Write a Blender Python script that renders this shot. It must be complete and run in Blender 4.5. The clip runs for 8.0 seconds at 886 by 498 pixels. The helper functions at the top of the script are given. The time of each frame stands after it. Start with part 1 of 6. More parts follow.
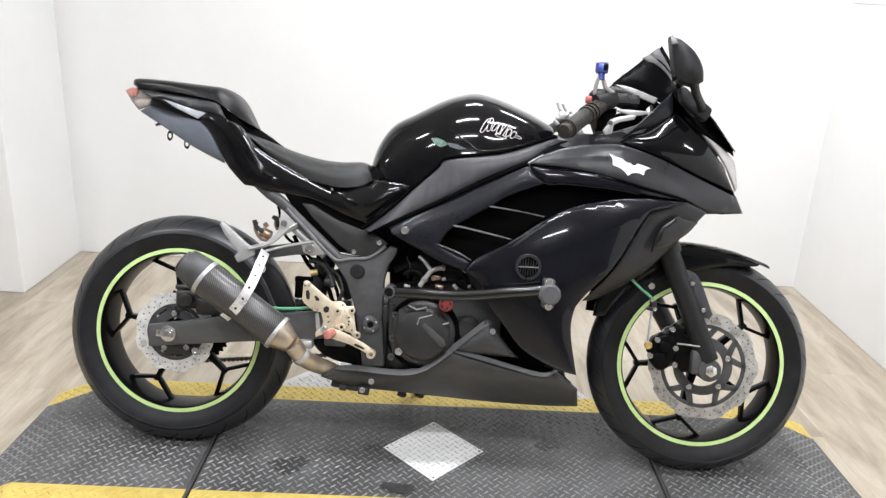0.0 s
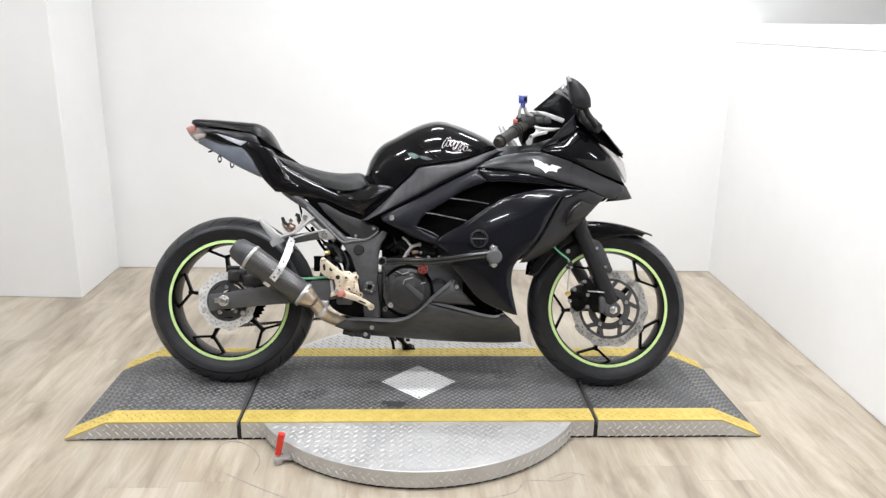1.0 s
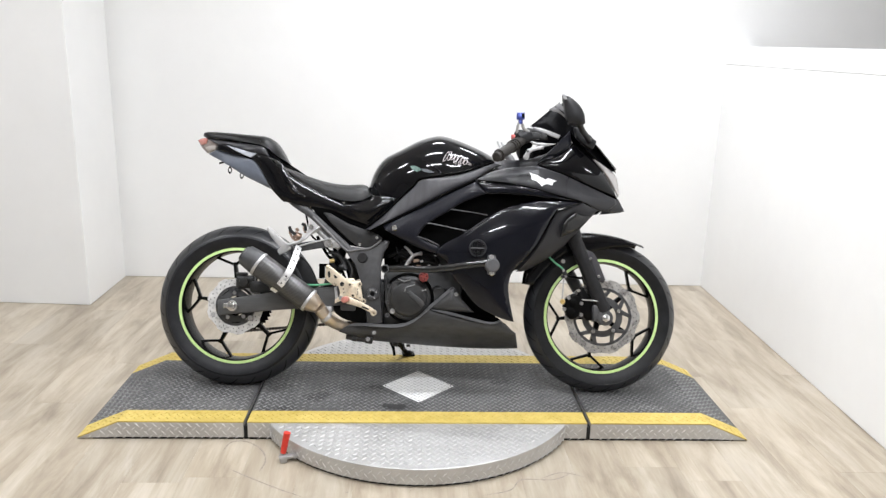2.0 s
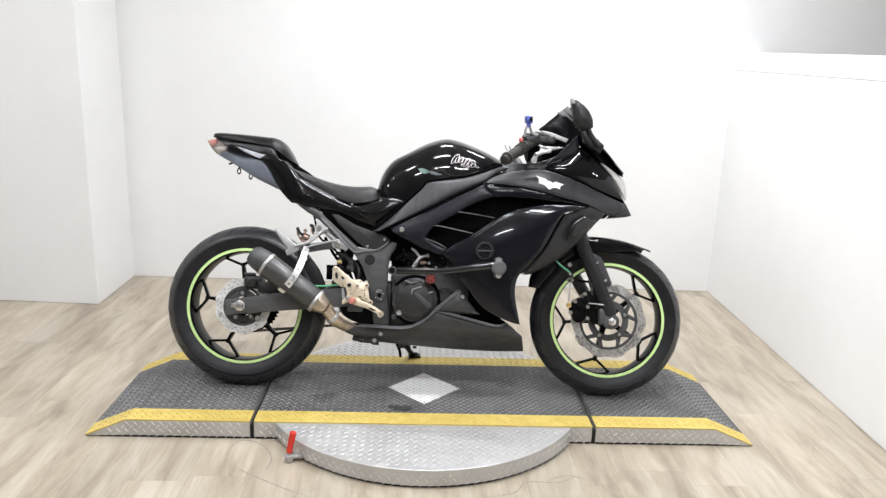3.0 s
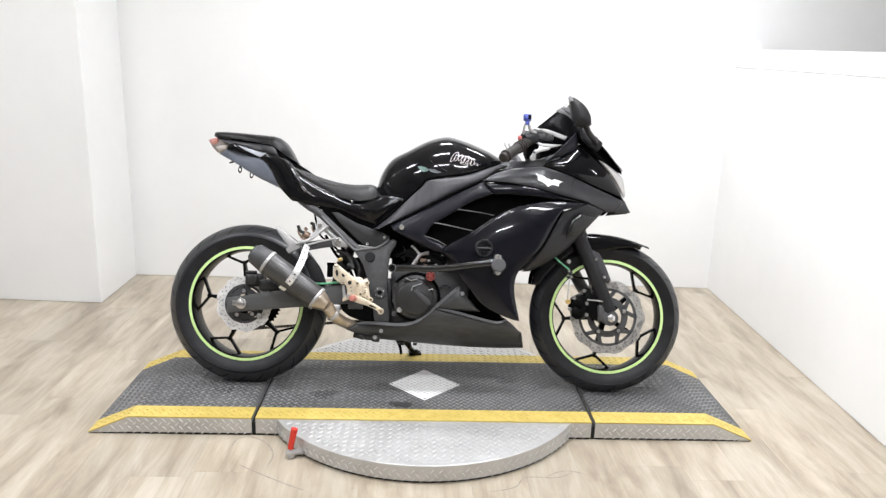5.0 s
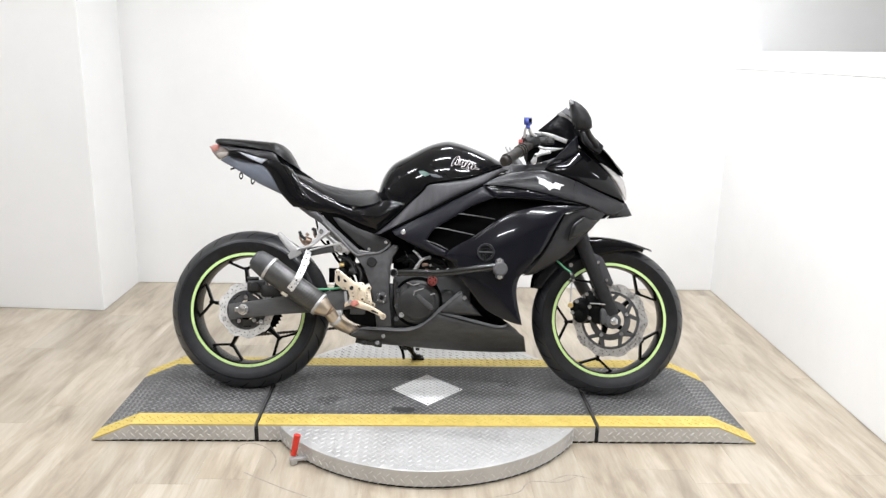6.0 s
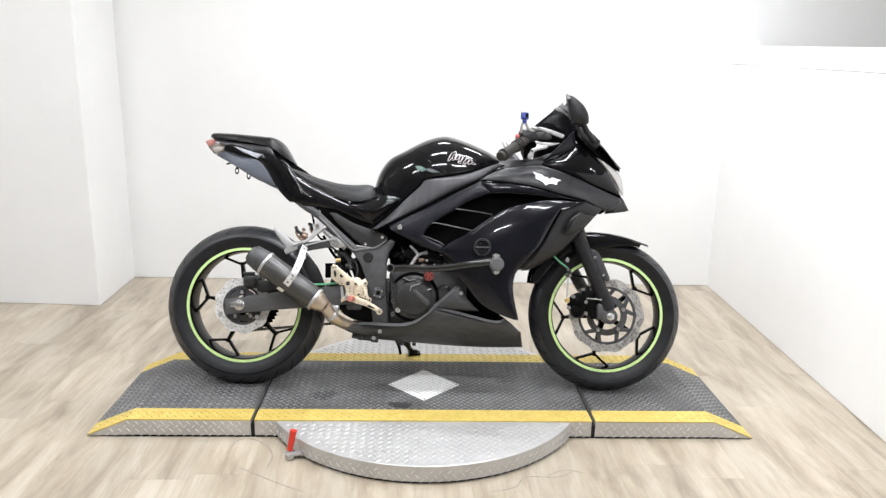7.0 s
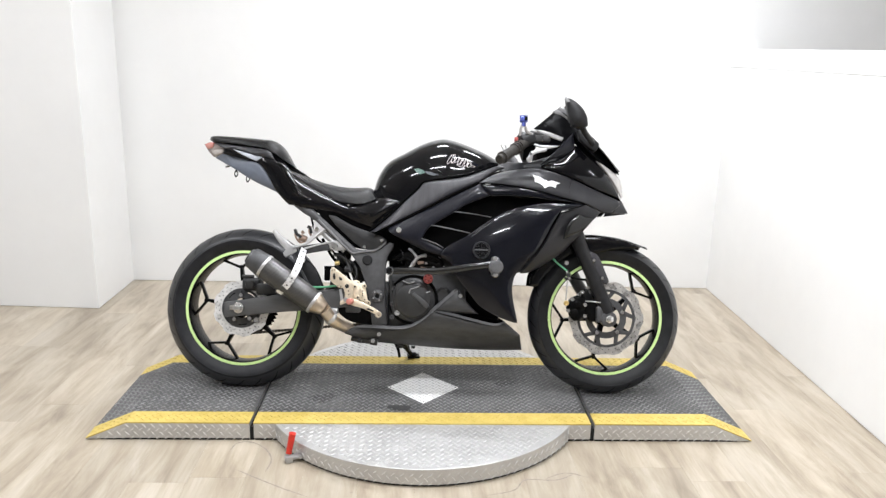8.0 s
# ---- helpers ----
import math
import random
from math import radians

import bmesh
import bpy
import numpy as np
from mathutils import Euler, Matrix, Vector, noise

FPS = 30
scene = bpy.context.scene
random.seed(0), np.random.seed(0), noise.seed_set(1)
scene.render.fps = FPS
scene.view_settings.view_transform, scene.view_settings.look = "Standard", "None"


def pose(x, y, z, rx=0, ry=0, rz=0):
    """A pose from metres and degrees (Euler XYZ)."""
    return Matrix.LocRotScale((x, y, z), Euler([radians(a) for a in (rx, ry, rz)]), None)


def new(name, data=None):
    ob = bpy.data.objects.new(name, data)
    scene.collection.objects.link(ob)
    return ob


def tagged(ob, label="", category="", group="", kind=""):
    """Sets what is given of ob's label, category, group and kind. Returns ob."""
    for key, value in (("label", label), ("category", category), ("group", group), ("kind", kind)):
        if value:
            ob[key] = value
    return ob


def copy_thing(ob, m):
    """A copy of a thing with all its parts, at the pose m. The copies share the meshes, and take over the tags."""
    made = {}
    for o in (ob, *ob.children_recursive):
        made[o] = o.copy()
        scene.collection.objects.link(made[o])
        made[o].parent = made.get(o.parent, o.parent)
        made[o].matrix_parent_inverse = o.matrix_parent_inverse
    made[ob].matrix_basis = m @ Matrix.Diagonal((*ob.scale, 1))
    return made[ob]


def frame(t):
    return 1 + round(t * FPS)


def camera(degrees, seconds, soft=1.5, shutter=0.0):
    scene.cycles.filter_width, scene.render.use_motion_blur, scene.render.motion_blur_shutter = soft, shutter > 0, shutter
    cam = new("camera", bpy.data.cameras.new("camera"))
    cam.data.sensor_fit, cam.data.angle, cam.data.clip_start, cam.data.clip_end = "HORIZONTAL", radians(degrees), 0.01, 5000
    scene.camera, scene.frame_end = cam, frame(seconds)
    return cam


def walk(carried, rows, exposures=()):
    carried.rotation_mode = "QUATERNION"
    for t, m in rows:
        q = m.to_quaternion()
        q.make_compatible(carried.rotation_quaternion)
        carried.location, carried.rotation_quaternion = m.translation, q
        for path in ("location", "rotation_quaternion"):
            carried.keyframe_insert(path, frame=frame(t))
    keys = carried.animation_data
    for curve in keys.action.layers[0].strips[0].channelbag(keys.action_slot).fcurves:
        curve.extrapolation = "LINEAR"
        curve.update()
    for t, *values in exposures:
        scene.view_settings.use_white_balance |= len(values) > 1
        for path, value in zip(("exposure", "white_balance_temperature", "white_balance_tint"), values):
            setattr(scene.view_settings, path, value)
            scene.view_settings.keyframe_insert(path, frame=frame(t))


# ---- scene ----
# ---------------------------------------------------------------- camera
cam = camera(60.83, 8.0, soft=1.4)
# seconds, eye x, y, z, yaw, pitch, roll
PATH = [
    (0.0, -0.0381, -1.8044, 1.2710, -1.131, -18.572, 3.013),
    (0.1, -0.0292, -1.8939, 1.2777, -0.698, -18.686, 2.749),
    (0.2, -0.0021, -1.9685, 1.2893, -0.476, -18.793, 2.544),
    (0.3, 0.0136, -2.0565, 1.3037, -0.410, -18.211, 1.667),
    (0.4, 0.0211, -2.1416, 1.3056, -0.516, -17.668, 1.300),
    (0.5, 0.0136, -2.2295, 1.3178, -1.318, -15.885, 2.647),
    (0.6, 0.0149, -2.3247, 1.3152, -1.224, -15.338, 2.582),
    (0.7, 0.0038, -2.4218, 1.3139, -1.916, -15.356, 2.534),
    (0.8, -0.0136, -2.4965, 1.3191, -1.217, -16.381, 2.178),
    (0.9, -0.0183, -2.5645, 1.3202, -1.773, -16.869, 1.449),
    (1.0, -0.0350, -2.6060, 1.3345, -2.604, -15.798, 1.010),
    (1.1, -0.0424, -2.6444, 1.3342, -1.992, -15.506, 0.907),
    (1.2, -0.0422, -2.6725, 1.3355, -2.688, -15.662, 1.763),
    (1.3, -0.0476, -2.6873, 1.3349, -2.772, -15.797, 1.752),
    (1.4, -0.0470, -2.6987, 1.3353, -3.220, -15.524, 1.638),
    (1.5, -0.0485, -2.7055, 1.3352, -2.994, -15.602, 1.448),
    (1.6, -0.0489, -2.7111, 1.3343, -2.739, -15.249, 1.609),
    (1.7, -0.0498, -2.7175, 1.3349, -2.901, -14.878, 1.515),
    (2.8, -0.0528, -2.7368, 1.3310, -2.216, -14.164, 1.838),
    (2.9, -0.0537, -2.7381, 1.3304, -2.211, -14.178, 1.767),
    (3.0, -0.0544, -2.7403, 1.3300, -2.292, -14.131, 2.019),
    (3.1, -0.0534, -2.7416, 1.3296, -2.415, -14.124, 2.039),
    (3.2, -0.0530, -2.7442, 1.3292, -2.438, -14.098, 1.880),
    (3.3, -0.0539, -2.7464, 1.3287, -2.500, -14.037, 1.988),
    (3.4, -0.0540, -2.7501, 1.3284, -2.527, -13.988, 2.075),
    (3.5, -0.0537, -2.7499, 1.3272, -2.524, -13.973, 2.068),
    (3.6, -0.0546, -2.7514, 1.3271, -2.528, -14.067, 2.281),
    (3.7, -0.0550, -2.7522, 1.3267, -2.607, -14.086, 2.229),
    (3.8, -0.0538, -2.7537, 1.3264, -2.611, -14.263, 2.197),
    (3.9, -0.0533, -2.7558, 1.3262, -2.518, -14.410, 2.218),
    (4.0, -0.0533, -2.7557, 1.3253, -2.454, -14.307, 2.198),
    (4.1, -0.0529, -2.7567, 1.3266, -2.403, -14.331, 2.170),
    (4.2, -0.0532, -2.7583, 1.3281, -2.254, -14.454, 2.016),
    (4.3, -0.0519, -2.7600, 1.3294, -2.307, -14.394, 1.909),
    (4.4, -0.0522, -2.7596, 1.3295, -2.387, -14.298, 1.631),
    (4.5, -0.0503, -2.7601, 1.3297, -2.163, -14.276, 1.612),
    (4.6, -0.0505, -2.7603, 1.3305, -2.186, -14.270, 1.852),
    (4.7, -0.0492, -2.7598, 1.3304, -2.125, -14.297, 1.792),
    (5.8, -0.0406, -2.7578, 1.3306, -2.224, -14.023, 1.604),
    (5.9, -0.0402, -2.7568, 1.3304, -2.064, -14.016, 1.374),
    (6.0, -0.0401, -2.7552, 1.3296, -1.872, -13.915, 1.194),
    (6.1, -0.0394, -2.7551, 1.3299, -1.824, -13.805, 1.180),
    (6.2, -0.0374, -2.7547, 1.3300, -1.920, -13.806, 1.158),
    (6.3, -0.0380, -2.7543, 1.3303, -1.963, -13.854, 1.153),
    (6.4, -0.0373, -2.7539, 1.3309, -2.068, -14.021, 0.878),
    (6.5, -0.0380, -2.7514, 1.3293, -2.138, -14.124, 0.868),
    (6.6, -0.0370, -2.7516, 1.3292, -2.002, -14.232, 1.156),
    (6.7, -0.0376, -2.7523, 1.3296, -1.845, -14.315, 1.226),
    (6.8, -0.0383, -2.7513, 1.3295, -1.886, -14.372, 1.072),
    (6.9, -0.0375, -2.7515, 1.3295, -1.982, -14.359, 1.142),
    (7.0, -0.0381, -2.7507, 1.3290, -2.112, -14.286, 1.277),
    (7.1, -0.0384, -2.7510, 1.3295, -2.077, -14.152, 1.353),
    (7.2, -0.0382, -2.7498, 1.3292, -2.136, -14.031, 1.258),
    (7.3, -0.0372, -2.7518, 1.3301, -2.123, -14.048, 1.225),
    (7.4, -0.0383, -2.7504, 1.3299, -2.164, -14.019, 1.112),
    (7.5, -0.0371, -2.7507, 1.3299, -1.975, -14.036, 1.005),
    (7.6, -0.0374, -2.7498, 1.3297, -1.966, -14.188, 1.079),
    (7.7, -0.0377, -2.7499, 1.3290, -2.104, -14.135, 1.217),
    (7.8, -0.0377, -2.7489, 1.3285, -2.059, -14.143, 1.178),
    (7.9, -0.0384, -2.7503, 1.3289, -2.016, -14.160, 1.093),
    (8.0, -0.0369, -2.7513, 1.3285, -2.151, -14.060, 1.270),
]
walk(cam, [(t, pose(x, y, z, 90 + pitch, 0, yaw) @ pose(0, 0, 0, 0, 0, roll)) for t, x, y, z, yaw, pitch, roll in PATH],
     exposures=[(0.0, 0.0), (0.5, -0.01), (1.0, -0.05), (1.5, -0.07), (3.0, -0.07), (3.5, -0.06), (4.0, -0.03), (4.5, 0.01), (6.0, 0.05), (8.0, 0.04)])

# ---------------------------------------------------------------- light: assumed strip lamps on the showroom ceiling, out of view
CEIL = 2.75
world = bpy.data.worlds.new("room_air")
world.use_nodes = True
world.node_tree.nodes["Background"].inputs[0].default_value = (0.9, 0.95, 1.0, 1)
world.node_tree.nodes["Background"].inputs[1].default_value = 0.02
scene.world = world
# Unseen lamps; those at x -3.4 and 3.4 are added to brighten the walls.
LAMPS = [(0.1, 0.85), (1.1, 0.85)] + [(x, y) for y in (-0.4, -1.7) for x in (-1.9, -0.1, 0.95)] + [(-3.4, -0.8), (0.1, -3.6), (3.4, -1.7)]
LAMP_WATTS = 23.3
for x, y in LAMPS:
    data = bpy.data.lights.new("ceiling_lamp_light", "AREA")
    data.shape, data.size, data.size_y, data.energy, data.color = "RECTANGLE", 0.62, 0.09, LAMP_WATTS, (0.90, 0.925, 0.985)
    new("ceiling_lamp_light", data).matrix_world = pose(x, y, CEIL - 0.062)

# ---------------------------------------------------------------- materials
def mat(name, color, rough=0.5, metal=0.0, coat=0.0, spec=0.5, var=0.0, scale=20.0, bump=0.0, bump_scale=200.0, rough_var=0.0, stretch=(1, 1, 1), tint=None):
    m = bpy.data.materials.new(name)
    m.use_nodes = True
    nt = m.node_tree
    n, l = nt.nodes, nt.links
    b = n["Principled BSDF"]
    b.inputs["Base Color"].default_value = (*color, 1)
    b.inputs["Roughness"].default_value = rough
    b.inputs["Metallic"].default_value = metal
    b.inputs["Coat Weight"].default_value = coat
    b.inputs["Coat Roughness"].default_value = 0.04
    b.inputs["Coat IOR"].default_value = 1.34
    b.inputs["Specular IOR Level"].default_value = spec
    tc = n.new("ShaderNodeTexCoord")
    mp = n.new("ShaderNodeMapping")
    mp.inputs["Scale"].default_value = stretch
    l.new(tc.outputs["Object"], mp.inputs[0])
    if var or rough_var:
        no = n.new("ShaderNodeTexNoise")
        no.inputs["Scale"].default_value = scale
        no.inputs["Detail"].default_value = 6
        no.inputs["Roughness"].default_value = 0.65
        l.new(mp.outputs[0], no.inputs["Vector"])
        if var:
            mx = n.new("ShaderNodeMix")
            mx.data_type = "RGBA"
            mx.inputs["A"].default_value = (*[c * (1 - var) for c in color], 1)
            mx.inputs["B"].default_value = (*(tint or [min(1, c * (1 + var)) for c in color]), 1)
            rp = n.new("ShaderNodeMapRange")
            rp.inputs["From Min"].default_value, rp.inputs["From Max"].default_value = 0.3, 0.7
            l.new(no.outputs["Fac"], rp.inputs["Value"])
            l.new(rp.outputs[0], mx.inputs["Factor"])
            l.new(mx.outputs["Result"], b.inputs["Base Color"])
        if rough_var:
            mr = n.new("ShaderNodeMapRange")
            mr.inputs["From Min"].default_value, mr.inputs["From Max"].default_value = 0.3, 0.7
            mr.inputs["To Min"].default_value, mr.inputs["To Max"].default_value = max(0.02, rough - rough_var), min(1, rough + rough_var)
            l.new(no.outputs["Fac"], mr.inputs["Value"])
            l.new(mr.outputs[0], b.inputs["Roughness"])
    if bump:
        n2 = n.new("ShaderNodeTexNoise")
        n2.inputs["Scale"].default_value = bump_scale
        n2.inputs["Detail"].default_value = 4
        l.new(mp.outputs[0], n2.inputs["Vector"])
        bp = n.new("ShaderNodeBump")
        bp.inputs["Strength"].default_value = bump
        bp.inputs["Distance"].default_value = 0.002
        l.new(n2.outputs["Fac"], bp.inputs["Height"])
        l.new(bp.outputs[0], b.inputs["Normal"])
    return m


def wood_planks():
    m = bpy.data.materials.new("oak_vinyl")
    m.use_nodes = True
    n, l = m.node_tree.nodes, m.node_tree.links
    b = n["Principled BSDF"]
    tc, oi, geo = n.new("ShaderNodeTexCoord"), n.new("ShaderNodeObjectInfo"), n.new("ShaderNodeNewGeometry")
    seed = n.new("ShaderNodeMath")
    seed.operation = "ADD"
    l.new(oi.outputs["Random"], seed.inputs[0])
    l.new(geo.outputs["Random Per Island"], seed.inputs[1])
    off = n.new("ShaderNodeCombineXYZ")
    mul = n.new("ShaderNodeMath")
    mul.operation, mul.inputs[1].default_value = "MULTIPLY", 37.0
    l.new(seed.outputs[0], mul.inputs[0])
    l.new(mul.outputs[0], off.inputs[0])
    l.new(mul.outputs[0], off.inputs[1])
    add = n.new("ShaderNodeVectorMath")
    l.new(tc.outputs["Object"], add.inputs[0])
    l.new(off.outputs[0], add.inputs[1])
    mp = n.new("ShaderNodeMapping")
    mp.inputs["Scale"].default_value = (11.0, 1.6, 1)
    l.new(add.outputs[0], mp.inputs[0])
    big = n.new("ShaderNodeTexNoise")
    big.inputs["Scale"].default_value, big.inputs["Detail"].default_value, big.inputs["Roughness"].default_value, big.inputs["Distortion"].default_value = 0.9, 7, 0.6, 0.6
    l.new(mp.outputs[0], big.inputs["Vector"])
    mp2 = n.new("ShaderNodeMapping")
    mp2.inputs["Scale"].default_value = (120.0, 3.0, 1)
    l.new(add.outputs[0], mp2.inputs[0])
    fine = n.new("ShaderNodeTexNoise")
    fine.inputs["Scale"].default_value, fine.inputs["Detail"].default_value = 1.0, 5
    l.new(mp2.outputs[0], fine.inputs["Vector"])
    ramp = n.new("ShaderNodeValToRGB")
    e = ramp.color_ramp.elements
    e[0].position, e[0].color = 0.25, (0.192, 0.155, 0.113, 1)
    e[1].position, e[1].color = 0.75, (0.502, 0.451, 0.379, 1)
    k = e.new(0.46)
    k.color = (0.354, 0.299, 0.225, 1)
    k = e.new(0.58)
    k.color = (0.426, 0.373, 0.293, 1)
    mp3 = n.new("ShaderNodeMapping")
    mp3.inputs["Scale"].default_value = (7.0, 1.5, 1)
    l.new(geo.outputs["Position"], mp3.inputs[0])
    patch = n.new("ShaderNodeTexNoise")
    patch.inputs["Scale"].default_value, patch.inputs["Detail"].default_value, patch.inputs["Roughness"].default_value, patch.inputs["Distortion"].default_value = 1.6, 8, 0.62, 0.8
    l.new(mp3.outputs[0], patch.inputs["Vector"])
    mean = n.new("ShaderNodeMix")
    mean.inputs["Factor"].default_value = 0.5
    l.new(big.outputs["Fac"], mean.inputs["A"])
    l.new(patch.outputs["Fac"], mean.inputs["B"])
    spread = n.new("ShaderNodeMapRange")
    spread.inputs["From Min"].default_value, spread.inputs["From Max"].default_value = 0.15, 0.85
    l.new(mean.outputs["Result"], spread.inputs["Value"])
    l.new(spread.outputs[0], ramp.inputs[0])
    mx = n.new("ShaderNodeMix")
    mx.data_type, mx.blend_type = "RGBA", "OVERLAY"
    mx.inputs["Factor"].default_value = 0.15
    l.new(ramp.outputs[0], mx.inputs["A"])
    l.new(fine.outputs["Fac"], mx.inputs["B"])
    hsv = n.new("ShaderNodeHueSaturation")
    mr = n.new("ShaderNodeMapRange")
    mr.inputs["To Min"].default_value, mr.inputs["To Max"].default_value = 0.90, 1.07
    fr = n.new("ShaderNodeMath")
    fr.operation = "FRACT"
    l.new(seed.outputs[0], fr.inputs[0])
    l.new(fr.outputs[0], mr.inputs["Value"])
    l.new(mr.outputs[0], hsv.inputs["Value"])
    l.new(mx.outputs["Result"], hsv.inputs["Color"])
    l.new(hsv.outputs[0], b.inputs["Base Color"])
    b.inputs["Roughness"].default_value = 0.33
    b.inputs["Specular IOR Level"].default_value = 0.6
    bp = n.new("ShaderNodeBump")
    bp.inputs["Strength"].default_value, bp.inputs["Distance"].default_value = 0.25, 0.001
    l.new(fine.outputs["Fac"], bp.inputs["Height"])
    l.new(bp.outputs[0], b.inputs["Normal"])
    return m


M_WOOD = wood_planks()
M_WALL = mat("white_wall_paint", (0.77, 0.77, 0.76), 0.75, var=0.03, scale=1.6, bump=0.12, bump_scale=90)
M_CAP = mat("white_satin_trim", (0.82, 0.82, 0.82), 0.4, var=0.02, scale=3)
M_CEIL = mat("white_ceiling_paint", (0.75, 0.75, 0.74), 0.9, var=0.03, scale=2)
# Assumed walls out of view; grey chosen for fill and reflections on the bike.
M_FAR = mat("unseen_wall_grey", (0.56, 0.56, 0.555), 0.8, var=0.08, scale=1.2)
M_TREAD = mat("black_tread_coating", (0.068, 0.068, 0.068), 0.55, var=0.5, scale=6, rough_var=0.12, bump=0.3, bump_scale=160, tint=(0.124, 0.123, 0.121))
M_STEEL = mat("bare_tread_plate", (0.55, 0.545, 0.535), 0.42, metal=0.6, var=0.1, scale=9, rough_var=0.06, bump=0.1, bump_scale=160)
M_LUG = mat("polished_tread_lug", (0.61, 0.605, 0.595), 0.55, metal=0.35, var=0.1, scale=30)
M_YELLOW = mat("yellow_safety_paint", (0.59, 0.435, 0.095), 0.5, var=0.16, scale=26, bump=0.25, bump_scale=150, tint=(0.63, 0.49, 0.14))
M_TREADLUG = mat("worn_tread_lug", (0.23, 0.23, 0.228), 0.32, var=0.45, scale=8, spec=0.6)
M_COPPER = mat("copper_tinted", (0.42, 0.30, 0.23), 0.35, metal=0.7, var=0.2, scale=60)
# Near-black fill: paints the shade of gaps, base lines, holes and slots.
M_GAP = mat("dark_gap_fill", (0.012, 0.012, 0.012), 0.9)
M_RED = mat("red_vinyl_grip", (0.62, 0.035, 0.02), 0.4, var=0.15, scale=50)
M_LAMP = bpy.data.materials.new("lamp_diffuser")
M_LAMP.use_nodes = True
M_LAMP.node_tree.nodes["Principled BSDF"].inputs["Emission Color"].default_value = (1, 0.965, 0.92, 1)
M_LAMP.node_tree.nodes["Principled BSDF"].inputs["Emission Strength"].default_value = 8.0

M_GLOSS = mat("gloss_black_paint", (0.0034, 0.0034, 0.0038), 0.16, coat=1.0, spec=0.05, var=0.2, scale=300, tint=(0.0048, 0.0049, 0.0062))
M_BLUEBLACK = mat("midnight_metallic_paint", (0.0036, 0.0039, 0.0062), 0.2, coat=1.0, spec=0.12, var=0.3, scale=500, tint=(0.0068, 0.0075, 0.012))
M_MATTE = mat("matte_black_plastic", (0.015, 0.015, 0.016), 0.42, spec=0.26, var=0.25, scale=60, bump=0.15, bump_scale=900, rough_var=0.06)
M_SATIN = mat("satin_graphite_plastic", (0.021, 0.021, 0.0235), 0.34, spec=0.36, var=0.16, scale=11, rough_var=0.08, stretch=(3, 1, 0.6), bump=0.08, bump_scale=700)
M_SEMI = mat("semi_matte_black", (0.005, 0.005, 0.005), 0.28, spec=0.15, var=0.2, scale=25, rough_var=0.06, bump=0.06, bump_scale=600)
M_MIDPANEL = mat("midnight_semi_gloss", (0.0085, 0.0088, 0.0125), 0.3, spec=0.24, coat=0.25, var=0.25, scale=300, rough_var=0.05, tint=(0.0125, 0.0132, 0.0195))
M_KNEE = mat("scuffed_graphite_plastic", (0.037, 0.036, 0.040), 0.38, spec=0.4, var=0.22, scale=24, rough_var=0.07, stretch=(3, 1, 0.5), bump=0.08, bump_scale=700)
M_TAILGREY = mat("blue_grey_satin_plastic", (0.115, 0.13, 0.16), 0.4, var=0.15, scale=15)
# Black plastic, also used for sheets that paint shade in openings and gaps.
M_DEEP = mat("deep_black_plastic_and_shade", (0.0015, 0.0015, 0.0015), 0.9, spec=0.04)
M_SEAT = mat("black_seat_vinyl", (0.009, 0.009, 0.009), 0.36, spec=0.42, var=0.2, scale=40, bump=0.35, bump_scale=1100)
M_RUBBER = mat("tyre_rubber", (0.0092, 0.0096, 0.0115), 0.44, spec=0.31, var=0.3, scale=22, bump=0.2, bump_scale=300, tint=(0.0165, 0.0172, 0.0208))
M_DARKRUBBER = mat("deep_black_tyre_rubber", (0.0075, 0.0077, 0.0086), 0.46, spec=0.27, var=0.3, scale=22, bump=0.2, bump_scale=300, tint=(0.0135, 0.0138, 0.0155))
M_TREADRUBBER = mat("tyre_tread_rubber", (0.013, 0.0136, 0.0158), 0.36, spec=0.75, var=0.3, scale=30, bump=0.25, bump_scale=260)
M_RIM = mat("black_wheel_paint", (0.004, 0.004, 0.004), 0.26, spec=0.08, var=0.2, scale=40)
M_GREEN = mat("lime_rim_tape", (0.54, 0.73, 0.31), 0.35, var=0.08, scale=60)
M_GREENHOSE = mat("green_hose", (0.11, 0.36, 0.20), 0.4)
M_DISCDARK = mat("worn_disc_steel", (0.62, 0.605, 0.585), 0.3, metal=0.85, var=0.25, scale=40, rough_var=0.1)
M_DISC = mat("brushed_disc_steel", (0.76, 0.755, 0.745), 0.33, metal=0.4, var=0.2, scale=40, rough_var=0.1)
M_ALU = mat("cast_aluminium", (0.45, 0.445, 0.44), 0.38, metal=0.5, var=0.2, scale=30, bump=0.1)
M_CHROME = mat("zinc_bolt", (0.75, 0.75, 0.75), 0.22, metal=1.0)
M_FRAME = mat("satin_black_frame", (0.062, 0.062, 0.064), 0.4, spec=0.4, var=0.25, scale=35, bump=0.15, bump_scale=500)
M_FRAMEEDGE = mat("lit_frame_edge", (0.15, 0.15, 0.152), 0.38, spec=0.45, var=0.25, scale=40)
M_BLACKTUBE = mat("gloss_black_steel", (0.007, 0.007, 0.007), 0.22, spec=0.4, coat=0.7)
M_ENGINE = mat("engine_black", (0.024, 0.024, 0.024), 0.42, spec=0.4, var=0.35, scale=25, bump=0.3, bump_scale=350)
M_GOLD = mat("champagne_anodised", (0.74, 0.64, 0.49), 0.33, metal=0.5, var=0.22, scale=30, rough_var=0.08)
M_REDANO = mat("red_anodised", (0.38, 0.085, 0.075), 0.34, metal=0.4)
M_BLUEANO = mat("blue_anodised", (0.075, 0.10, 0.36), 0.3, metal=0.6)
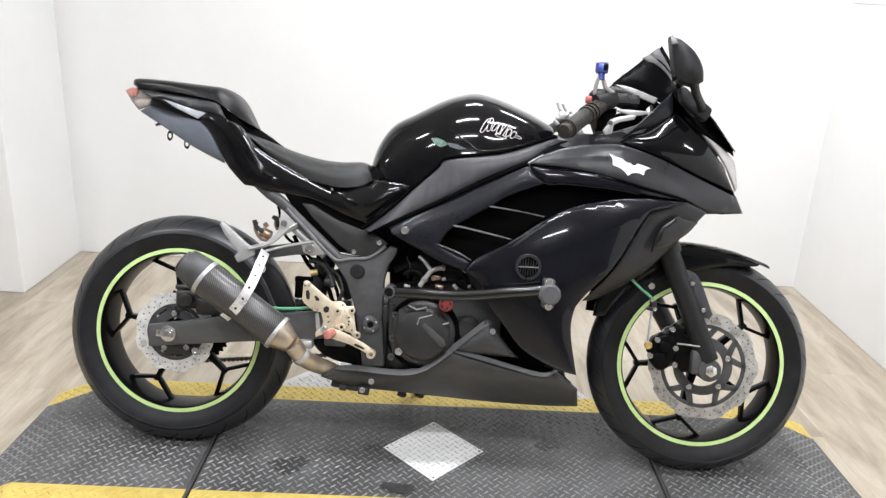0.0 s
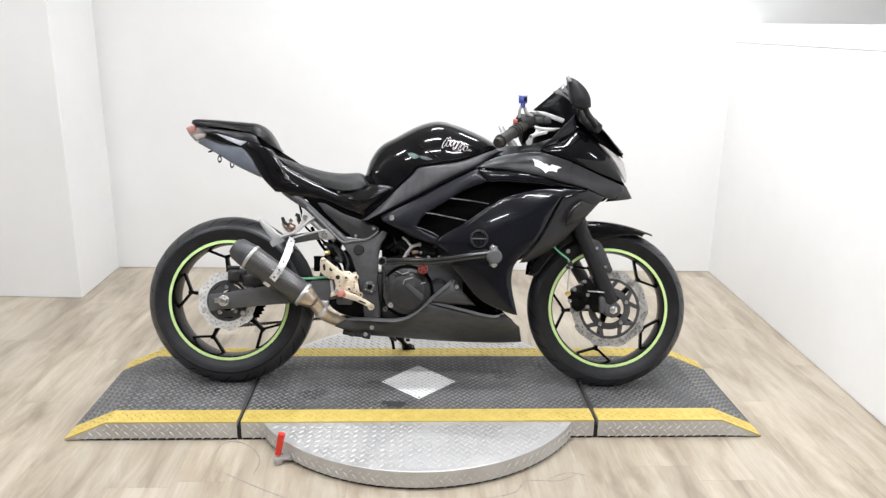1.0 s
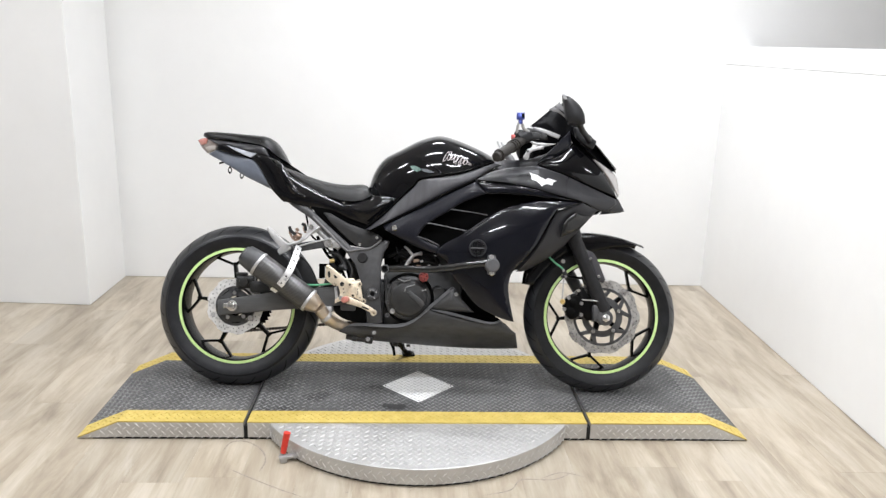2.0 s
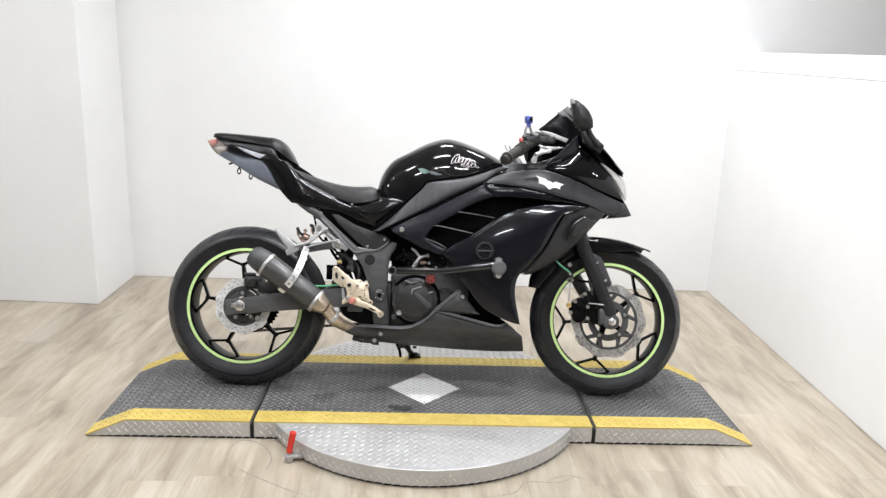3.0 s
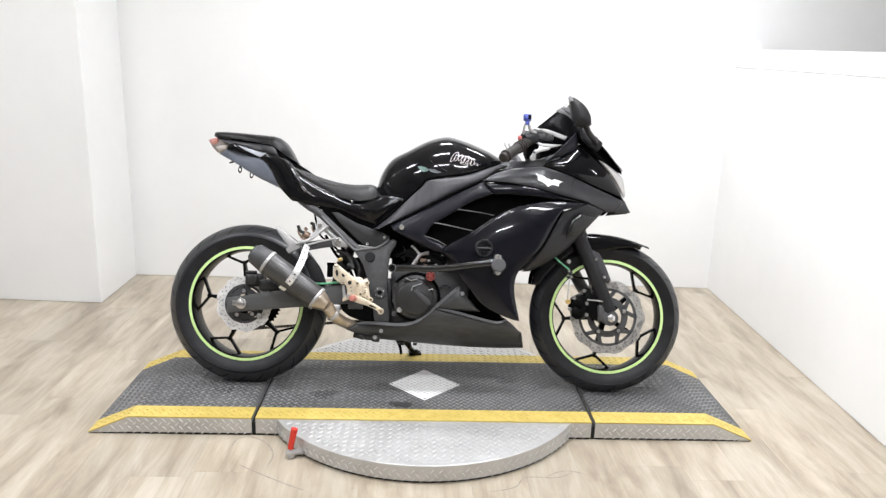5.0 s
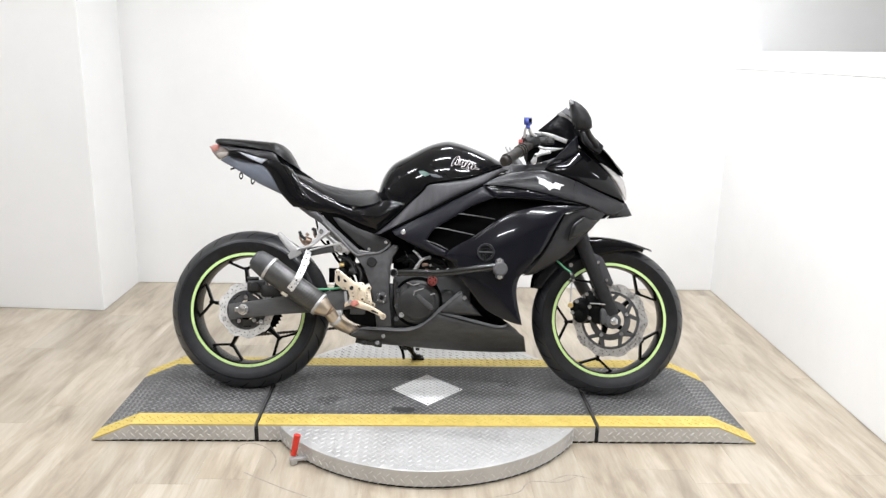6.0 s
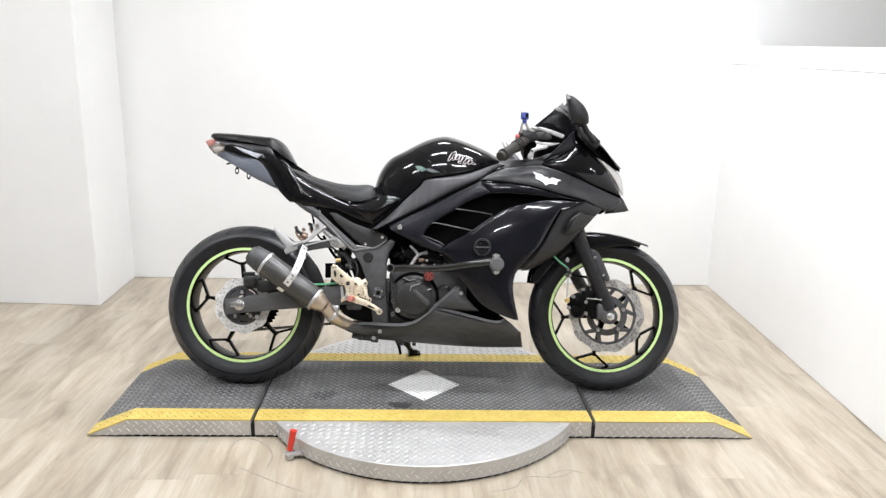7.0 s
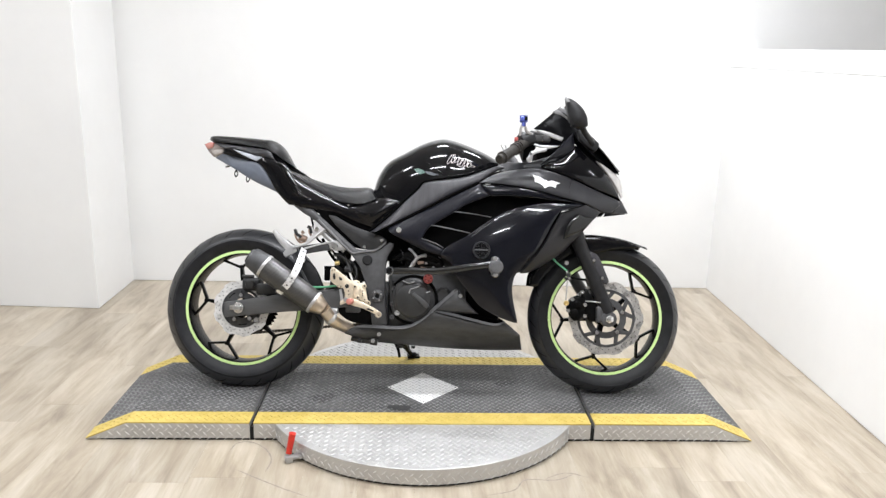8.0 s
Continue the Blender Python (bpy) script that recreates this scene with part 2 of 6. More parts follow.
M_BRASS = mat("brass_bolt", (0.75, 0.56, 0.24), 0.35, metal=0.6)
M_TI = mat("heat_tinted_steel", (0.52, 0.45, 0.38), 0.32, metal=0.7, var=0.3, scale=16, tint=(0.58, 0.46, 0.32))
M_CHAIN = mat("chain_steel", (0.10, 0.09, 0.08), 0.45, metal=0.8, var=0.3, scale=120)
M_WHITE = mat("white_vinyl", (0.85, 0.85, 0.85), 0.4)
M_SILVERMARK = mat("silver_letter_outline", (0.58, 0.53, 0.53), 0.35)
M_GREENMARK = mat("faded_green_decal", (0.05, 0.16, 0.09), 0.35, var=0.5, scale=120, tint=(0.16, 0.23, 0.22))
M_SCREEN = mat("smoked_acrylic", (0.003, 0.003, 0.0035), 0.2, spec=0.05)
M_SCREENBAND = mat("pale_acrylic_edge", (0.26, 0.26, 0.265), 0.2, coat=0.5, var=0.15, scale=40)
# Paler than the plastic: paints light caught by upward edges and louvres.
M_CHAMFER = mat("lit_grey_plastic_edge", (0.105, 0.105, 0.107), 0.38, var=0.2, scale=30)
M_EDGE = mat("pale_metal_and_highlight", (0.30, 0.30, 0.30), 0.4, metal=0.4)
M_WHITEALU = mat("bright_alloy", (0.42, 0.42, 0.42), 0.34, metal=0.5, var=0.12, scale=40)
M_GREYMARK = mat("faded_grey_decal", (0.07, 0.08, 0.09), 0.3, var=0.4, scale=90)
M_SCREENCLR = mat("grey_acrylic_edge", (0.16, 0.16, 0.165), 0.12, coat=0.8)
M_LENS = mat("clear_headlight_lens", (0.42, 0.40, 0.39), 0.12, coat=1.0, var=0.15, scale=30)
M_SMOKE = mat("smoked_lens", (0.012, 0.012, 0.012), 0.12, spec=0.2, coat=1.0)
M_TAILRED = mat("red_tail_lens", (0.52, 0.17, 0.14), 0.18, coat=1.0, var=0.15, scale=30, tint=(0.62, 0.30, 0.26))
M_TAILCLR = mat("pale_tail_lens", (0.40, 0.365, 0.335), 0.2, coat=1.0, var=0.2, scale=30)


def carbon():
    m = mat("carbon_fibre", (0.03, 0.03, 0.03), 0.34, coat=0.3)
    n, l = m.node_tree.nodes, m.node_tree.links
    b = n["Principled BSDF"]
    tc = n.new("ShaderNodeTexCoord")
    mp = n.new("ShaderNodeMapping")
    mp.inputs["Rotation"].default_value = (0, radians(20), 0)
    wv = n.new("ShaderNodeTexWave")
    wv.inputs["Scale"].default_value, wv.inputs["Distortion"].default_value = 74.0, 0.3
    l.new(tc.outputs["Object"], mp.inputs[0])
    l.new(mp.outputs[0], wv.inputs["Vector"])
    r = n.new("ShaderNodeValToRGB")
    r.color_ramp.elements[0].color, r.color_ramp.elements[1].color = (0.005, 0.005, 0.005, 1), (0.085, 0.082, 0.078, 1)
    l.new(wv.outputs["Fac"], r.inputs[0])
    l.new(r.outputs[0], b.inputs["Base Color"])
    return m


M_CARBON = carbon()
M_PAN = mat("worn_matte_black_plastic", (0.045, 0.045, 0.0455), 0.42, spec=0.36, var=0.3, scale=22, bump=0.15, bump_scale=800, rough_var=0.08, stretch=(1, 1, 3))
M_COVER = mat("matte_black_cover_plastic", (0.030, 0.030, 0.0305), 0.45, spec=0.32, var=0.2, scale=30, bump=0.15, bump_scale=800)
M_SWING = mat("worn_grey_swingarm_paint", (0.078, 0.078, 0.079), 0.42, spec=0.4, var=0.2, scale=26, stretch=(0.4, 1, 2), bump=0.1, bump_scale=500)
M_PILLION = mat("smooth_black_vinyl", (0.0055, 0.0055, 0.0055), 0.3, spec=0.28, var=0.2, scale=40, bump=0.15, bump_scale=900)
M_GRIP = mat("dusty_brown_black_rubber", (0.026, 0.023, 0.020), 0.6, spec=0.3, var=0.35, scale=90, bump=0.4, bump_scale=400)
M_PEGRED = mat("faded_red_anodised", (0.52, 0.20, 0.16), 0.4, metal=0.2, var=0.2, scale=80)
M_PLATE = mat("bright_tread_plate", (0.82, 0.82, 0.805), 0.6, spec=0.3, var=0.06, scale=20)
M_FLASH = mat("tail_reflection_grey", (0.38, 0.40, 0.44), 0.3, coat=0.6, var=0.25, scale=30)
M_CAPGREY = mat("worn_grey_muffler_tip", (0.055, 0.056, 0.058), 0.45, var=0.25, scale=30, spec=0.4)
M_PUCK = mat("worn_grey_nylon", (0.075, 0.075, 0.078), 0.45, var=0.25, scale=50, bump=0.1)
M_STAIN = mat("oily_mat_stain", (0.032, 0.032, 0.032), 0.5, var=0.4, scale=60)
M_TAILBODY = mat("smoky_tail_lens", (0.24, 0.21, 0.195), 0.22, coat=1.0, var=0.35, scale=40, tint=(0.36, 0.30, 0.28))
M_PALE = mat("pale_translucent_cap", (0.70, 0.72, 0.80), 0.25)
M_SCUFF = mat("floor_scuff", (0.28, 0.245, 0.21), 0.6, var=0.3, scale=60)


# ---------------------------------------------------------------- mesh helpers
def mesh_of(bm, name, smooth=None):
    me = bpy.data.meshes.new(name)
    bmesh.ops.recalc_face_normals(bm, faces=bm.faces[:])
    if smooth is not None:
        lim = radians(smooth)
        for f in bm.faces:
            f.smooth = True
        for e in bm.edges:
            if len(e.link_faces) == 2 and e.calc_face_angle(0) > lim:
                e.smooth = False
    bm.to_mesh(me)
    bm.free()
    return me


def part(name, bm, material, parent, label="", smooth=35, kind=""):
    ob = new(name, mesh_of(bm, name, smooth))
    ob.data.materials.append(material)
    if parent:
        ob.parent = parent
    return tagged(ob, label=label, kind=kind)


def thing(name, bm, material, label, category, group="", kind="", smooth=35):
    ob = part(name, bm, material, None, smooth=smooth)
    return tagged(ob, label, category, group, kind)


def empty(name, label, category, m=None, group="", kind=""):
    ob = new(name)
    ob.empty_display_size = 0.05
    if m is not None:
        ob.matrix_world = m
    return tagged(ob, label, category, group, kind)


def bevel(bm, width, segments=2, angle=30):
    es = [e for e in bm.edges if len(e.link_faces) == 2 and e.calc_face_angle(0) > radians(angle)]
    if es:
        bmesh.ops.bevel(bm, geom=es, offset=width, segments=segments, affect="EDGES", profile=0.5, clamp_overlap=True)
    return bm


def join(*bms):
    out = bmesh.new()
    for b in bms:
        me = bpy.data.meshes.new("joined")
        b.to_mesh(me)
        b.free()
        out.from_mesh(me)
        bpy.data.meshes.remove(me)
    return out


def box(x0, x1, y0, y1, z0, z1, bev=0.0, seg=2):
    bm = bmesh.new()
    bmesh.ops.create_cube(bm, size=1.0, matrix=Matrix.LocRotScale(((x0 + x1) / 2, (y0 + y1) / 2, (z0 + z1) / 2), None, (x1 - x0, y1 - y0, z1 - z0)))
    return bevel(bm, bev, seg) if bev else bm


def prism(outline, a0, a1, axis="z", bev=0.0, seg=2):
    """An outline of (u, v) pairs pulled from a0 to a1: u, v are x, y (axis z) or x, z (axis y)."""
    bm = bmesh.new()
    put = (lambda u, v, a: (u, v, a)) if axis == "z" else (lambda u, v, a: (u, a, v))
    lo = [bm.verts.new(put(u, v, a0)) for u, v in outline]
    hi = [bm.verts.new(put(u, v, a1)) for u, v in outline]
    n = len(outline)
    bm.faces.new(lo)
    bm.faces.new(hi)
    for i in range(n):
        bm.faces.new((lo[i], lo[(i + 1) % n], hi[(i + 1) % n], hi[i]))
    bmesh.ops.recalc_face_normals(bm, faces=bm.faces[:])
    return bevel(bm, bev, seg) if bev else bm


def revolve(profile, steps=96, closed=False, axis="y", at=(0, 0, 0)):
    """A profile of (radius, height) turned round the y (or z) axis."""
    bm = bmesh.new()
    rings = []
    for i in range(steps):
        a = 2 * math.pi * i / steps
        c, s = math.cos(a), math.sin(a)
        ring = []
        for r, h in profile:
            v = (r * c, h, r * s) if axis == "y" else (r * c, r * s, h)
            ring.append(bm.verts.new(Vector(v) + Vector(at)))
        rings.append(ring)
    m = len(profile)
    for i in range(steps):
        a, b = rings[i], rings[(i + 1) % steps]
        for j in range(m if closed else m - 1):
            k = (j + 1) % m
            bm.faces.new((a[j], a[k], b[k], b[j]))
    if not closed:
        for j in (0, m - 1):
            if profile[j][0] > 1e-6:
                bm.faces.new([r[j] for r in rings])
    bmesh.ops.remove_doubles(bm, verts=bm.verts[:], dist=1e-6)
    bmesh.ops.recalc_face_normals(bm, faces=bm.faces[:])
    return bm


def curve_pts(pts, per=6):
    """A smooth line through the points (Catmull-Rom)."""
    p = [Vector(q) for q in pts]
    p = [2 * p[0] - p[1]] + p + [2 * p[-1] - p[-2]]
    out = []
    for i in range(1, len(p) - 2):
        for s in range(per):
            t = s / per
            a, b, c, d = p[i - 1:i + 3]
            out.append(0.5 * ((2 * b) + (c - a) * t + (2 * a - 5 * b + 4 * c - d) * t * t + (3 * b - a - 3 * c + d) * t ** 3))
    return out + [p[-2]]


def tube(pts, r, sides=14, per=6, cap=True, flat=None):
    """A round pipe along a smooth line; r is one radius or one for each end."""
    line = curve_pts(pts, per) if per > 1 else [Vector(q) for q in pts]
    n = len(line)
    bm = bmesh.new()
    rings = []
    up = Vector((0.13, 0.97, 0.2))
    for i, q in enumerate(line):
        d = (line[min(i + 1, n - 1)] - line[max(i - 1, 0)]).normalized()
        u = (up - up.dot(d) * d).normalized()
        v = d.cross(u)
        rr = r if isinstance(r, (int, float)) else r[0] + (r[1] - r[0]) * i / (n - 1)
        rings.append([bm.verts.new(q + rr * (math.cos(2 * math.pi * k / sides) * u * (flat or 1) + math.sin(2 * math.pi * k / sides) * v)) for k in range(sides)])
    for a, b in zip(rings, rings[1:]):
        for k in range(sides):
            bm.faces.new((a[k], a[(k + 1) % sides], b[(k + 1) % sides], b[k]))
    if cap:
        bm.faces.new(rings[0])
        bm.faces.new(rings[-1])
    bmesh.ops.recalc_face_normals(bm, faces=bm.faces[:])
    return bm


def cyl(p, q, r, sides=20, bev=0.0, r2=None):
    bm = bmesh.new()
    p, q = Vector(p), Vector(q)
    d = q - p
    m = Matrix.Translation((p + q) / 2) @ d.to_track_quat("Z", "Y").to_matrix().to_4x4()
    bmesh.ops.create_cone(bm, cap_ends=True, segments=sides, radius1=r, radius2=r if r2 is None else r2, depth=d.length, matrix=m)
    return bevel(bm, bev, 2, 50) if bev else bm


# ---------------------------------------------------------------- room
def wall(name, outline, z0, z1, label, material=M_WALL):
    return thing(name, prism(outline, z0, z1, bev=0.004), material, label, "wall", kind="structure", smooth=None)


wall("wall_back", [(-1.80, 1.680), (5.0, 1.598), (5.0, 1.75), (-1.80, 1.83)], 0, CEIL, "plain white painted back wall")
wall("wall_left", [(-1.722, 1.141), (-1.731, 1.676), (-1.734, 1.95), (-5.2, 1.95), (-5.2, 1.34)], 0, CEIL, "white painted projecting wall with a square corner")
wall("wall_right", [(1.753, 1.665), (1.617, -2.1), (1.737, -2.1), (1.873, 1.665)], 0, 1.325, "white painted half-height partition wall")
cap = thing("trim_cap", prism([(1.751, 1.667), (1.614, -2.12), (1.751, -2.12), (1.887, 1.667)], 1.325, 1.410, bev=0.004), M_CAP, "white flat cap along the half-height wall", "trim", kind="structure", smooth=None)
for v in cap.data.vertices:
    v.co.z += 0.0180 * (v.co.y - 0.8) if v.co.z > 1.37 else 0.0135 * (v.co.y - 1.66)
for v in bpy.data.objects["wall_right"].data.vertices:
    if v.co.z > 1.0:
        v.co.z += 0.0135 * (v.co.y - 1.66)
# Unseen walls added to close the room and shape the bike's reflections.
wall("wall_east", [(5.0, 1.75), (5.0, -7.0), (5.15, -7.0), (5.15, 1.75)], 0, CEIL, "plain grey side wall, out of view, toned for reflections", M_FAR)
wall("wall_west", [(-5.2, 1.95), (-5.2, -7.0), (-5.35, -7.0), (-5.35, 1.95)], 0, CEIL, "plain white side wall, out of view, toned for reflections")
wall("wall_south", [(-5.35, -7.0), (5.15, -7.0), (5.15, -7.15), (-5.35, -7.15)], 0, CEIL, "plain grey rear wall, out of view, toned for reflections", M_FAR)
thing("ceiling", box(-5.35, 5.15, -7.15, 1.95, CEIL, CEIL + 0.1), M_CEIL, "flat white painted ceiling", "ceiling", kind="structure", smooth=None)

first = None
for x, y in LAMPS:
    if first is None:
        first = empty("ceiling_lamp", "assumed long white strip lamp on the ceiling, out of view, switched on", "lamp", pose(x, y, CEIL), group="ceiling lamps")
        part("housing", box(-0.34, 0.34, -0.09, 0.09, -0.035, -0.0005, 0.004), M_CAP, first)
        part("diffuser", box(-0.32, 0.32, -0.07, 0.07, -0.058, -0.0345, 0.008), M_LAMP, first)
        for sx in (-0.331, 0.331):
            part("end_cap", box(sx - 0.01, sx + 0.01, -0.072, 0.072, -0.0585, -0.0348, 0.003), M_CAP, first)
    else:
        copy_thing(first, pose(x, y, CEIL))


# ---------------------------------------------------------------- turntable platform
TOP = 0.066
YN, YF = -0.290, 0.334


def lugs(region, pitch, size, z, flip=True, normal="z", y=0.0, tall=0.0022):
    """Raised lozenges of a tread plate, in two alternating directions."""
    verts, faces = [], []
    (u0, u1), (v0, v1), inside = region
    nu, nv = int((u1 - u0) / pitch), int((v1 - v0) / (pitch * 0.5))
    for j in range(nv + 1):
        for i in range(nu + 1):
            u = u0 + (i + 0.5 * (j % 2)) * pitch
            v = v0 + j * pitch * 0.5
            if not inside(u, v):
                continue
            a = radians(45 if (j % 2) == 0 else -45)
            c, s = math.cos(a), math.sin(a)
            base = len(verts)
            for du, dv, h in ((-1, 0, 0), (0, -0.24, 0), (1, 0, 0), (0, 0.24, 0), (-0.5, 0, 1), (0.5, 0, 1)):
                x, yy = size * (du * c - dv * s), size * (du * s + dv * c)
                verts.append((u + x, v + yy, h * tall))
            b = base
            faces += [(b, b + 1, b + 5, b + 4), (b + 1, b + 2, b + 5), (b + 2, b + 3, b + 4, b + 5), (b + 3, b, b + 4)]
    out = []
    for u, v, h in verts:
        out.append((u, v, z(u, v) + h) if normal == "z" else (u, y - h, v))
    return out, faces


def raw(name, verts, faces, material, parent, kind="stuff", label=""):
    me = bpy.data.meshes.new(name)
    me.from_pydata(verts, [], faces)
    me.materials.append(material)
    ob = new(name, me)
    ob.parent = parent
    return tagged(ob, label=label, kind=kind)


def top_z(x):
    a = abs(x)
    return TOP if a < 1.05 else TOP - (TOP - 0.004) * (a - 1.05) / 0.146


def deck(name, x0, x1, label):
    """One section of the platform: side plates, coated top, yellow edge lines, raised tread."""
    e = empty(name, label, "platform section", pose(0, 0, 0))
    xs = sorted({x0, x1} | {x for x in (-1.05, 1.05) if x0 < x < x1})
    side = [(x, top_z(x)) for x in xs] + [(x, 0.008 if abs(x) < 1.15 else 0.003) for x in reversed(xs)]
    part("side_body", prism(side, YN, YF, "y", bev=0.0015, seg=1), M_STEEL, e, "bare steel tread plate sides")
    # Dark strip paints the shade line under the side plates.
    part("base_shade_strip", box(x0 + (0.004 if x0 > -1.1 else 0.05), x1 - (0.004 if x1 < 1.1 else 0.05), YN + 0.004, YF - 0.004, 0.0, 0.0085), M_GAP, e, "dark strip for the shade line under the side plates", smooth=None)
    for y0, y1, m, nm in ((YN, -0.205, M_YELLOW, "edge_line"), (-0.205, 0.250, M_TREAD, "tread_mat"), (0.250, YF, M_YELLOW, "edge_line")):
        bm = bmesh.new()
        lo = [[bm.verts.new((x, y, top_z(x) + 0.003)) for x in xs] for y in (y0, y1)]
        for i in range(len(xs) - 1):
            bm.faces.new((lo[0][i], lo[0][i + 1], lo[1][i + 1], lo[1][i]))
        g = bmesh.ops.extrude_face_region(bm, geom=bm.faces[:])
        bmesh.ops.translate(bm, verts=[v for v in g["geom"] if isinstance(v, bmesh.types.BMVert)], vec=(0, 0, -0.0045))
        part(nm, bm, m, e, smooth=None)
    dia = lambda u, v: abs(u) / 0.145 + abs(v - 0.012) / 0.149 > 1
    v, f = lugs(((x0 + 0.012, x1 - 0.012), (YN + 0.008, YF - 0.008), lambda u, w: dia(u, w) and x0 + 0.01 < u < x1 - 0.01 and -0.2 < w < 0.246), 0.028, 0.0115, lambda u, w: top_z(u) + 0.003, tall=0.003)
    raw("tread_lug", v, f, M_TREADLUG, e)
    v, f = lugs(((x0 + 0.012, x1 - 0.012), (YN + 0.008, YF - 0.008), lambda u, w: x0 + 0.01 < u < x1 - 0.01 and (YN + 0.012 < w < -0.212 or 0.258 < w < YF - 0.012)), 0.028, 0.0115, lambda u, w: top_z(u) + 0.003, tall=0.0022)
    raw("edge_lug", v, f, M_YELLOW, e)
    v, f = lugs(((x0 + 0.012, x1 - 0.012), (0.01, TOP - 0.006), lambda u, w: x0 + 0.012 < u < x1 - 0.012 and w < top_z(u) - 0.008), 0.030, 0.0115, None, normal="y", y=YN)
    raw("side_lug", v, f, M_LUG, e)
    return e


mid_deck = deck("platform_centre", -0.603, 0.603, "black-coated tread plate platform centre with yellow edges and steel sides")
deck("platform_ramp", -1.192, -0.617, "black-coated tread plate ramp section with worn yellow edges")
deck("platform_ramp", 0.617, 1.196, "black-coated tread plate ramp section with worn yellow edges")
# Dark strips paint the shade in the gaps between the sections.
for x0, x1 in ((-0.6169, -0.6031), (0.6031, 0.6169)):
    part("seam_shade_strip", box(x0, x1, YN + 0.004, YF - 0.004, 0.001, 0.05), M_GAP, mid_deck, "dark strip for the shade in the seam", smooth=None)

disc = empty("turntable_disc", "round bare steel tread plate turntable disc under the platform", "turntable", pose(0, 0.012, 0))
part("disc_plate", revolve([(0.0, TOP - 0.003), (0.603, TOP - 0.003), (0.606, TOP - 0.006), (0.606, 0.010), (0.603, 0.007), (0.0, 0.007)], 160, False, "z"), M_STEEL, disc)
# Dark ring paints the shade under the rim of the disc.
part("base_shade_ring", revolve([(0.600, 0.0), (0.600, 0.0072)], 120, False, "z"), M_GAP, disc)
v, f = lugs(((-0.6, 0.6), (-0.6, 0.6), lambda u, w: u * u + w * w < 0.592 ** 2 and (w < -0.305 or w > 0.325)), 0.030, 0.0125, lambda u, w: TOP - 0.003, tall=0.003)
part("disc_edge", revolve([(0.6035 + 0.0028 * math.cos(k * math.pi / 4), TOP - 0.0048 + 0.0028 * math.sin(k * math.pi / 4)) for k in range(8)], 160, True, "z"), M_STEEL, disc, "worn steel rim of the disc")
raw("disc_lug", v, f, M_LUG, disc)
rv, rf = lugs(((-1.9, 1.9), (0.012, TOP - 0.012), lambda u, w: True), 0.030, 0.0115, None, normal="y", y=0.0)
rim_v = []
for u, h, w in rv:
    a = u / 0.606 - math.pi / 2
    r = 0.606 - h
    rim_v.append((r * math.cos(a), r * math.sin(a), w))
raw("rim_lug", rim_v, rf, M_LUG, disc)

dp = empty("diamond_plate", "bare steel diamond-shaped tread plate set into the black platform", "plate", pose(0, 0.012, TOP + 0.003))
part("plate", prism([(-0.140, 0), (0, -0.144), (0.140, 0), (0, 0.144)], 0.0002, 0.002, bev=0.0006, seg=1), M_PLATE, dp)
v, f = lugs(((-0.13, 0.13), (-0.13, 0.13), lambda u, w: abs(u) / 0.130 + abs(w) / 0.134 < 1), 0.026, 0.0105, lambda u, w: 0.002, tall=0.0025)
raw("plate_lug", v, f, M_LUG, dp)
for x, y in ((-0.128, 0), (0.128, 0), (0, -0.131), (0, 0.131)):
    part("screw", revolve([(0.0, 0.0035), (0.003, 0.0032), (0.0045, 0.002)], 12, False, "z", (x, y, 0)), M_CHROME, dp)

# oily stains on the black mat
stain_v, stain_f = [], []
rng = random.Random(5)
for sx, sy, sr, h in ((-0.102, -0.168, 0.020, 0.0062), (-0.074, -0.172, 0.021, 0.0063), (-0.118, -0.158, 0.012, 0.0064), (-0.385, -0.09, 0.035, 0.0036), (-0.36, -0.06, 0.018, 0.0037), (-0.17, 0.01, 0.018, 0.0036), (0.33, 0.06, 0.03, 0.0036)):
    b = len(stain_v)
    n = 30
    wob = [(k, rng.uniform(0, 6.28), rng.uniform(0.04, 0.16)) for k in (2, 3, 5, 7)]
    for k in range(n):
        a = 2 * math.pi * k / n
        r = sr * (0.9 + sum(m * math.sin(f * a + g) for f, g, m in wob))
        stain_v.append((sx + 1.5 * r * math.cos(a), max(sy + r * math.sin(a), -0.203), TOP + h))
    stain_f.append(tuple(range(b, b + n)))
raw("mat_stain", stain_v, stain_f, M_STAIN, mid_deck, label="dark oily stains on the mat")
lev = empty("locking_lever", "small steel locking lever with a red vinyl grip", "lever", pose(-0.453, -0.403, 0, rz=24))
part("clamp", join(box(-0.03, 0.045, -0.045, -0.020, 0.012, 0.022, 0.003), box(-0.028, -0.006, -0.046, -0.020, 0.001, 0.026, 0.003), cyl((0.02, -0.05, 0.018), (0.02, -0.012, 0.018), 0.006, 12), box(0.025, 0.045, -0.04, 0.0, 0.014, 0.026, 0.003)), M_ALU, lev, "bare steel clamp")
part("lever_arm", tube([(-0.017, -0.03, 0.020), (-0.014, -0.03, 0.040), (-0.006, -0.03, 0.080)], 0.005, 10), M_CHROME, lev)
part("grip", tube([(-0.0155, -0.03, 0.032), (-0.008, -0.03, 0.068), (0.0, -0.03, 0.103)], (0.0098, 0.0118), 16), M_RED, lev, "red vinyl grip")


# ---------------------------------------------------------------- motorcycle: helpers
from mathutils.geometry import delaunay_2d_cdt


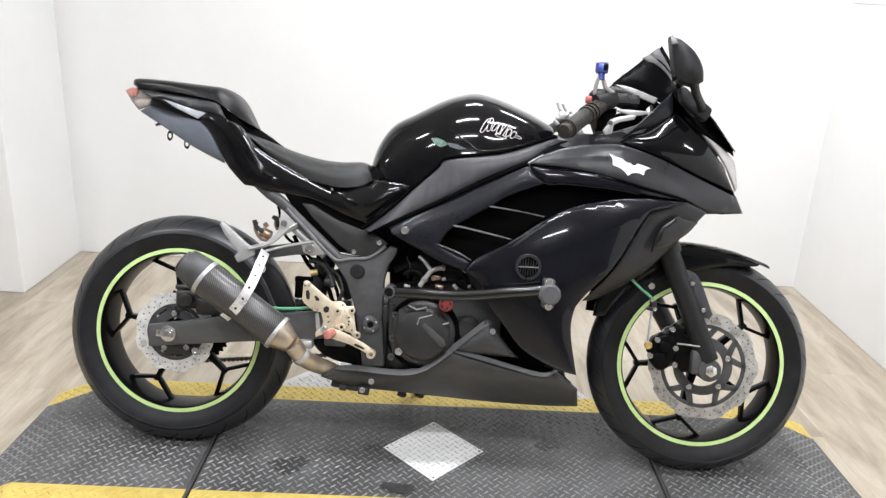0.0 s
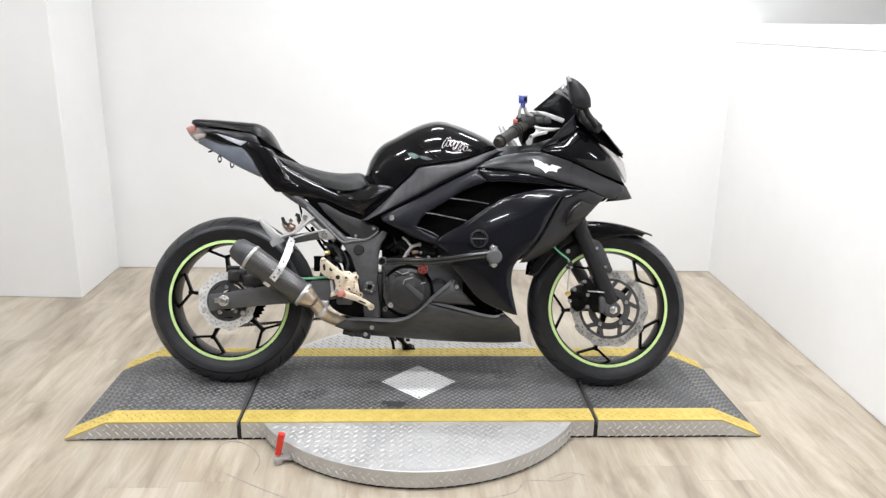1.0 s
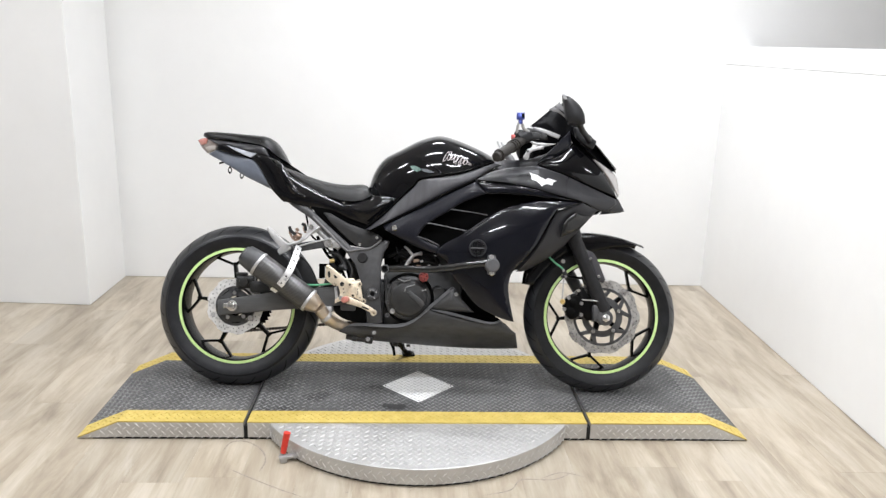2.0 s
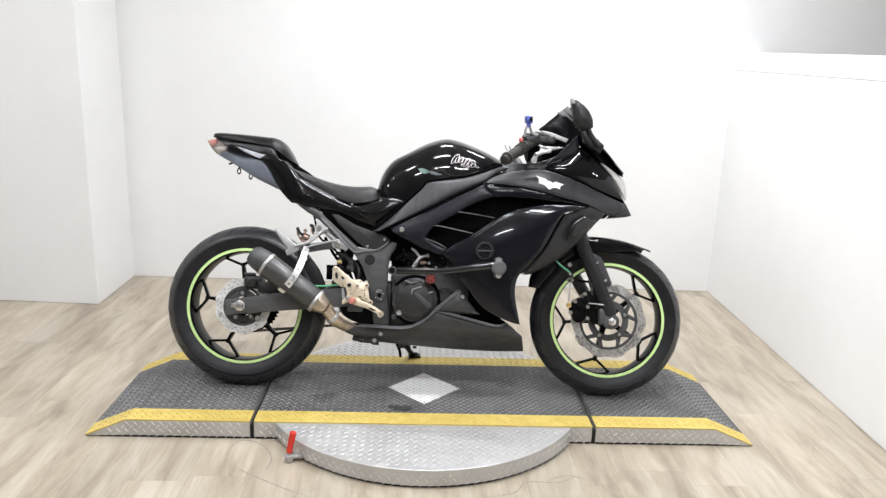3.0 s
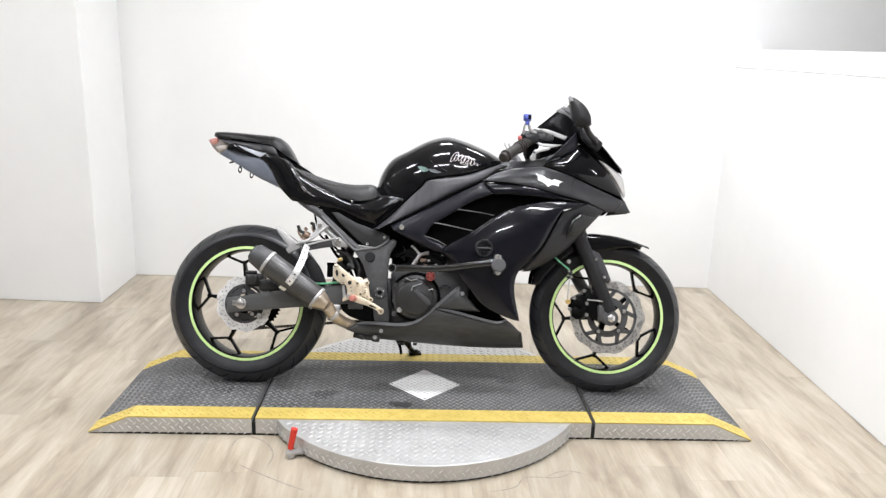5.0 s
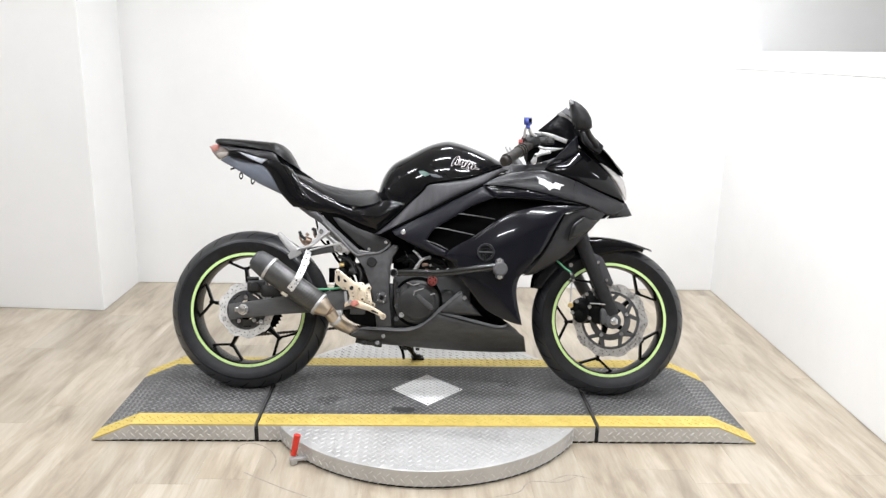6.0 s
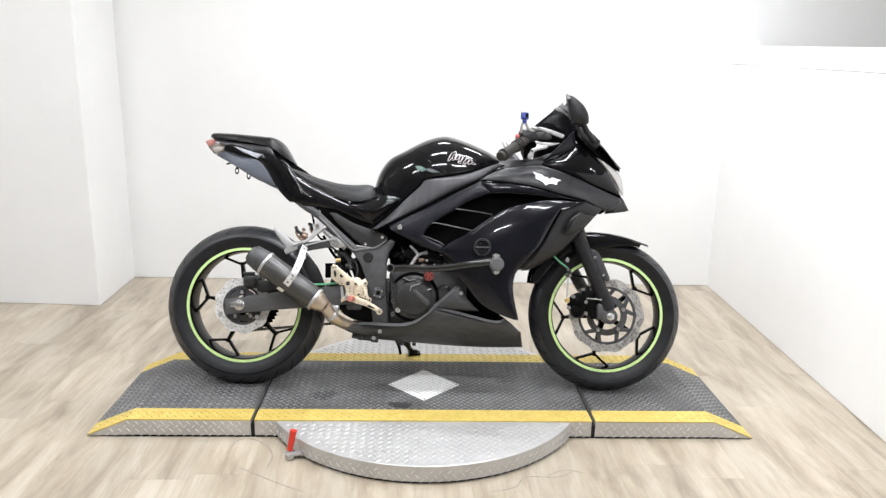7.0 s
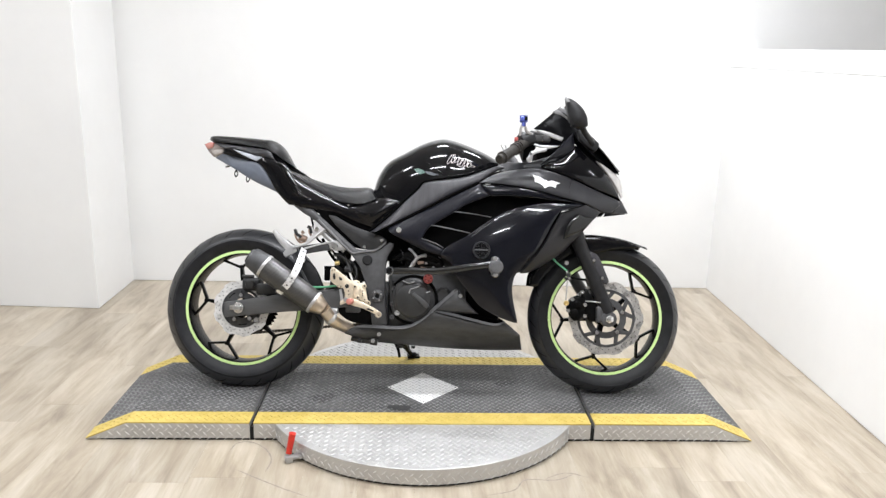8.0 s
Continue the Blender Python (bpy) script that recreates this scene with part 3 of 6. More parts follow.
def rounded_outline(pts, corner=38, step=0.007):
    """A closed outline made smooth between its sharp corners."""
    p = [Vector(q) for q in pts]
    n = len(p)
    sharp = []
    for i in range(n):
        a, b = p[i] - p[i - 1], p[(i + 1) % n] - p[i]
        if a.angle(b, 0) > radians(corner):
            sharp.append(i)
    if not sharp:
        sharp = [0]
    out = []
    for k, i in enumerate(sharp):
        j = sharp[(k + 1) % len(sharp)]
        run, m = [p[i]], i
        while True:
            m = (m + 1) % n
            run.append(p[m])
            if m == j:
                break
        if len(run) == 2:
            c = max(1, int((run[1] - run[0]).length / step))
            line = [run[0].lerp(run[1], s / c) for s in range(c + 1)]
        else:
            line = curve_pts(run, 4)
        out += line[:-1]
    keep = [out[0]]
    for q in out[1:] + out[:1]:
        gap = (q - keep[-1]).length
        if gap > 0.0025:
            c = max(1, round(gap / step))
            keep += [keep[-1].lerp(q, (k + 1) / c) for k in range(c)]
    if (keep[-1] - keep[0]).length < 0.0025:
        keep.pop()
    return keep


def shell_bm(pts, bulge=0.006, thick=0.003, edge=0.005, grid=0.013, corner=38, wide=0.05, side=1, onto=None, lift=0.0012):
    """A moulded panel: its outline in side view, its depth taken over from the outline, rounded at the edge, swelling inwards."""
    ring = rounded_outline(pts, corner)
    n = len(ring)
    r2 = np.array([(q.x, q.z) for q in ring])
    ry = np.array([q.y for q in ring])
    nxt = np.roll(r2, -1, 0)
    area = 0.5 * np.sum(r2[:, 0] * nxt[:, 1] - nxt[:, 0] * r2[:, 1])
    seg = nxt - r2

    def dist(q):
        t = np.clip(((q - r2) * seg).sum(1) / np.maximum((seg ** 2).sum(1), 1e-12), 0, 1)
        return np.sqrt((((r2 + t[:, None] * seg) - q) ** 2).sum(1)).min()

    def inside(q):
        a, b = r2, nxt
        c = (a[:, 1] > q[1]) != (b[:, 1] > q[1])
        xx = a[:, 0] + (q[1] - a[:, 1]) * seg[:, 0] / np.where(seg[:, 1] == 0, 1e-12, seg[:, 1])
        return (np.sum(c & (q[0] < xx)) % 2) == 1

    pts2 = [Vector(q) for q in r2]
    tang = np.roll(r2, -1, 0) - np.roll(r2, 1, 0)
    nor = np.stack([-tang[:, 1], tang[:, 0]], 1) / np.maximum(np.linalg.norm(tang, axis=1), 1e-9)[:, None] * (1 if area > 0 else -1)
    for d in (edge * 0.12, edge * 0.4, edge):
        for i in range(n):
            q = r2[i] + nor[i] * d
            if inside(q) and dist(q) > d * 0.85:
                pts2.append(Vector(q))
    lo, hi = r2.min(0), r2.max(0)
    rows = int((hi[1] - lo[1]) / (grid * 0.866)) + 1
    for j in range(rows):
        z = lo[1] + (j + 0.5) * grid * 0.866
        x = lo[0] + (0.25 if j % 2 else 0.75) * grid
        while x < hi[0]:
            q = np.array((x, z))
            if inside(q) and dist(q) > edge + grid * 0.3:
                pts2.append(Vector(q))
            x += grid
    mid = r2.mean(0)

    def quad(q):
        u, v = q[..., 0] - mid[0], q[..., 1] - mid[1]
        return np.stack([np.ones_like(u), u, v, u * u, u * v, v * v], -1)

    fit = np.linalg.lstsq(np.vstack([quad(r2), 0.02 * np.eye(6)]), np.append(ry, np.zeros(6)), rcond=None)[0]
    rest = ry - quad(r2) @ fit
    res = delaunay_2d_cdt(pts2, [(i, (i + 1) % n) for i in range(n)], [], 1, 1e-6)
    vs, fs = res[0], res[2]
    bm = bmesh.new()
    front, back = [], []
    for v in vs:
        q = np.array((v.x, v.y))
        d2 = ((r2 - q) ** 2).sum(1) + 1e-7
        wt = d2 ** -1.0
        y = float(quad(q) @ fit + (wt * rest).sum() / wt.sum())
        d = dist(q)
        s = min(d / wide, 1.0)
        y -= bulge * (s * (2 - s))
        if d < edge:
            y += edge * (1 - math.sqrt(max(0.0, 1 - (1 - d / edge) ** 2)))
        if onto:
            hit = onto.ray_cast(Vector((v.x, -1.0, v.y)), Vector((0, 1, 0)))[0]
            y = hit.y - lift if hit else y
        front.append(bm.verts.new((v.x, y * side, v.y)))
        back.append(bm.verts.new((v.x, (y + thick) * side, v.y)))
    for f in fs:
        bm.faces.new([front[i] for i in f])
        bm.faces.new([back[i] for i in reversed(f)])
    fi = {v: i for i, v in enumerate(front)}
    for e in [e for e in bm.edges if len(e.link_faces) == 1 and e.verts[0] in fi and e.verts[1] in fi]:
        a, b = fi[e.verts[0]], fi[e.verts[1]]
        bm.faces.new((front[a], front[b], back[b], back[a]))
    return bm


def panel(name, pts, material, parent, label="", both=True, **kw):
    ob = part(name, shell_bm(pts, **kw), material, parent, label, smooth=32)
    if both:
        bm = bmesh.new()
        bm.from_mesh(ob.data)
        bmesh.ops.scale(bm, vec=(1, -1, 1), verts=bm.verts[:])
        part(name, bm, material, parent, label, smooth=32)
    return ob


def loft(stations, material, name, parent, label="", per=5, n=20, low=0.35):
    """A padded or pressed body swept along x: stations of (x and z of its crest, x and z of its lower edge, half width, squareness)."""
    st = curve_pts([Vector((d, b, c)) for a, c, d, b, w, q in stations], per)
    ex = curve_pts([Vector((w, q, a - d)) for a, c, d, b, w, q in stations], per)
    bm = bmesh.new()
    rings = []
    for s, e in zip(st, ex):
        x, zb, zt = s
        w, q = max(e.x, 0.002), e.y
        h = max(zt - zb, 0.002)
        ring = []
        for k in range(n + 1):
            a = math.pi * k / n
            c, sn = math.cos(a), math.sin(a)
            up = max(sn, 0) ** (2 / q)
            ring.append((x + e.z * up, -w * math.copysign(abs(c) ** (2 / q), c), zb + h * up))
        for k in range(1, 6):
            a = math.pi * k / 6
            ring.append((x, w * math.cos(a) * 0.96, zb - low * h * 0.25 * math.sin(a)))
        rings.append([bm.verts.new(p) for p in ring])
    for a, b in zip(rings, rings[1:]):
        m = len(a)
        for k in range(m):
            bm.faces.new((a[k], a[(k + 1) % m], b[(k + 1) % m], b[k]))
    bm.faces.new(rings[0])
    bm.faces.new(rings[-1])
    return part(name, bm, material, parent, label, smooth=50)


def bolt(at, parent, r=0.008, h=0.006, material=M_CHROME, side=-1, name="bolt"):
    x, y, z = at
    prof = [(0.0, h * 0.55), (r * 0.45, h * 0.55), (r * 0.5, h), (r * 0.85, h), (r, h * 0.75), (r, 0.0)]
    return part(name, revolve([(a, side * b) for a, b in prof], 14, False, "y", (x, y, z)), material, parent)


def plate(name, pts, thick, material, parent, label="", bev=0.002, holes=()):
    """A flat cut plate at the depth of its first point, thick towards the wheel."""
    y = pts[0][1]
    ob = part(name, prism([(q[0], q[2]) for q in pts], y, y + thick, "y", bev=bev, seg=2), material, parent, label)
    return ob


def plate_bm(pts, thick, bev=0.001):
    y = pts[0][1]
    return prism([(q[0], q[2]) for q in pts], y, y + thick, "y", bev=bev, seg=1)


def strut(name, a, b, w0, w1, depth, material, parent, label=""):
    """A flat bar between two points in side view."""
    a, b = Vector(a), Vector(b)
    d = (b - a)
    nrm = Vector((-d.z, 0, d.x)).normalized()
    q = [a + nrm * w0 / 2, b + nrm * w1 / 2, b - nrm * w1 / 2, a - nrm * w0 / 2]
    bm = bmesh.new()
    lo = [bm.verts.new(v + Vector((0, -depth / 2, 0))) for v in q]
    hi = [bm.verts.new(v + Vector((0, depth / 2, 0))) for v in q]
    bm.faces.new(lo)
    bm.faces.new(hi)
    for i in range(4):
        bm.faces.new((lo[i], lo[(i + 1) % 4], hi[(i + 1) % 4], hi[i]))
    bmesh.ops.recalc_face_normals(bm, faces=bm.faces[:])
    bevel(bm, min(w0, w1, depth) * 0.22, 2)
    return part(name, bm, material, parent, label)


bike = empty("motorcycle", "black sport motorcycle leaning on its side stand on the platform", "motorcycle",
             pose(0, 0, TOP + 0.0035, -15.6, 0, 0))
bike.matrix_world = pose(0, 0, TOP + 0.0035, 0, 0, -2.03) @ pose(0, 0, 0, -15.6, 0, 0)


# ---------------------------------------------------------------- wheels
def crown_drop(t, deep):
    """How far the tread falls away from its middle (t = 0) to its shoulder (t = 1)."""
    return deep * abs(t) ** 2.15


def wheel(name, x, z, r, half, rimhalf, spin, label, rubber, deep):
    e = part(name, revolve([(0.0, -0.045), (0.016, -0.045), (0.020, -0.040), (0.026, -0.036), (0.034, -0.028), (0.034, 0.028), (0.026, 0.036), (0.02, 0.045), (0.0, 0.045)], 40), M_RIM, bike, label)
    e.location = (x, 0, z)
    sec = [(0.222, -rimhalf + 0.010), (0.224, -rimhalf - 0.001), (0.238, -rimhalf - 0.007), (0.252, -half + 0.001), (0.262, -half), (r - deep * 0.95, -half + 0.004)]
    crown = [(r - crown_drop(t, deep), half * t * 0.965) for t in (-0.9, -0.75, -0.6, -0.42, -0.22, 0, 0.22, 0.42, 0.6, 0.75, 0.9)]
    prof = sec + crown + [(a, -b) for a, b in reversed(sec)]
    tyre = part("tyre", revolve(prof, 144, True), rubber, e, "black rubber road tyre", smooth=28)
    tyre.data.materials.append(M_TREADRUBBER)
    for f in tyre.data.polygons:
        if math.hypot(f.center.x, f.center.z) > r - deep * 0.95:
            f.material_index = 1
    w = rimhalf
    rimp = [(0.226, -w + 0.004), (0.225, -w), (0.209, -w - 0.001), (0.2072, -w + 0.005), (0.206, -w + 0.014), (0.2045, -w + 0.024), (0.203, 0), (0.2045, w - 0.024), (0.206, w - 0.014), (0.2072, w - 0.005), (0.209, w + 0.001), (0.225, w), (0.226, w - 0.004), (0.217, w - 0.02), (0.211, 0), (0.217, -w + 0.02)]
    for rr, hh in ((0.247, -half + 0.0052), (0.262, -half - 0.0002)):
        for s in (-1, 1):
            part("sidewall_ridge", revolve([(rr - 0.0012, s * -hh), (rr, s * -(hh - 0.0011)), (rr + 0.0012, s * -hh)], 120, True), rubber, tyre)
    rim = part("rim", revolve(rimp, 120, True), M_RIM, e, "gloss black cast rim")
    for s in (-1, 1):
        part("rim_tape", revolve([(0.2118, s * (w + 0.0012)), (0.2222, s * (w + 0.0008)), (0.2222, s * (w + 0.0022)), (0.2118, s * (w + 0.0026))], 144, True), M_GREEN, e, "lime green rim tape")
    for k in range(5):
        a = radians(spin + 72 * k)
        u = Vector((math.cos(a), 0, math.sin(a)))
        v = Vector((-math.sin(a), 0, math.cos(a)))
        sp = strut("spoke", u * 0.028, u * 0.168, 0.022, 0.0105, 0.026, M_RIM, e)
        for s in (-1, 1):
            b = radians(spin + 72 * k + s * 19)
            strut("spoke_branch", u * 0.158 + v * s * 0.001, Vector((math.cos(b), 0, math.sin(b))) * 0.207, 0.0088, 0.0085, 0.022, M_RIM, sp)
    return e


def disc_rotor(parent, y, r_out, r_in, r_hub, waves, arms, thick, metal, steps=240):
    bm = bmesh.new()
    rows = []
    for i in range(steps):
        a = 2 * math.pi * i / steps
        ro = r_out + 0.0052 * max(-0.55, min(0.5, 1.6 * math.cos(waves * a)))
        ri = r_in
        rows.append([bm.verts.new((q * math.cos(a), yy, q * math.sin(a))) for q, yy in ((ri, y), (ro, y), (ro, y + thick), (ri, y + thick))])
    for i in range(steps):
        a, b = rows[i], rows[(i + 1) % steps]
        for j in range(4):
            bm.faces.new((a[j], a[(j + 1) % 4], b[(j + 1) % 4], b[j]))
    rot = part("brake_disc", bm, metal, parent, "wavy drilled steel brake disc", smooth=30)
    # Drill holes are flat dark discs, their shade in the colour.
    hv, hf = [], []
    for i in range(waves * 3):
        for j in range(2):
            a = 2 * math.pi * (i + 0.5 * j) / (waves * 3)
            q = r_in + (r_out - r_in) * (0.32 + 0.36 * j)
            b = len(hv)
            hv += [(q * math.cos(a) + 0.0019 * math.cos(c), y - 0.0004, q * math.sin(a) + 0.0019 * math.sin(c)) for c in [k * math.pi / 4 for k in range(8)]]
            hf.append(tuple(range(b, b + 8)))
    raw("drill_hole", hv, hf, M_GAP, rot)
    part("carrier", revolve([(r_hub - 0.012, y + 0.001), (r_hub + 0.012, y + 0.001), (r_hub + 0.012, y + 0.006), (r_hub - 0.012, y + 0.006)], 60, True), M_FRAME, rot)
    part("carrier_ring", revolve([(r_in - 0.010, y + 0.001), (r_in + 0.001, y + 0.001), (r_in + 0.001, y + 0.005), (r_in - 0.010, y + 0.005)], 80, True), M_FRAME, rot)
    for k in range(arms):
        a = 2 * math.pi * (k + 0.3) / arms
        for s in (-1, 1):
            b = a + s * 0.36
            strut("carrier_arm", (r_hub * math.cos(a), y + 0.003, r_hub * math.sin(a)), ((r_in + 0.002) * math.cos(b), y + 0.003, (r_in + 0.002) * math.sin(b)), 0.019, 0.013, 0.004, M_FRAME, rot)
        bolt((r_hub * math.cos(a), y - 0.001, r_hub * math.sin(a)), rot, 0.0085, 0.006)
    return rot


RW = wheel("rear_wheel", -0.7025, 0.307, 0.310, 0.070, 0.055, 27, "black rear wheel with five forked spokes and lime rim tape", M_RUBBER, 0.042)
FW = wheel("front_wheel", 0.7025, 0.297, 0.297, 0.056, 0.041, 41, "black front wheel with five forked spokes and lime rim tape", M_DARKRUBBER, 0.036)
disc_rotor(FW, -0.066, 0.142, 0.112, 0.066, 10, 5, 0.004, M_DISCDARK)
disc_rotor(RW, -0.078, 0.107, 0.076, 0.050, 9, 5, 0.004, M_DISC)
bm = bmesh.new()
ring = []
for i in range(172):
    a = 2 * math.pi * i / 172
    r = 0.108 + 0.0048 * math.cos(43 * a)
    ring.append([bm.verts.new((q * math.cos(a), y, q * math.sin(a))) for q, y in ((0.062, 0.070), (r, 0.070), (r, 0.076), (0.062, 0.076))])
for i in range(172):
    a, b = ring[i], ring[(i + 1) % 172]
    for j in range(4):
        bm.faces.new((a[j], a[(j + 1) % 4], b[(j + 1) % 4], b[j]))
part("sprocket", bm, M_RIM, RW, "black toothed rear sprocket")
# tread sipes of the tyres, as dark strips laid on the rubber
for e, r, half, cnt, deep in ((RW, 0.310, 0.070, 26, 0.042), (FW, 0.297, 0.056, 28, 0.036)):
    sv, sf = [], []
    for i in range(cnt):
        for s in (-1, 1):
            base = 2 * math.pi * (i + (0.5 if s > 0 else 0)) / cnt
            b = len(sv)
            for k in range(6):
                t = 0.28 + 0.58 * k / 5
                rr = r - crown_drop(t, deep) + 0.0005
                for q in (-0.004, 0.004):
                    a = base + 0.16 * (k / 5) + q / r * (1 - 0.5 * abs(k - 2.5) / 2.5)
                    sv.append((rr * math.cos(a), s * half * t * 0.965, rr * math.sin(a)))
            for k in range(5):
                sf.append((b + 2 * k, b + 2 * k + 1, b + 2 * k + 3, b + 2 * k + 2))
    raw("tread_sipe", sv, sf, M_GAP, e)

# ---------------------------------------------------------------- front end
ax_f = (0.7025, -0.09, 0.297)
fork = part("fork_leg", join(tube([(0.575, -0.1, 0.609), (0.636, -0.1, 0.472), (0.702, -0.1, 0.32)], 0.0268, 20, 4), tube([(0.554, -0.1, 0.666), (0.584, -0.1, 0.592)], 0.031, 20, 2)), M_MATTE, bike, "satin black fork leg")
part("fork_foot", join(cyl((0.7025, -0.072, 0.297), (0.7025, -0.122, 0.297), 0.030, 24, 0.004), box(0.655, 0.705, -0.118, -0.080, 0.283, 0.345, 0.008)), M_FRAME, fork)
part("axle_nut", join(cyl((0.7025, -0.118, 0.297), (0.7025, -0.132, 0.297), 0.0165, 6, 0.002), cyl((0.7025, -0.128, 0.297), (0.7025, -0.137, 0.297), 0.010, 20, 0.002)), M_CHROME, fork)
part("fork_leg", tube([(0.525, 0.10, 0.62), (0.60, 0.10, 0.46), (0.70, 0.10, 0.297)], 0.0245, 16, 4), M_FRAME, bike, "satin black fork leg")
panel("fork_guard", [(0.602, -0.112, 0.555), (0.637, -0.112, 0.551), (0.665, -0.112, 0.527), (0.703, -0.112, 0.441), (0.694, -0.112, 0.429), (0.669, -0.112, 0.436), (0.643, -0.112, 0.467), (0.615, -0.112, 0.509)], M_KNEE, bike, "matte grey fork guard", both=False, bulge=0.004, edge=0.004)
for q in ((0.641, -0.118, 0.519), (0.674, -0.118, 0.452)):
    bolt(q, fork, 0.0062, 0.004)
panel("front_fender", [(0.404, -0.066, 0.414), (0.413, -0.066, 0.465), (0.449, -0.066, 0.525), (0.512, -0.066, 0.581), (0.592, -0.066, 0.612), (0.666, -0.066, 0.612), (0.749, -0.066, 0.599), (0.832, -0.066, 0.577), (0.822, -0.066, 0.569), (0.751, -0.066, 0.566), (0.693, -0.066, 0.554), (0.627, -0.066, 0.538), (0.6, -0.066, 0.561), (0.546, -0.066, 0.53), (0.496, -0.066, 0.49), (0.455, -0.066, 0.442), (0.435, -0.066, 0.411)], M_GLOSS, bike, "gloss black front fender", bulge=0.004, edge=0.006, wide=0.03)
bm = bmesh.new()
line = curve_pts([(0.423, 0, 0.415), (0.437, 0, 0.469), (0.473, 0, 0.528), (0.536, 0, 0.586), (0.615, 0, 0.618), (0.691, 0, 0.618), (0.775, 0, 0.604), (0.858, 0, 0.577)], 4)
rows = []
for q in line:
    ring = []
    for k in range(9):
        a = math.pi * k / 8
        ring.append(bm.verts.new((q.x, -0.066 * math.cos(a), q.z - 0.012 + 0.014 * math.sin(a))))
    rows.append(ring)
for a, b in zip(rows, rows[1:]):
    for k in range(8):
        bm.faces.new((a[k], a[k + 1], b[k + 1], b[k]))
bmesh.ops.solidify(bm, geom=bm.faces[:], thickness=0.003)
part("fender_crown", bm, M_GLOSS, bike, smooth=60)
cal = part("front_caliper", join(prism([(0.548, 0.345), (0.557, 0.371), (0.585, 0.385), (0.610, 0.377), (0.619, 0.346), (0.609, 0.314), (0.596, 0.292), (0.573, 0.285), (0.557, 0.302)], -0.110, -0.066, "y", 0.007, 3), cyl((0.570, -0.104, 0.319), (0.570, -0.122, 0.319), 0.0165, 20, 0.004), cyl((0.582, -0.104, 0.351), (0.582, -0.120, 0.351), 0.0145, 20, 0.004), cyl((0.545, -0.09, 0.333), (0.556, -0.09, 0.338), 0.007, 12, 0.002)), M_RIM, bike, "black front brake caliper with zinc bolts")
part("caliper_bracket", prism([(q[0], q[2]) for q in [(0.599, -0.1, 0.396), (0.619, -0.1, 0.413), (0.643, -0.1, 0.376), (0.68, -0.1, 0.382), (0.716, -0.1, 0.321), (0.696, -0.1, 0.284), (0.637, -0.1, 0.284), (0.611, -0.1, 0.315)]], -0.100, -0.078, "y", 0.005), M_RIM, cal)
part("bracket_line", tube([(0.609, -0.135, 0.364), (0.635, -0.135, 0.363), (0.667, -0.135, 0.36)], 0.0022, 8, 2), M_ALU, cal)
for q in ((0.599, -0.12, 0.398), (0.61, -0.12, 0.35), (0.61, -0.12, 0.307), (0.546, -0.12, 0.327), (0.562, -0.12, 0.369)):
    bolt(q, cal, 0.0078, 0.006)
bolt((0.537, -0.125, 0.355), cal, 0.010, 0.010, M_BRASS)
part("brake_line", tube([(0.475, -0.1, 0.535), (0.506, -0.115, 0.503), (0.539, -0.12, 0.476), (0.543, -0.12, 0.455)], 0.0036, 10), M_GREENHOSE, bike, "green braided brake hose")
part("brake_line", tube([(0.543, -0.12, 0.455), (0.539, -0.125, 0.411), (0.536, -0.128, 0.366)], 0.003, 10), M_ALU, bike, "bare steel brake pipe")
part("hose_joint", join(box(*sum(([c - 0.008, c + 0.008] for c in (0.545, -0.12, 0.462)), []), 0.003), cyl((0.529, -0.125, 0.45), (0.555, -0.125, 0.446), 0.005, 10)), M_ENGINE, bike)
for q in ((0.538, -0.13, 0.472), (0.547, -0.13, 0.449)):
    bolt(q, bike, 0.0055, 0.004)
bolt((0.537, -0.12, 0.507), bike, 0.009, 0.006)

# ---------------------------------------------------------------- rear end
sw = part("swingarm", join(prism([(q[0], q[2]) for q in [(-0.758, -0.125, 0.331), (-0.702, -0.125, 0.339), (-0.526, -0.125, 0.37), (-0.379, -0.125, 0.384), (-0.262, -0.125, 0.397), (-0.259, -0.125, 0.327), (-0.376, -0.125, 0.311), (-0.523, -0.125, 0.299), (-0.7, -0.125, 0.28), (-0.756, -0.125, 0.273)]], -0.125, -0.098, "y", 0.004), prism([(q[0], q[2]) for q in [(-0.758, -0.125, 0.331), (-0.526, -0.125, 0.37), (-0.262, -0.125, 0.397), (-0.259, -0.125, 0.327), (-0.523, -0.125, 0.299), (-0.756, -0.125, 0.273)]], 0.098, 0.125, "y", 0.004), box(-0.30, -0.24, -0.12, 0.12, 0.30, 0.36, 0.008)), M_SWING, bike, "worn satin grey box-section swingarm")
part("axle_nut", join(cyl((-0.7025, -0.124, 0.311), (-0.7025, -0.132, 0.311), 0.021, 24, 0.002), cyl((-0.7025, -0.13, 0.311), (-0.7025, -0.145, 0.311), 0.0155, 6, 0.002), box(-0.735, -0.712, -0.131, -0.124, 0.302, 0.320, 0.002)), M_CHROME, sw, "zinc axle nut and adjuster")
bolt((-0.638, -0.1, 0.265), sw, 0.011, 0.008)
part("rear_caliper", join(box(-0.70, -0.63, -0.10, -0.05, 0.375, 0.425, 0.012, 3), box(-0.645, -0.56, -0.105, -0.07, 0.36, 0.405, 0.010), cyl((-0.665, -0.1, 0.4), (-0.665, -0.118, 0.4), 0.018, 18, 0.004), cyl((-0.70, -0.092, 0.43), (-0.655, -0.092, 0.43), 0.006, 10)), M_ENGINE, bike, "black rear brake caliper")
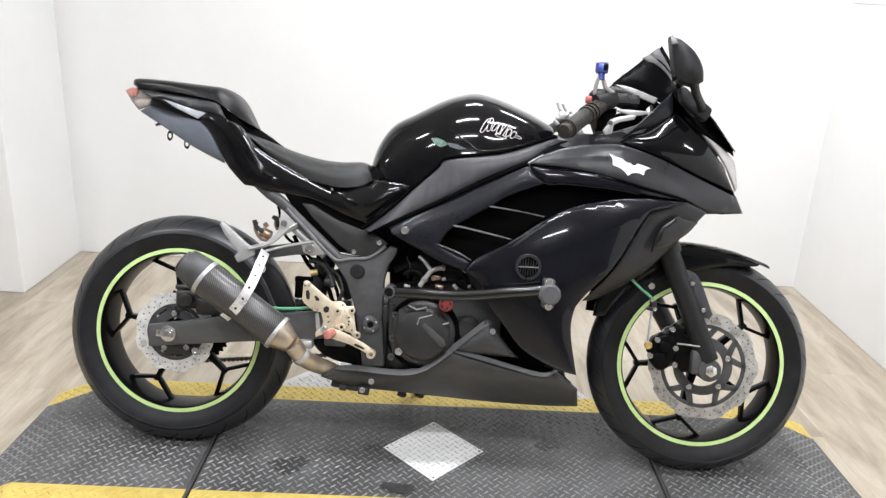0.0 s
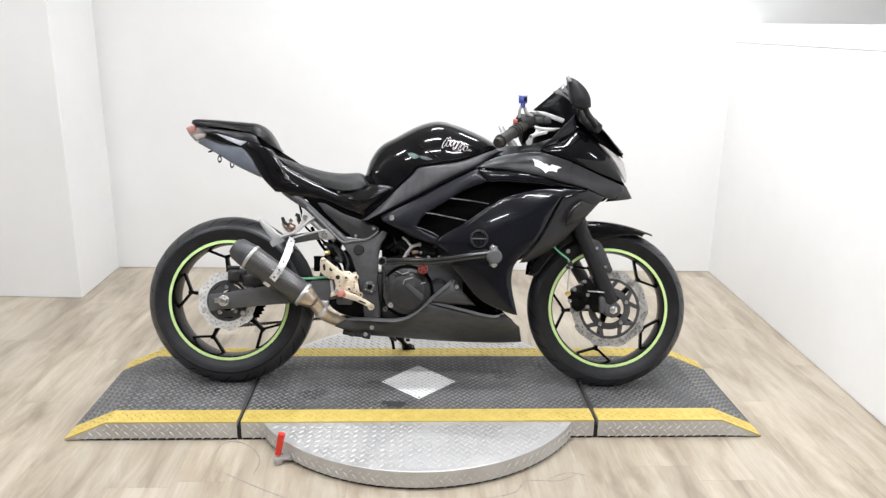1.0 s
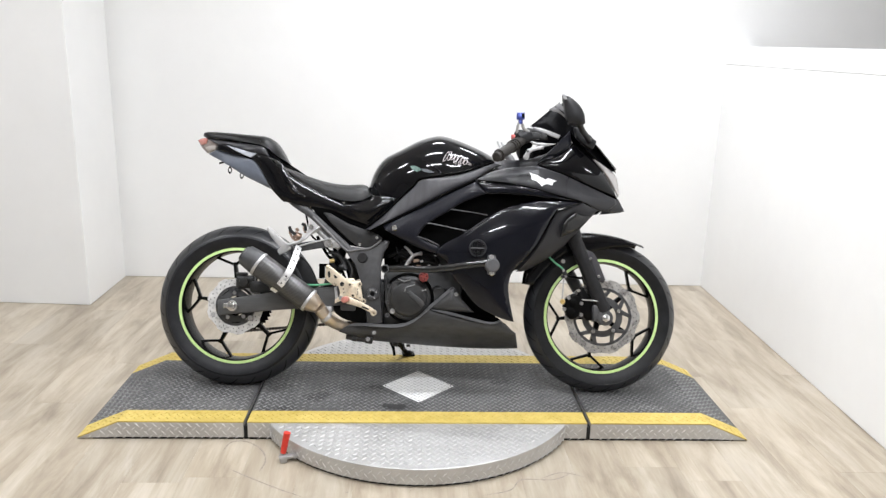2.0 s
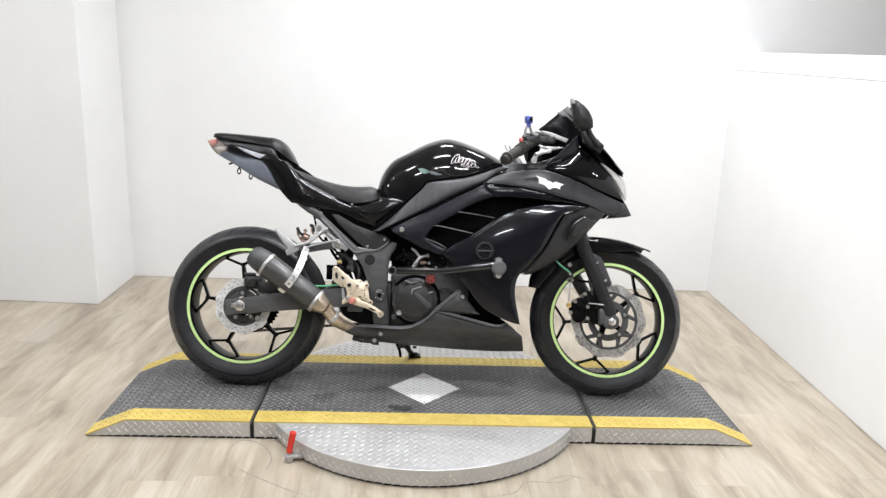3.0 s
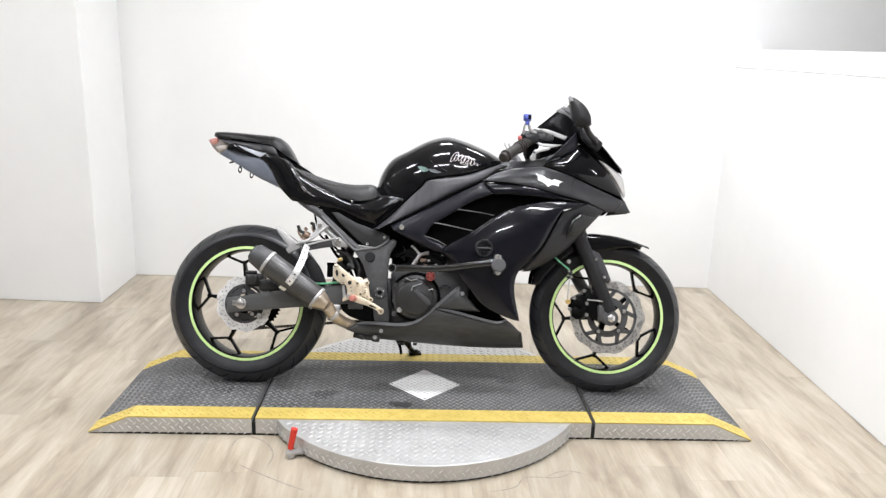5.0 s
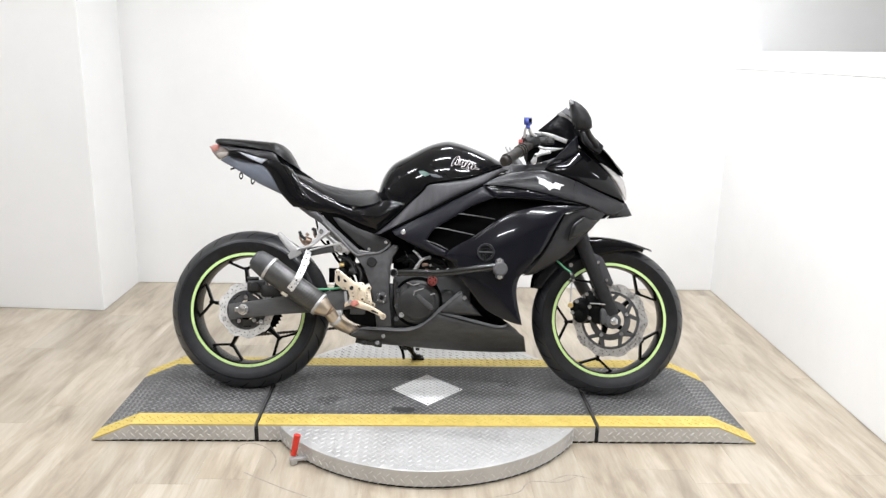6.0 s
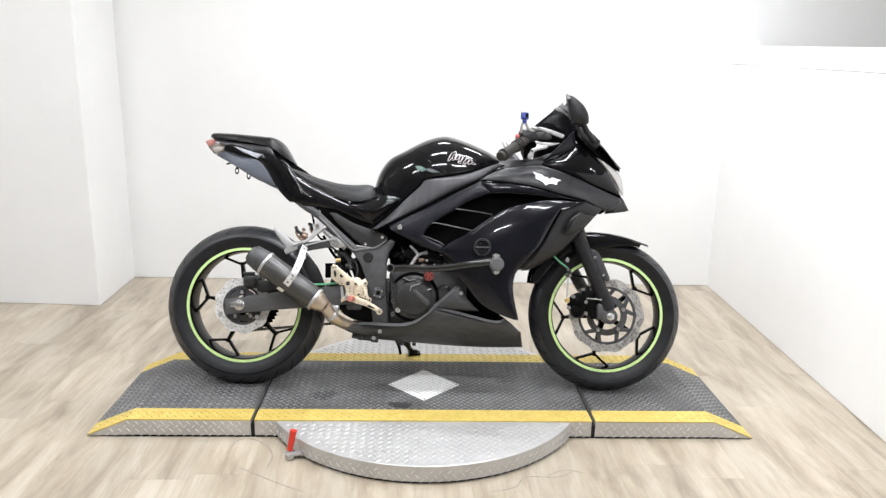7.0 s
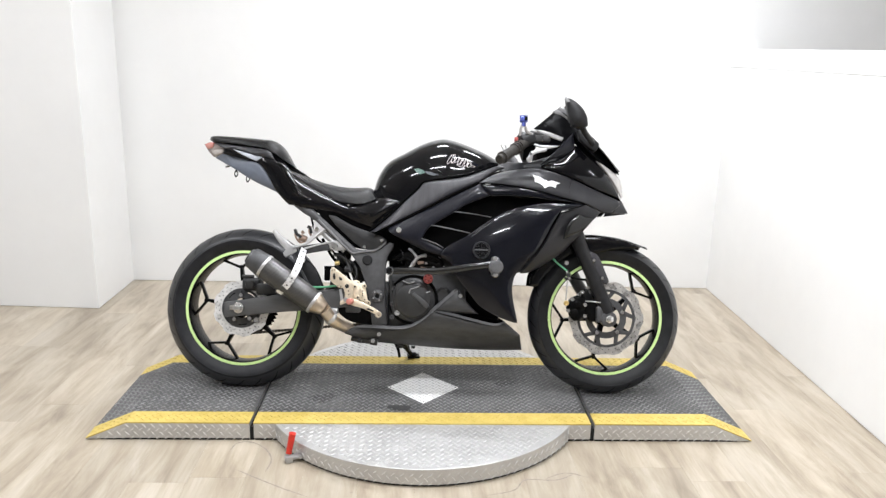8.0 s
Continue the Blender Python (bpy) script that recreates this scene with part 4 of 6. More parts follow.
runs = [curve_pts([(-0.70, 0.074, 0.199), (-0.45, 0.074, 0.225), (-0.2, 0.074, 0.25)], 20), curve_pts([(-0.70, 0.074, 0.415), (-0.45, 0.074, 0.395), (-0.2, 0.074, 0.36)], 20)]
links = [tube([tuple(q) for q in run[::10]], 0.0038, 8, 3, flat=0.9) for run in runs]
links += [cyl((q.x, 0.068 - 0.001 * (k % 2), q.z), (q.x, 0.080 + 0.001 * (k % 2), q.z), 0.0062, 10) for run in runs for k, q in enumerate(run)]
part("chain", join(*links), M_CHAIN, bike, "dark steel drive chain")
panel("hugger", [(-0.503, -0.06, 0.522), (-0.46, -0.06, 0.502), (-0.42, -0.06, 0.458), (-0.394, -0.06, 0.399), (-0.39, -0.06, 0.387), (-0.424, -0.06, 0.382), (-0.47, -0.06, 0.387), (-0.495, -0.06, 0.454)], M_MATTE, bike, "matte black rear hugger", both=False, bulge=0.006)
part("rear_brake_line", tube([(-0.452, -0.13, 0.394), (-0.392, -0.135, 0.395), (-0.341, -0.135, 0.401), (-0.321, -0.13, 0.405)], 0.0042, 10), M_GREENHOSE, bike, "green braided brake hose")

# exhaust
EX = [Vector((-0.632, -0.185, 0.495)), Vector((-0.378, -0.185, 0.321))]
exd = (EX[1] - EX[0]).normalized()
EX[0] += exd * 0.012
can = part("muffler", cyl(EX[0] + exd * 0.035, EX[1] - exd * 0.030, 0.0460, 40, 0.003, 0.0435), M_CARBON, bike, "carbon fibre muffler can")
part("end_cap", join(cyl(EX[0] - exd * 0.028, EX[0] + exd * 0.036, 0.039, 36, 0.006, 0.0468), cyl(EX[0] - exd * 0.036, EX[0] - exd * 0.026, 0.030, 30, 0.003)), M_CAPGREY, can, "matte black muffler tip")
for s, rr in ((0.030, 0.0478), ((EX[1] - EX[0]).length - 0.040, 0.0452)):
    part("clamp_band", cyl(EX[0] + exd * s, EX[0] + exd * (s + 0.011), rr, 40, 0.0015), M_ALU, can, "bright steel band")
part("outlet_cone", cyl(EX[1] - exd * 0.030, EX[1] + exd * 0.012, 0.040, 32, 0.003, 0.0235), M_TI, can, "heat-tinted steel cone")
part("exhaust_pipe", tube([tuple(EX[1] + exd * 0.010), (-0.339, -0.155, 0.272), (-0.298, -0.115, 0.245), (-0.216, -0.07, 0.21), (-0.111, -0.06, 0.202)], (0.0235, 0.018), 20), M_TI, bike, "heat-tinted steel exhaust pipe")
part("pipe_collar", cyl((-0.351, -0.166, 0.285), (-0.342, -0.16, 0.275), 0.0255, 24, 0.002), M_ALU, bike)
st = curve_pts([(-0.459, -0.13, 0.539), (-0.458, -0.18, 0.513), (-0.461, -0.224, 0.477), (-0.478, -0.2385, 0.435), (-0.505, -0.23, 0.397), (-0.537, -0.203, 0.372)], 6)
bm = bmesh.new()
rows = [[bm.verts.new(q + exd * d + Vector((0, h, 0))) for d, h in ((-0.0125, 0), (0.0125, 0), (0.0125, 0.003), (-0.0125, 0.003))] for q in st]
for a, b in zip(rows, rows[1:]):
    for k in range(4):
        bm.faces.new((a[k], a[(k + 1) % 4], b[(k + 1) % 4], b[k]))
bm.faces.new(rows[0])
bm.faces.new(rows[-1])
hang = part("muffler_strap", bm, M_DISC, bike, "perforated bright steel muffler strap")
for i in range(3, len(st) - 1, 4):
    q = st[i]
    part("strap_hole", revolve([(0.0, -0.0012), (0.0034, -0.0010)], 12, False, "y", tuple(q)), M_GAP, hang, smooth=None)

# ---------------------------------------------------------------- frame and subframe
plate("pivot_plate", [(-0.301, -0.13, 0.551), (-0.269, -0.13, 0.544), (-0.232, -0.13, 0.54), (-0.196, -0.13, 0.539), (-0.164, -0.13, 0.55), (-0.139, -0.13, 0.572), (-0.119, -0.13, 0.567), (-0.123, -0.13, 0.548), (-0.14, -0.13, 0.522), (-0.149, -0.13, 0.481), (-0.15, -0.13, 0.393), (-0.137, -0.13, 0.258), (-0.196, -0.13, 0.255), (-0.206, -0.13, 0.331), (-0.224, -0.13, 0.411), (-0.248, -0.13, 0.475)], 0.03, M_FRAME, bike, "satin black frame pivot plate", bev=0.006)
piv = part("pivot_cap", revolve([(0.0085, -0.010), (0.012, -0.012), (0.0175, -0.011), (0.023, -0.006), (0.024, 0.0), (0.0085, 0.0)], 36, True, "y", (-0.178, -0.131, 0.3665)), M_FRAME, bike, "satin grey swingarm pivot cap")
part("pivot_socket", revolve([(0.0, -0.004), (0.0086, -0.004)], 12, False, "y", (-0.178, -0.131, 0.3665)), M_GAP, piv, smooth=None)
for k in range(4):
    a = 0.5 + k * math.pi / 2
    part("pivot_stud", revolve([(0.0, -0.0125), (0.0026, -0.012), (0.003, -0.008)], 10, False, "y", (-0.178 + 0.0165 * math.cos(a), -0.131, 0.3665 + 0.0165 * math.sin(a))), M_ALU, piv)
part("frame_plug", revolve([(0, -0.006), (0.016, -0.006), (0.019, -0.003), (0.019, 0)], 28, False, "y", (-0.219, -0.13, 0.502)), M_MATTE, bike)
# Near-black sheet paints the shade between frame cover and tail.
plate("cover_recess", [(-0.425, -0.119, 0.698), (-0.378, -0.119, 0.689), (-0.334, -0.119, 0.678), (-0.275, -0.119, 0.651), (-0.208, -0.119, 0.626), (-0.15, -0.119, 0.597), (-0.145, -0.119, 0.574), (-0.165, -0.119, 0.553), (-0.196, -0.119, 0.542), (-0.233, -0.119, 0.542), (-0.284, -0.119, 0.55), (-0.32, -0.119, 0.576), (-0.375, -0.119, 0.625)], 0.012, M_DEEP, bike, "near-black sheet for the shade behind the frame cover", bev=0.003)
plate("frame_cover", [(-0.373, -0.128, 0.669), (-0.345, -0.128, 0.6665), (-0.278, -0.128, 0.630), (-0.167, -0.128, 0.593), (-0.145, -0.128, 0.577), (-0.155, -0.128, 0.558), (-0.172, -0.128, 0.543), (-0.205, -0.128, 0.540), (-0.237, -0.128, 0.542), (-0.275, -0.128, 0.569), (-0.344, -0.128, 0.633)], 0.02, M_COVER, bike, "matte black frame cover", bev=0.005)
for q in ((-0.231, -0.13, 0.551), (-0.167, -0.13, 0.578)):
    bolt(q, bike, 0.0065, 0.004)
part("frame_rail", tube([(-0.504, -0.07, 0.717), (-0.461, -0.1, 0.688), (-0.425, -0.112, 0.666), (-0.355, -0.115, 0.604), (-0.27, -0.12, 0.529)], 0.015, 14, 4, flat=0.8), M_FRAME, bike, "satin grey frame rail")
br = plate("muffler_bracket", [(-0.425, -0.12, 0.651), (-0.379, -0.12, 0.613), (-0.385, -0.12, 0.601), (-0.419, -0.12, 0.582), (-0.459, -0.12, 0.55), (-0.505, -0.12, 0.536), (-0.517, -0.12, 0.547), (-0.462, -0.12, 0.562), (-0.431, -0.12, 0.593)], 0.010, M_ALU, bike, "bare cast alloy hanger bracket", bev=0.002)
bolt((-0.415, -0.123, 0.614), br, 0.009, 0.006)
plate("hanger_arm", [(-0.485, -0.115, 0.548), (-0.353, -0.115, 0.571), (-0.301, -0.115, 0.541), (-0.388, -0.115, 0.533), (-0.476, -0.115, 0.516)], 0.010, M_FRAME, bike, "satin grey hanger arm", bev=0.003)
plate("alloy_gusset", [(-0.371, -0.124, 0.567), (-0.33, -0.124, 0.572), (-0.292, -0.124, 0.542), (-0.34, -0.124, 0.534), (-0.363, -0.124, 0.541)], 0.012, M_ALU, bike, bev=0.003)
bolt((-0.344, -0.127, 0.553), bike, 0.012, 0.007)
plate("passenger_peg_mount", [(-0.583, -0.125, 0.603), (-0.574, -0.125, 0.611), (-0.559, -0.125, 0.599), (-0.514, -0.125, 0.559), (-0.494, -0.125, 0.547), (-0.489, -0.125, 0.528), (-0.509, -0.125, 0.515), (-0.532, -0.125, 0.505), (-0.541, -0.125, 0.522), (-0.53, -0.125, 0.534), (-0.548, -0.125, 0.551), (-0.57, -0.125, 0.579)], 0.014, M_ALU, bike, "bare alloy plate behind the muffler", bev=0.003)
part("shock_reservoir", join(cyl((-0.493, -0.05, 0.587), (-0.465, -0.05, 0.576), 0.013, 18, 0.003), tube([(-0.505, -0.05, 0.612), (-0.509, -0.05, 0.592), (-0.492, -0.05, 0.567), (-0.468, -0.05, 0.564)], 0.0045, 10), tube([(-0.45, -0.05, 0.63), (-0.455, -0.05, 0.61), (-0.448, -0.05, 0.593)], 0.005, 10), cyl((-0.485, -0.05, 0.609), (-0.476, -0.05, 0.6), 0.006, 10)), M_COPPER, bike, "copper-tinted shock fitting")
part("shock_clevis", join(tube([(-0.51, -0.06, 0.616), (-0.503, -0.06, 0.599), (-0.484, -0.06, 0.585)], 0.006, 10), tube([(-0.461, -0.06, 0.628), (-0.45, -0.06, 0.62), (-0.446, -0.06, 0.601)], 0.006, 10)), M_ENGINE, bike)
part("wiring", join(tube([(-0.448, -0.08, 0.683), (-0.438, -0.08, 0.639), (-0.418, -0.09, 0.581), (-0.38, -0.09, 0.553), (-0.333, -0.09, 0.511)], 0.004, 8), tube([(-0.4, -0.07, 0.581), (-0.357, -0.08, 0.509), (-0.31, -0.08, 0.467), (-0.282, -0.1, 0.411)], 0.006, 8), tube([(-0.338, -0.07, 0.539), (-0.29, -0.07, 0.467), (-0.269, -0.09, 0.41), (-0.288, -0.1, 0.38)], 0.005, 8)), M_DEEP, bike)
part("rear_shock", join(cyl((-0.30, 0.0, 0.62), (-0.36, 0.0, 0.36), 0.028, 20, 0.004), cyl((-0.28, 0, 0.5), (-0.24, 0, 0.42), 0.03, 16, 0.004)), M_ENGINE, bike)
part("brass_fitting", cyl((-0.347, -0.09, 0.486), (-0.329, -0.09, 0.49), 0.008, 14, 0.002), M_BRASS, bike)

# rearset
rs = part("rearset_bracket", prism([(-0.3505, 0.4716), (-0.3415, 0.4731), (-0.3076, 0.4463), (-0.2763, 0.4229), (-0.2512, 0.4253), (-0.2434, 0.4197), (-0.2396, 0.4129), (-0.2231, 0.4148), (-0.2161, 0.4062), (-0.2196, 0.3959), (-0.2154, 0.3709), (-0.2115, 0.3519), (-0.2011, 0.3465), (-0.2005, 0.3338), (-0.2165, 0.3314), (-0.2247, 0.3441), (-0.2426, 0.3506), (-0.2681, 0.3552), (-0.2851, 0.3426), (-0.3148, 0.3297), (-0.3154, 0.3424), (-0.2994, 0.357), (-0.297, 0.3712), (-0.3042, 0.3951), (-0.3203, 0.3952), (-0.3464, 0.4139), (-0.3539, 0.4235), (-0.352, 0.4589)], -0.158, -0.150, "y", 0.002), M_GOLD, bike, "champagne anodised rearset bracket")
part("slide_plate", prism([(-0.262, 0.412), (-0.244, 0.409), (-0.238, 0.388), (-0.234, 0.366), (-0.246, 0.350), (-0.262, 0.356), (-0.270, 0.380)], -0.1625, -0.1578, "y", 0.0015), M_GOLD, rs)
for q, r in (((-0.26, -0.163, 0.4003), 0.0085), ((-0.2239, -0.159, 0.4033), 0.0085), ((-0.248, -0.163, 0.3606), 0.0095), ((-0.2078, -0.159, 0.3412), 0.0085)):
    bolt(q, rs, r, 0.006, M_GOLD)
    part("bolt_socket", revolve([(0.0, -0.0044), (r * 0.42, -0.0044)], 6, False, "y", q), M_GAP, rs, smooth=None)
bolt((-0.293, -0.159, 0.352), rs, 0.0085, 0.008, M_ALU)
# Slots and holes are thin dark inlays, not cut through.
for pts in ([(-0.3438, 0.4468), (-0.3378, 0.4497), (-0.3339, 0.4398), (-0.3342, 0.4257), (-0.3408, 0.4253), (-0.3438, 0.4367)], [(-0.322, 0.434), (-0.3171, 0.4357), (-0.3087, 0.4282), (-0.3104, 0.423), (-0.3175, 0.4236)], [(-0.2975, 0.4056), (-0.2897, 0.4111), (-0.2825, 0.4065), (-0.284, 0.3963), (-0.292, 0.3938), (-0.2972, 0.3986)]):
    part("bracket_slot", prism(pts, -0.1587, -0.1575, "y"), M_GAP, rs, smooth=None)
for x, z in ((-0.3473, 0.4608), (-0.2491, 0.4165), (-0.2312, 0.385), (-0.2306, 0.3749), (-0.2311, 0.3668), (-0.2225, 0.353), (-0.2845, 0.384), (-0.283, 0.371)):
    part("bracket_hole", revolve([(0.0, -0.0008), (0.0022, -0.0008)], 10, False, "y", (x, -0.158, z)), M_GAP, rs, smooth=None)
# Added dark filler hides the pale floor behind the rearset.
part("rearset_backing", shell_bm([(-0.331, -0.115, 0.324), (-0.261, -0.115, 0.337), (-0.201, -0.115, 0.328), (-0.198, -0.115, 0.254), (-0.272, -0.115, 0.265), (-0.318, -0.115, 0.292)], bulge=0, edge=0.003), M_RIM, bike, "dark filler added behind the rearset")
part("brake_pedal", prism([(-0.2722, 0.3596), (-0.2545, 0.3541), (-0.224, 0.3424), (-0.1883, 0.3254), (-0.16, 0.3071), (-0.1593, 0.2921), (-0.169, 0.2865), (-0.1792, 0.2919), (-0.177, 0.2985), (-0.1975, 0.3089), (-0.223, 0.3199), (-0.2633, 0.3301), (-0.2812, 0.3376), (-0.2802, 0.3501)], -0.180, -0.171, "y", 0.002), M_GOLD, rs, "champagne anodised brake pedal")
part("pedal_slot", prism([(-0.2131, 0.3225), (-0.2056, 0.323), (-0.1852, 0.3136), (-0.1875, 0.3095), (-0.2103, 0.3172)], -0.1806, -0.1798, "y"), M_GAP, rs, smooth=None)
part("pedal_tip", revolve([(0.0055, -0.012), (0.0105, -0.012), (0.0115, -0.010), (0.0115, 0.006), (0.0055, 0.006)], 24, True, "y", (-0.168, -0.18, 0.3)), M_GOLD, rs)
part("foot_peg", cyl((-0.269, -0.178, 0.347), ((-0.269, -0.178, 0.347)[0] - 0.006, -0.215, (-0.269, -0.178, 0.347)[2]), 0.0115, 18, 0.003), M_PEGRED, rs, "faded red anodised foot peg")
part("heel_guard", plate_bm([(-0.32, -0.15, 0.389), (-0.311, -0.15, 0.393), (-0.302, -0.15, 0.343), (-0.314, -0.15, 0.339)], 0.004), M_WHITEALU, rs, "bright alloy heel plate")
part("strap_washer", revolve([(0, -0.006), (0.007, -0.006), (0.0075, -0.003), (0.012, -0.003), (0.012, 0.0)], 20, False, "y", (-0.463, -0.15, 0.496)), M_DISC, bike)
part("linkage_block", box(*sum(([c - w, c + w] for c, w in zip((-0.343, -0.12, 0.306), (0.018, 0.02, 0.011))), []), 0.005), M_ALU, bike)
part("hanger_flange", tube([(-0.503, -0.128, 0.542), (-0.46, -0.128, 0.556), (-0.434, -0.128, 0.569), (-0.41, -0.128, 0.594), (-0.381, -0.128, 0.616)], 0.0032, 8, 4), M_WHITEALU, bike, "bright flange of the hanger bracket")
part("arm_flange", tube([(-0.471, -0.126, 0.536), (-0.402, -0.126, 0.557), (-0.335, -0.126, 0.572)], 0.0036, 8, 4), M_WHITEALU, bike)
# Paler tube paints the light along the rail's upper edge.
part("rail_edge", tube([(-0.41, -0.124, 0.652), (-0.3497, -0.128, 0.5949), (-0.3097, -0.130, 0.5545), (-0.281, -0.131, 0.5302), (-0.264, -0.132, 0.5265), (-0.246, -0.132, 0.5315), (-0.2172, -0.132, 0.5345), (-0.1915, -0.132, 0.5390), (-0.1679, -0.132, 0.5535), (-0.1500, -0.132, 0.5695)], 0.0042, 10, 5), M_FRAMEEDGE, bike, "paler satin edge of the frame rail, painted as lit")
part("lower_rail", tube([(-0.398, -0.1, 0.606), (-0.355, -0.105, 0.57), (-0.309, -0.11, 0.536)], 0.011, 12, 3), M_ALU, bike, "grey alloy lower rail")
part("black_switch", join(box(*sum(([c - w, c + w] for c, w in zip((-0.375, -0.09, 0.446), (0.010, 0.012, 0.026))), []), 0.003), box(*sum(([c - w, c + w] for c, w in zip((-0.364, -0.09, 0.47), (0.022, 0.012, 0.006))), []), 0.002)), M_DEEP, bike)
part("rear_loom", join(tube([(-0.353, -0.085, 0.522), (-0.315, -0.09, 0.512), (-0.295, -0.09, 0.483), (-0.284, -0.1, 0.455)], 0.008, 10), tube([(-0.294, -0.09, 0.501), (-0.272, -0.09, 0.482), (-0.26, -0.1, 0.449), (-0.267, -0.1, 0.419)], 0.005, 8), cyl((-0.309, -0.09, 0.468), (-0.283, -0.09, 0.462), 0.013, 12, 0.003)), M_ENGINE, bike)

# ---------------------------------------------------------------- engine
eng = part("engine_block", join(box(-0.14, 0.16, -0.115, 0.115, 0.24, 0.46, 0.02), box(-0.08, 0.14, -0.10, 0.10, 0.44, 0.60, 0.02), box(-0.23, -0.08, -0.10, 0.10, 0.20, 0.42, 0.02), box(0.10, 0.24, -0.08, 0.08, 0.30, 0.66, 0.02)), M_ENGINE, bike, "black engine block")
# Dark boxes added inside the fairing so its gaps look shaded.
part("inner_dark_fill", box(-0.20, 0.40, -0.10, 0.10, 0.50, 0.72, 0.02), M_DEEP, bike)
part("inner_dark_fill", box(0.16, 0.285, -0.10, 0.10, 0.25, 0.52, 0.02), M_DEEP, bike)
cx, cy, cz = (-0.042, -0.15, 0.356)
part("clutch_cover", revolve([(0, -0.026), (0.055, -0.026), (0.066, -0.020), (0.070, -0.012), (0.080, -0.008), (0.084, -0.002), (0.084, 0.03)], 56, False, "y", (cx, cy, cz)), M_ENGINE, eng, "black round clutch cover")
part("cover_boss", prism([(q[0], q[2]) for q in [(-0.107, -0.168, 0.412), (-0.091, -0.168, 0.423), (-0.07, -0.168, 0.409), (-0.057, -0.168, 0.381), (-0.07, -0.168, 0.351), (-0.086, -0.168, 0.341), (-0.104, -0.168, 0.349), (-0.111, -0.168, 0.379)]], -0.170, -0.14, "y", 0.006, 3), M_ENGINE, eng)
part("cover_plateau", prism([(q[0], q[2]) for q in [(-0.048, -0.178, 0.377), (-0.037, -0.178, 0.386), (0.014, -0.178, 0.346), (0.02, -0.178, 0.331), (0.006, -0.178, 0.326)]], -0.1795, -0.165, "y", 0.002), M_FRAME, eng)
# Pale tubes paint the highlights along the cover's rib edges.
for pts in ([(-0.082, -0.1765, 0.428), (-0.059, -0.1765, 0.418), (-0.035, -0.1765, 0.425)], [(-0.056, -0.1785, 0.38), (-0.052, -0.1785, 0.396), (-0.019, -0.1785, 0.407)], [(0.007, -0.175, 0.384), (0.023, -0.175, 0.389)]):
    part("cover_edge_highlight", tube(pts, 0.0022, 8, 1), M_EDGE, eng)
part("pump_cover", revolve([(0, -0.014), (0.022, -0.014), (0.030, -0.008), (0.034, 0.0), (0.034, 0.03)], 32, False, "y", (0.07, -0.135, 0.37)), M_ENGINE, eng)
part("cover_flange", revolve([(0.0835, -0.004), (0.092, -0.004), (0.094, 0.0), (0.094, 0.02), (0.0835, 0.02)], 56, True, "y", (cx, cy, cz)), M_DEEP, eng)
part("crankcase_rim", tube([(-0.124, -0.15, 0.426), (-0.124, -0.152, 0.383), (-0.121, -0.152, 0.34), (-0.108, -0.152, 0.297)], 0.007, 10), M_ENGINE, eng)
part("oil_filler", join(revolve([(0, -0.020), (0.009, -0.020), (0.010, -0.016), (0.0165, -0.016), (0.018, -0.012), (0.018, 0.02)], 24, False, "y", (0.013, -0.175, 0.436))), M_REDANO, eng, "red anodised oil filler cap")
bolt((-0.1, -0.155, 0.306), eng, 0.010, 0.010, M_ALU)
for q in ((-0.12, -0.15, 0.29), (-0.119, -0.15, 0.339), (0.022, -0.15, 0.289), (-0.114, -0.15, 0.398)):
    bolt(q, eng, 0.009, 0.010, M_FRAME)
part("water_pipe", join(tube([(-0.0572, -0.135, 0.473), (-0.0404, -0.137, 0.4998), (-0.029, -0.138, 0.5141), (-0.012, -0.136, 0.5215), (0.0038, -0.132, 0.5235)], 0.0062, 12), tube([(-0.029, -0.138, 0.5141), (-0.0469, -0.134, 0.5359), (-0.0627, -0.125, 0.5486)], (0.0058, 0.004), 10)), M_WHITEALU, eng, "silver coolant pipe")
part("hose_clip", cyl((-0.048, -0.136, 0.487), (-0.043, -0.136, 0.495), 0.0085, 14, 0.001), M_EDGE, eng)
part("hose_clip", cyl((-0.003, -0.133, 0.5228), (0.003, -0.132, 0.5236), 0.0082, 14, 0.001), M_EDGE, eng)
part("throttle_hose", join(tube([(0.004, -0.125, 0.523), (0.030, -0.128, 0.520), (0.056, -0.13, 0.505), (0.066, -0.13, 0.4826)], 0.0075, 12), tube([(-0.100, -0.12, 0.500), (-0.075, -0.13, 0.512), (-0.050, -0.13, 0.498), (-0.030, -0.125, 0.478)], 0.0065, 12), tube([(-0.095, -0.12, 0.545), (-0.085, -0.128, 0.520), (-0.09, -0.13, 0.490)], 0.004, 10)), M_RIM, eng, "black rubber hoses")
part("injector_body", join(box(-0.030, -0.004, -0.128, -0.108, 0.485, 0.507, 0.004), cyl((-0.0166, -0.128, 0.4764), (0.0035, -0.128, 0.4714), 0.006, 12, 0.002)), M_COPPER, eng, "dull brass injector body")
for q, w, r in (((-0.0007, -0.132, 0.4925), (0.0082, -0.132, 0.4961), 0.0045), ((0.0287, -0.132, 0.482), (0.04, -0.132, 0.4704), 0.0048), ((0.0464, -0.13, 0.518), (0.0588, -0.13, 0.5141), 0.0026), ((-0.097, -0.13, 0.4719), (-0.0816, -0.13, 0.4697), 0.0042), ((0.0666, -0.132, 0.4826), (0.0721, -0.132, 0.4785), 0.0052)):
    part("hose_fitting", cyl(q, w, r, 12, 0.001), M_WHITEALU, eng)
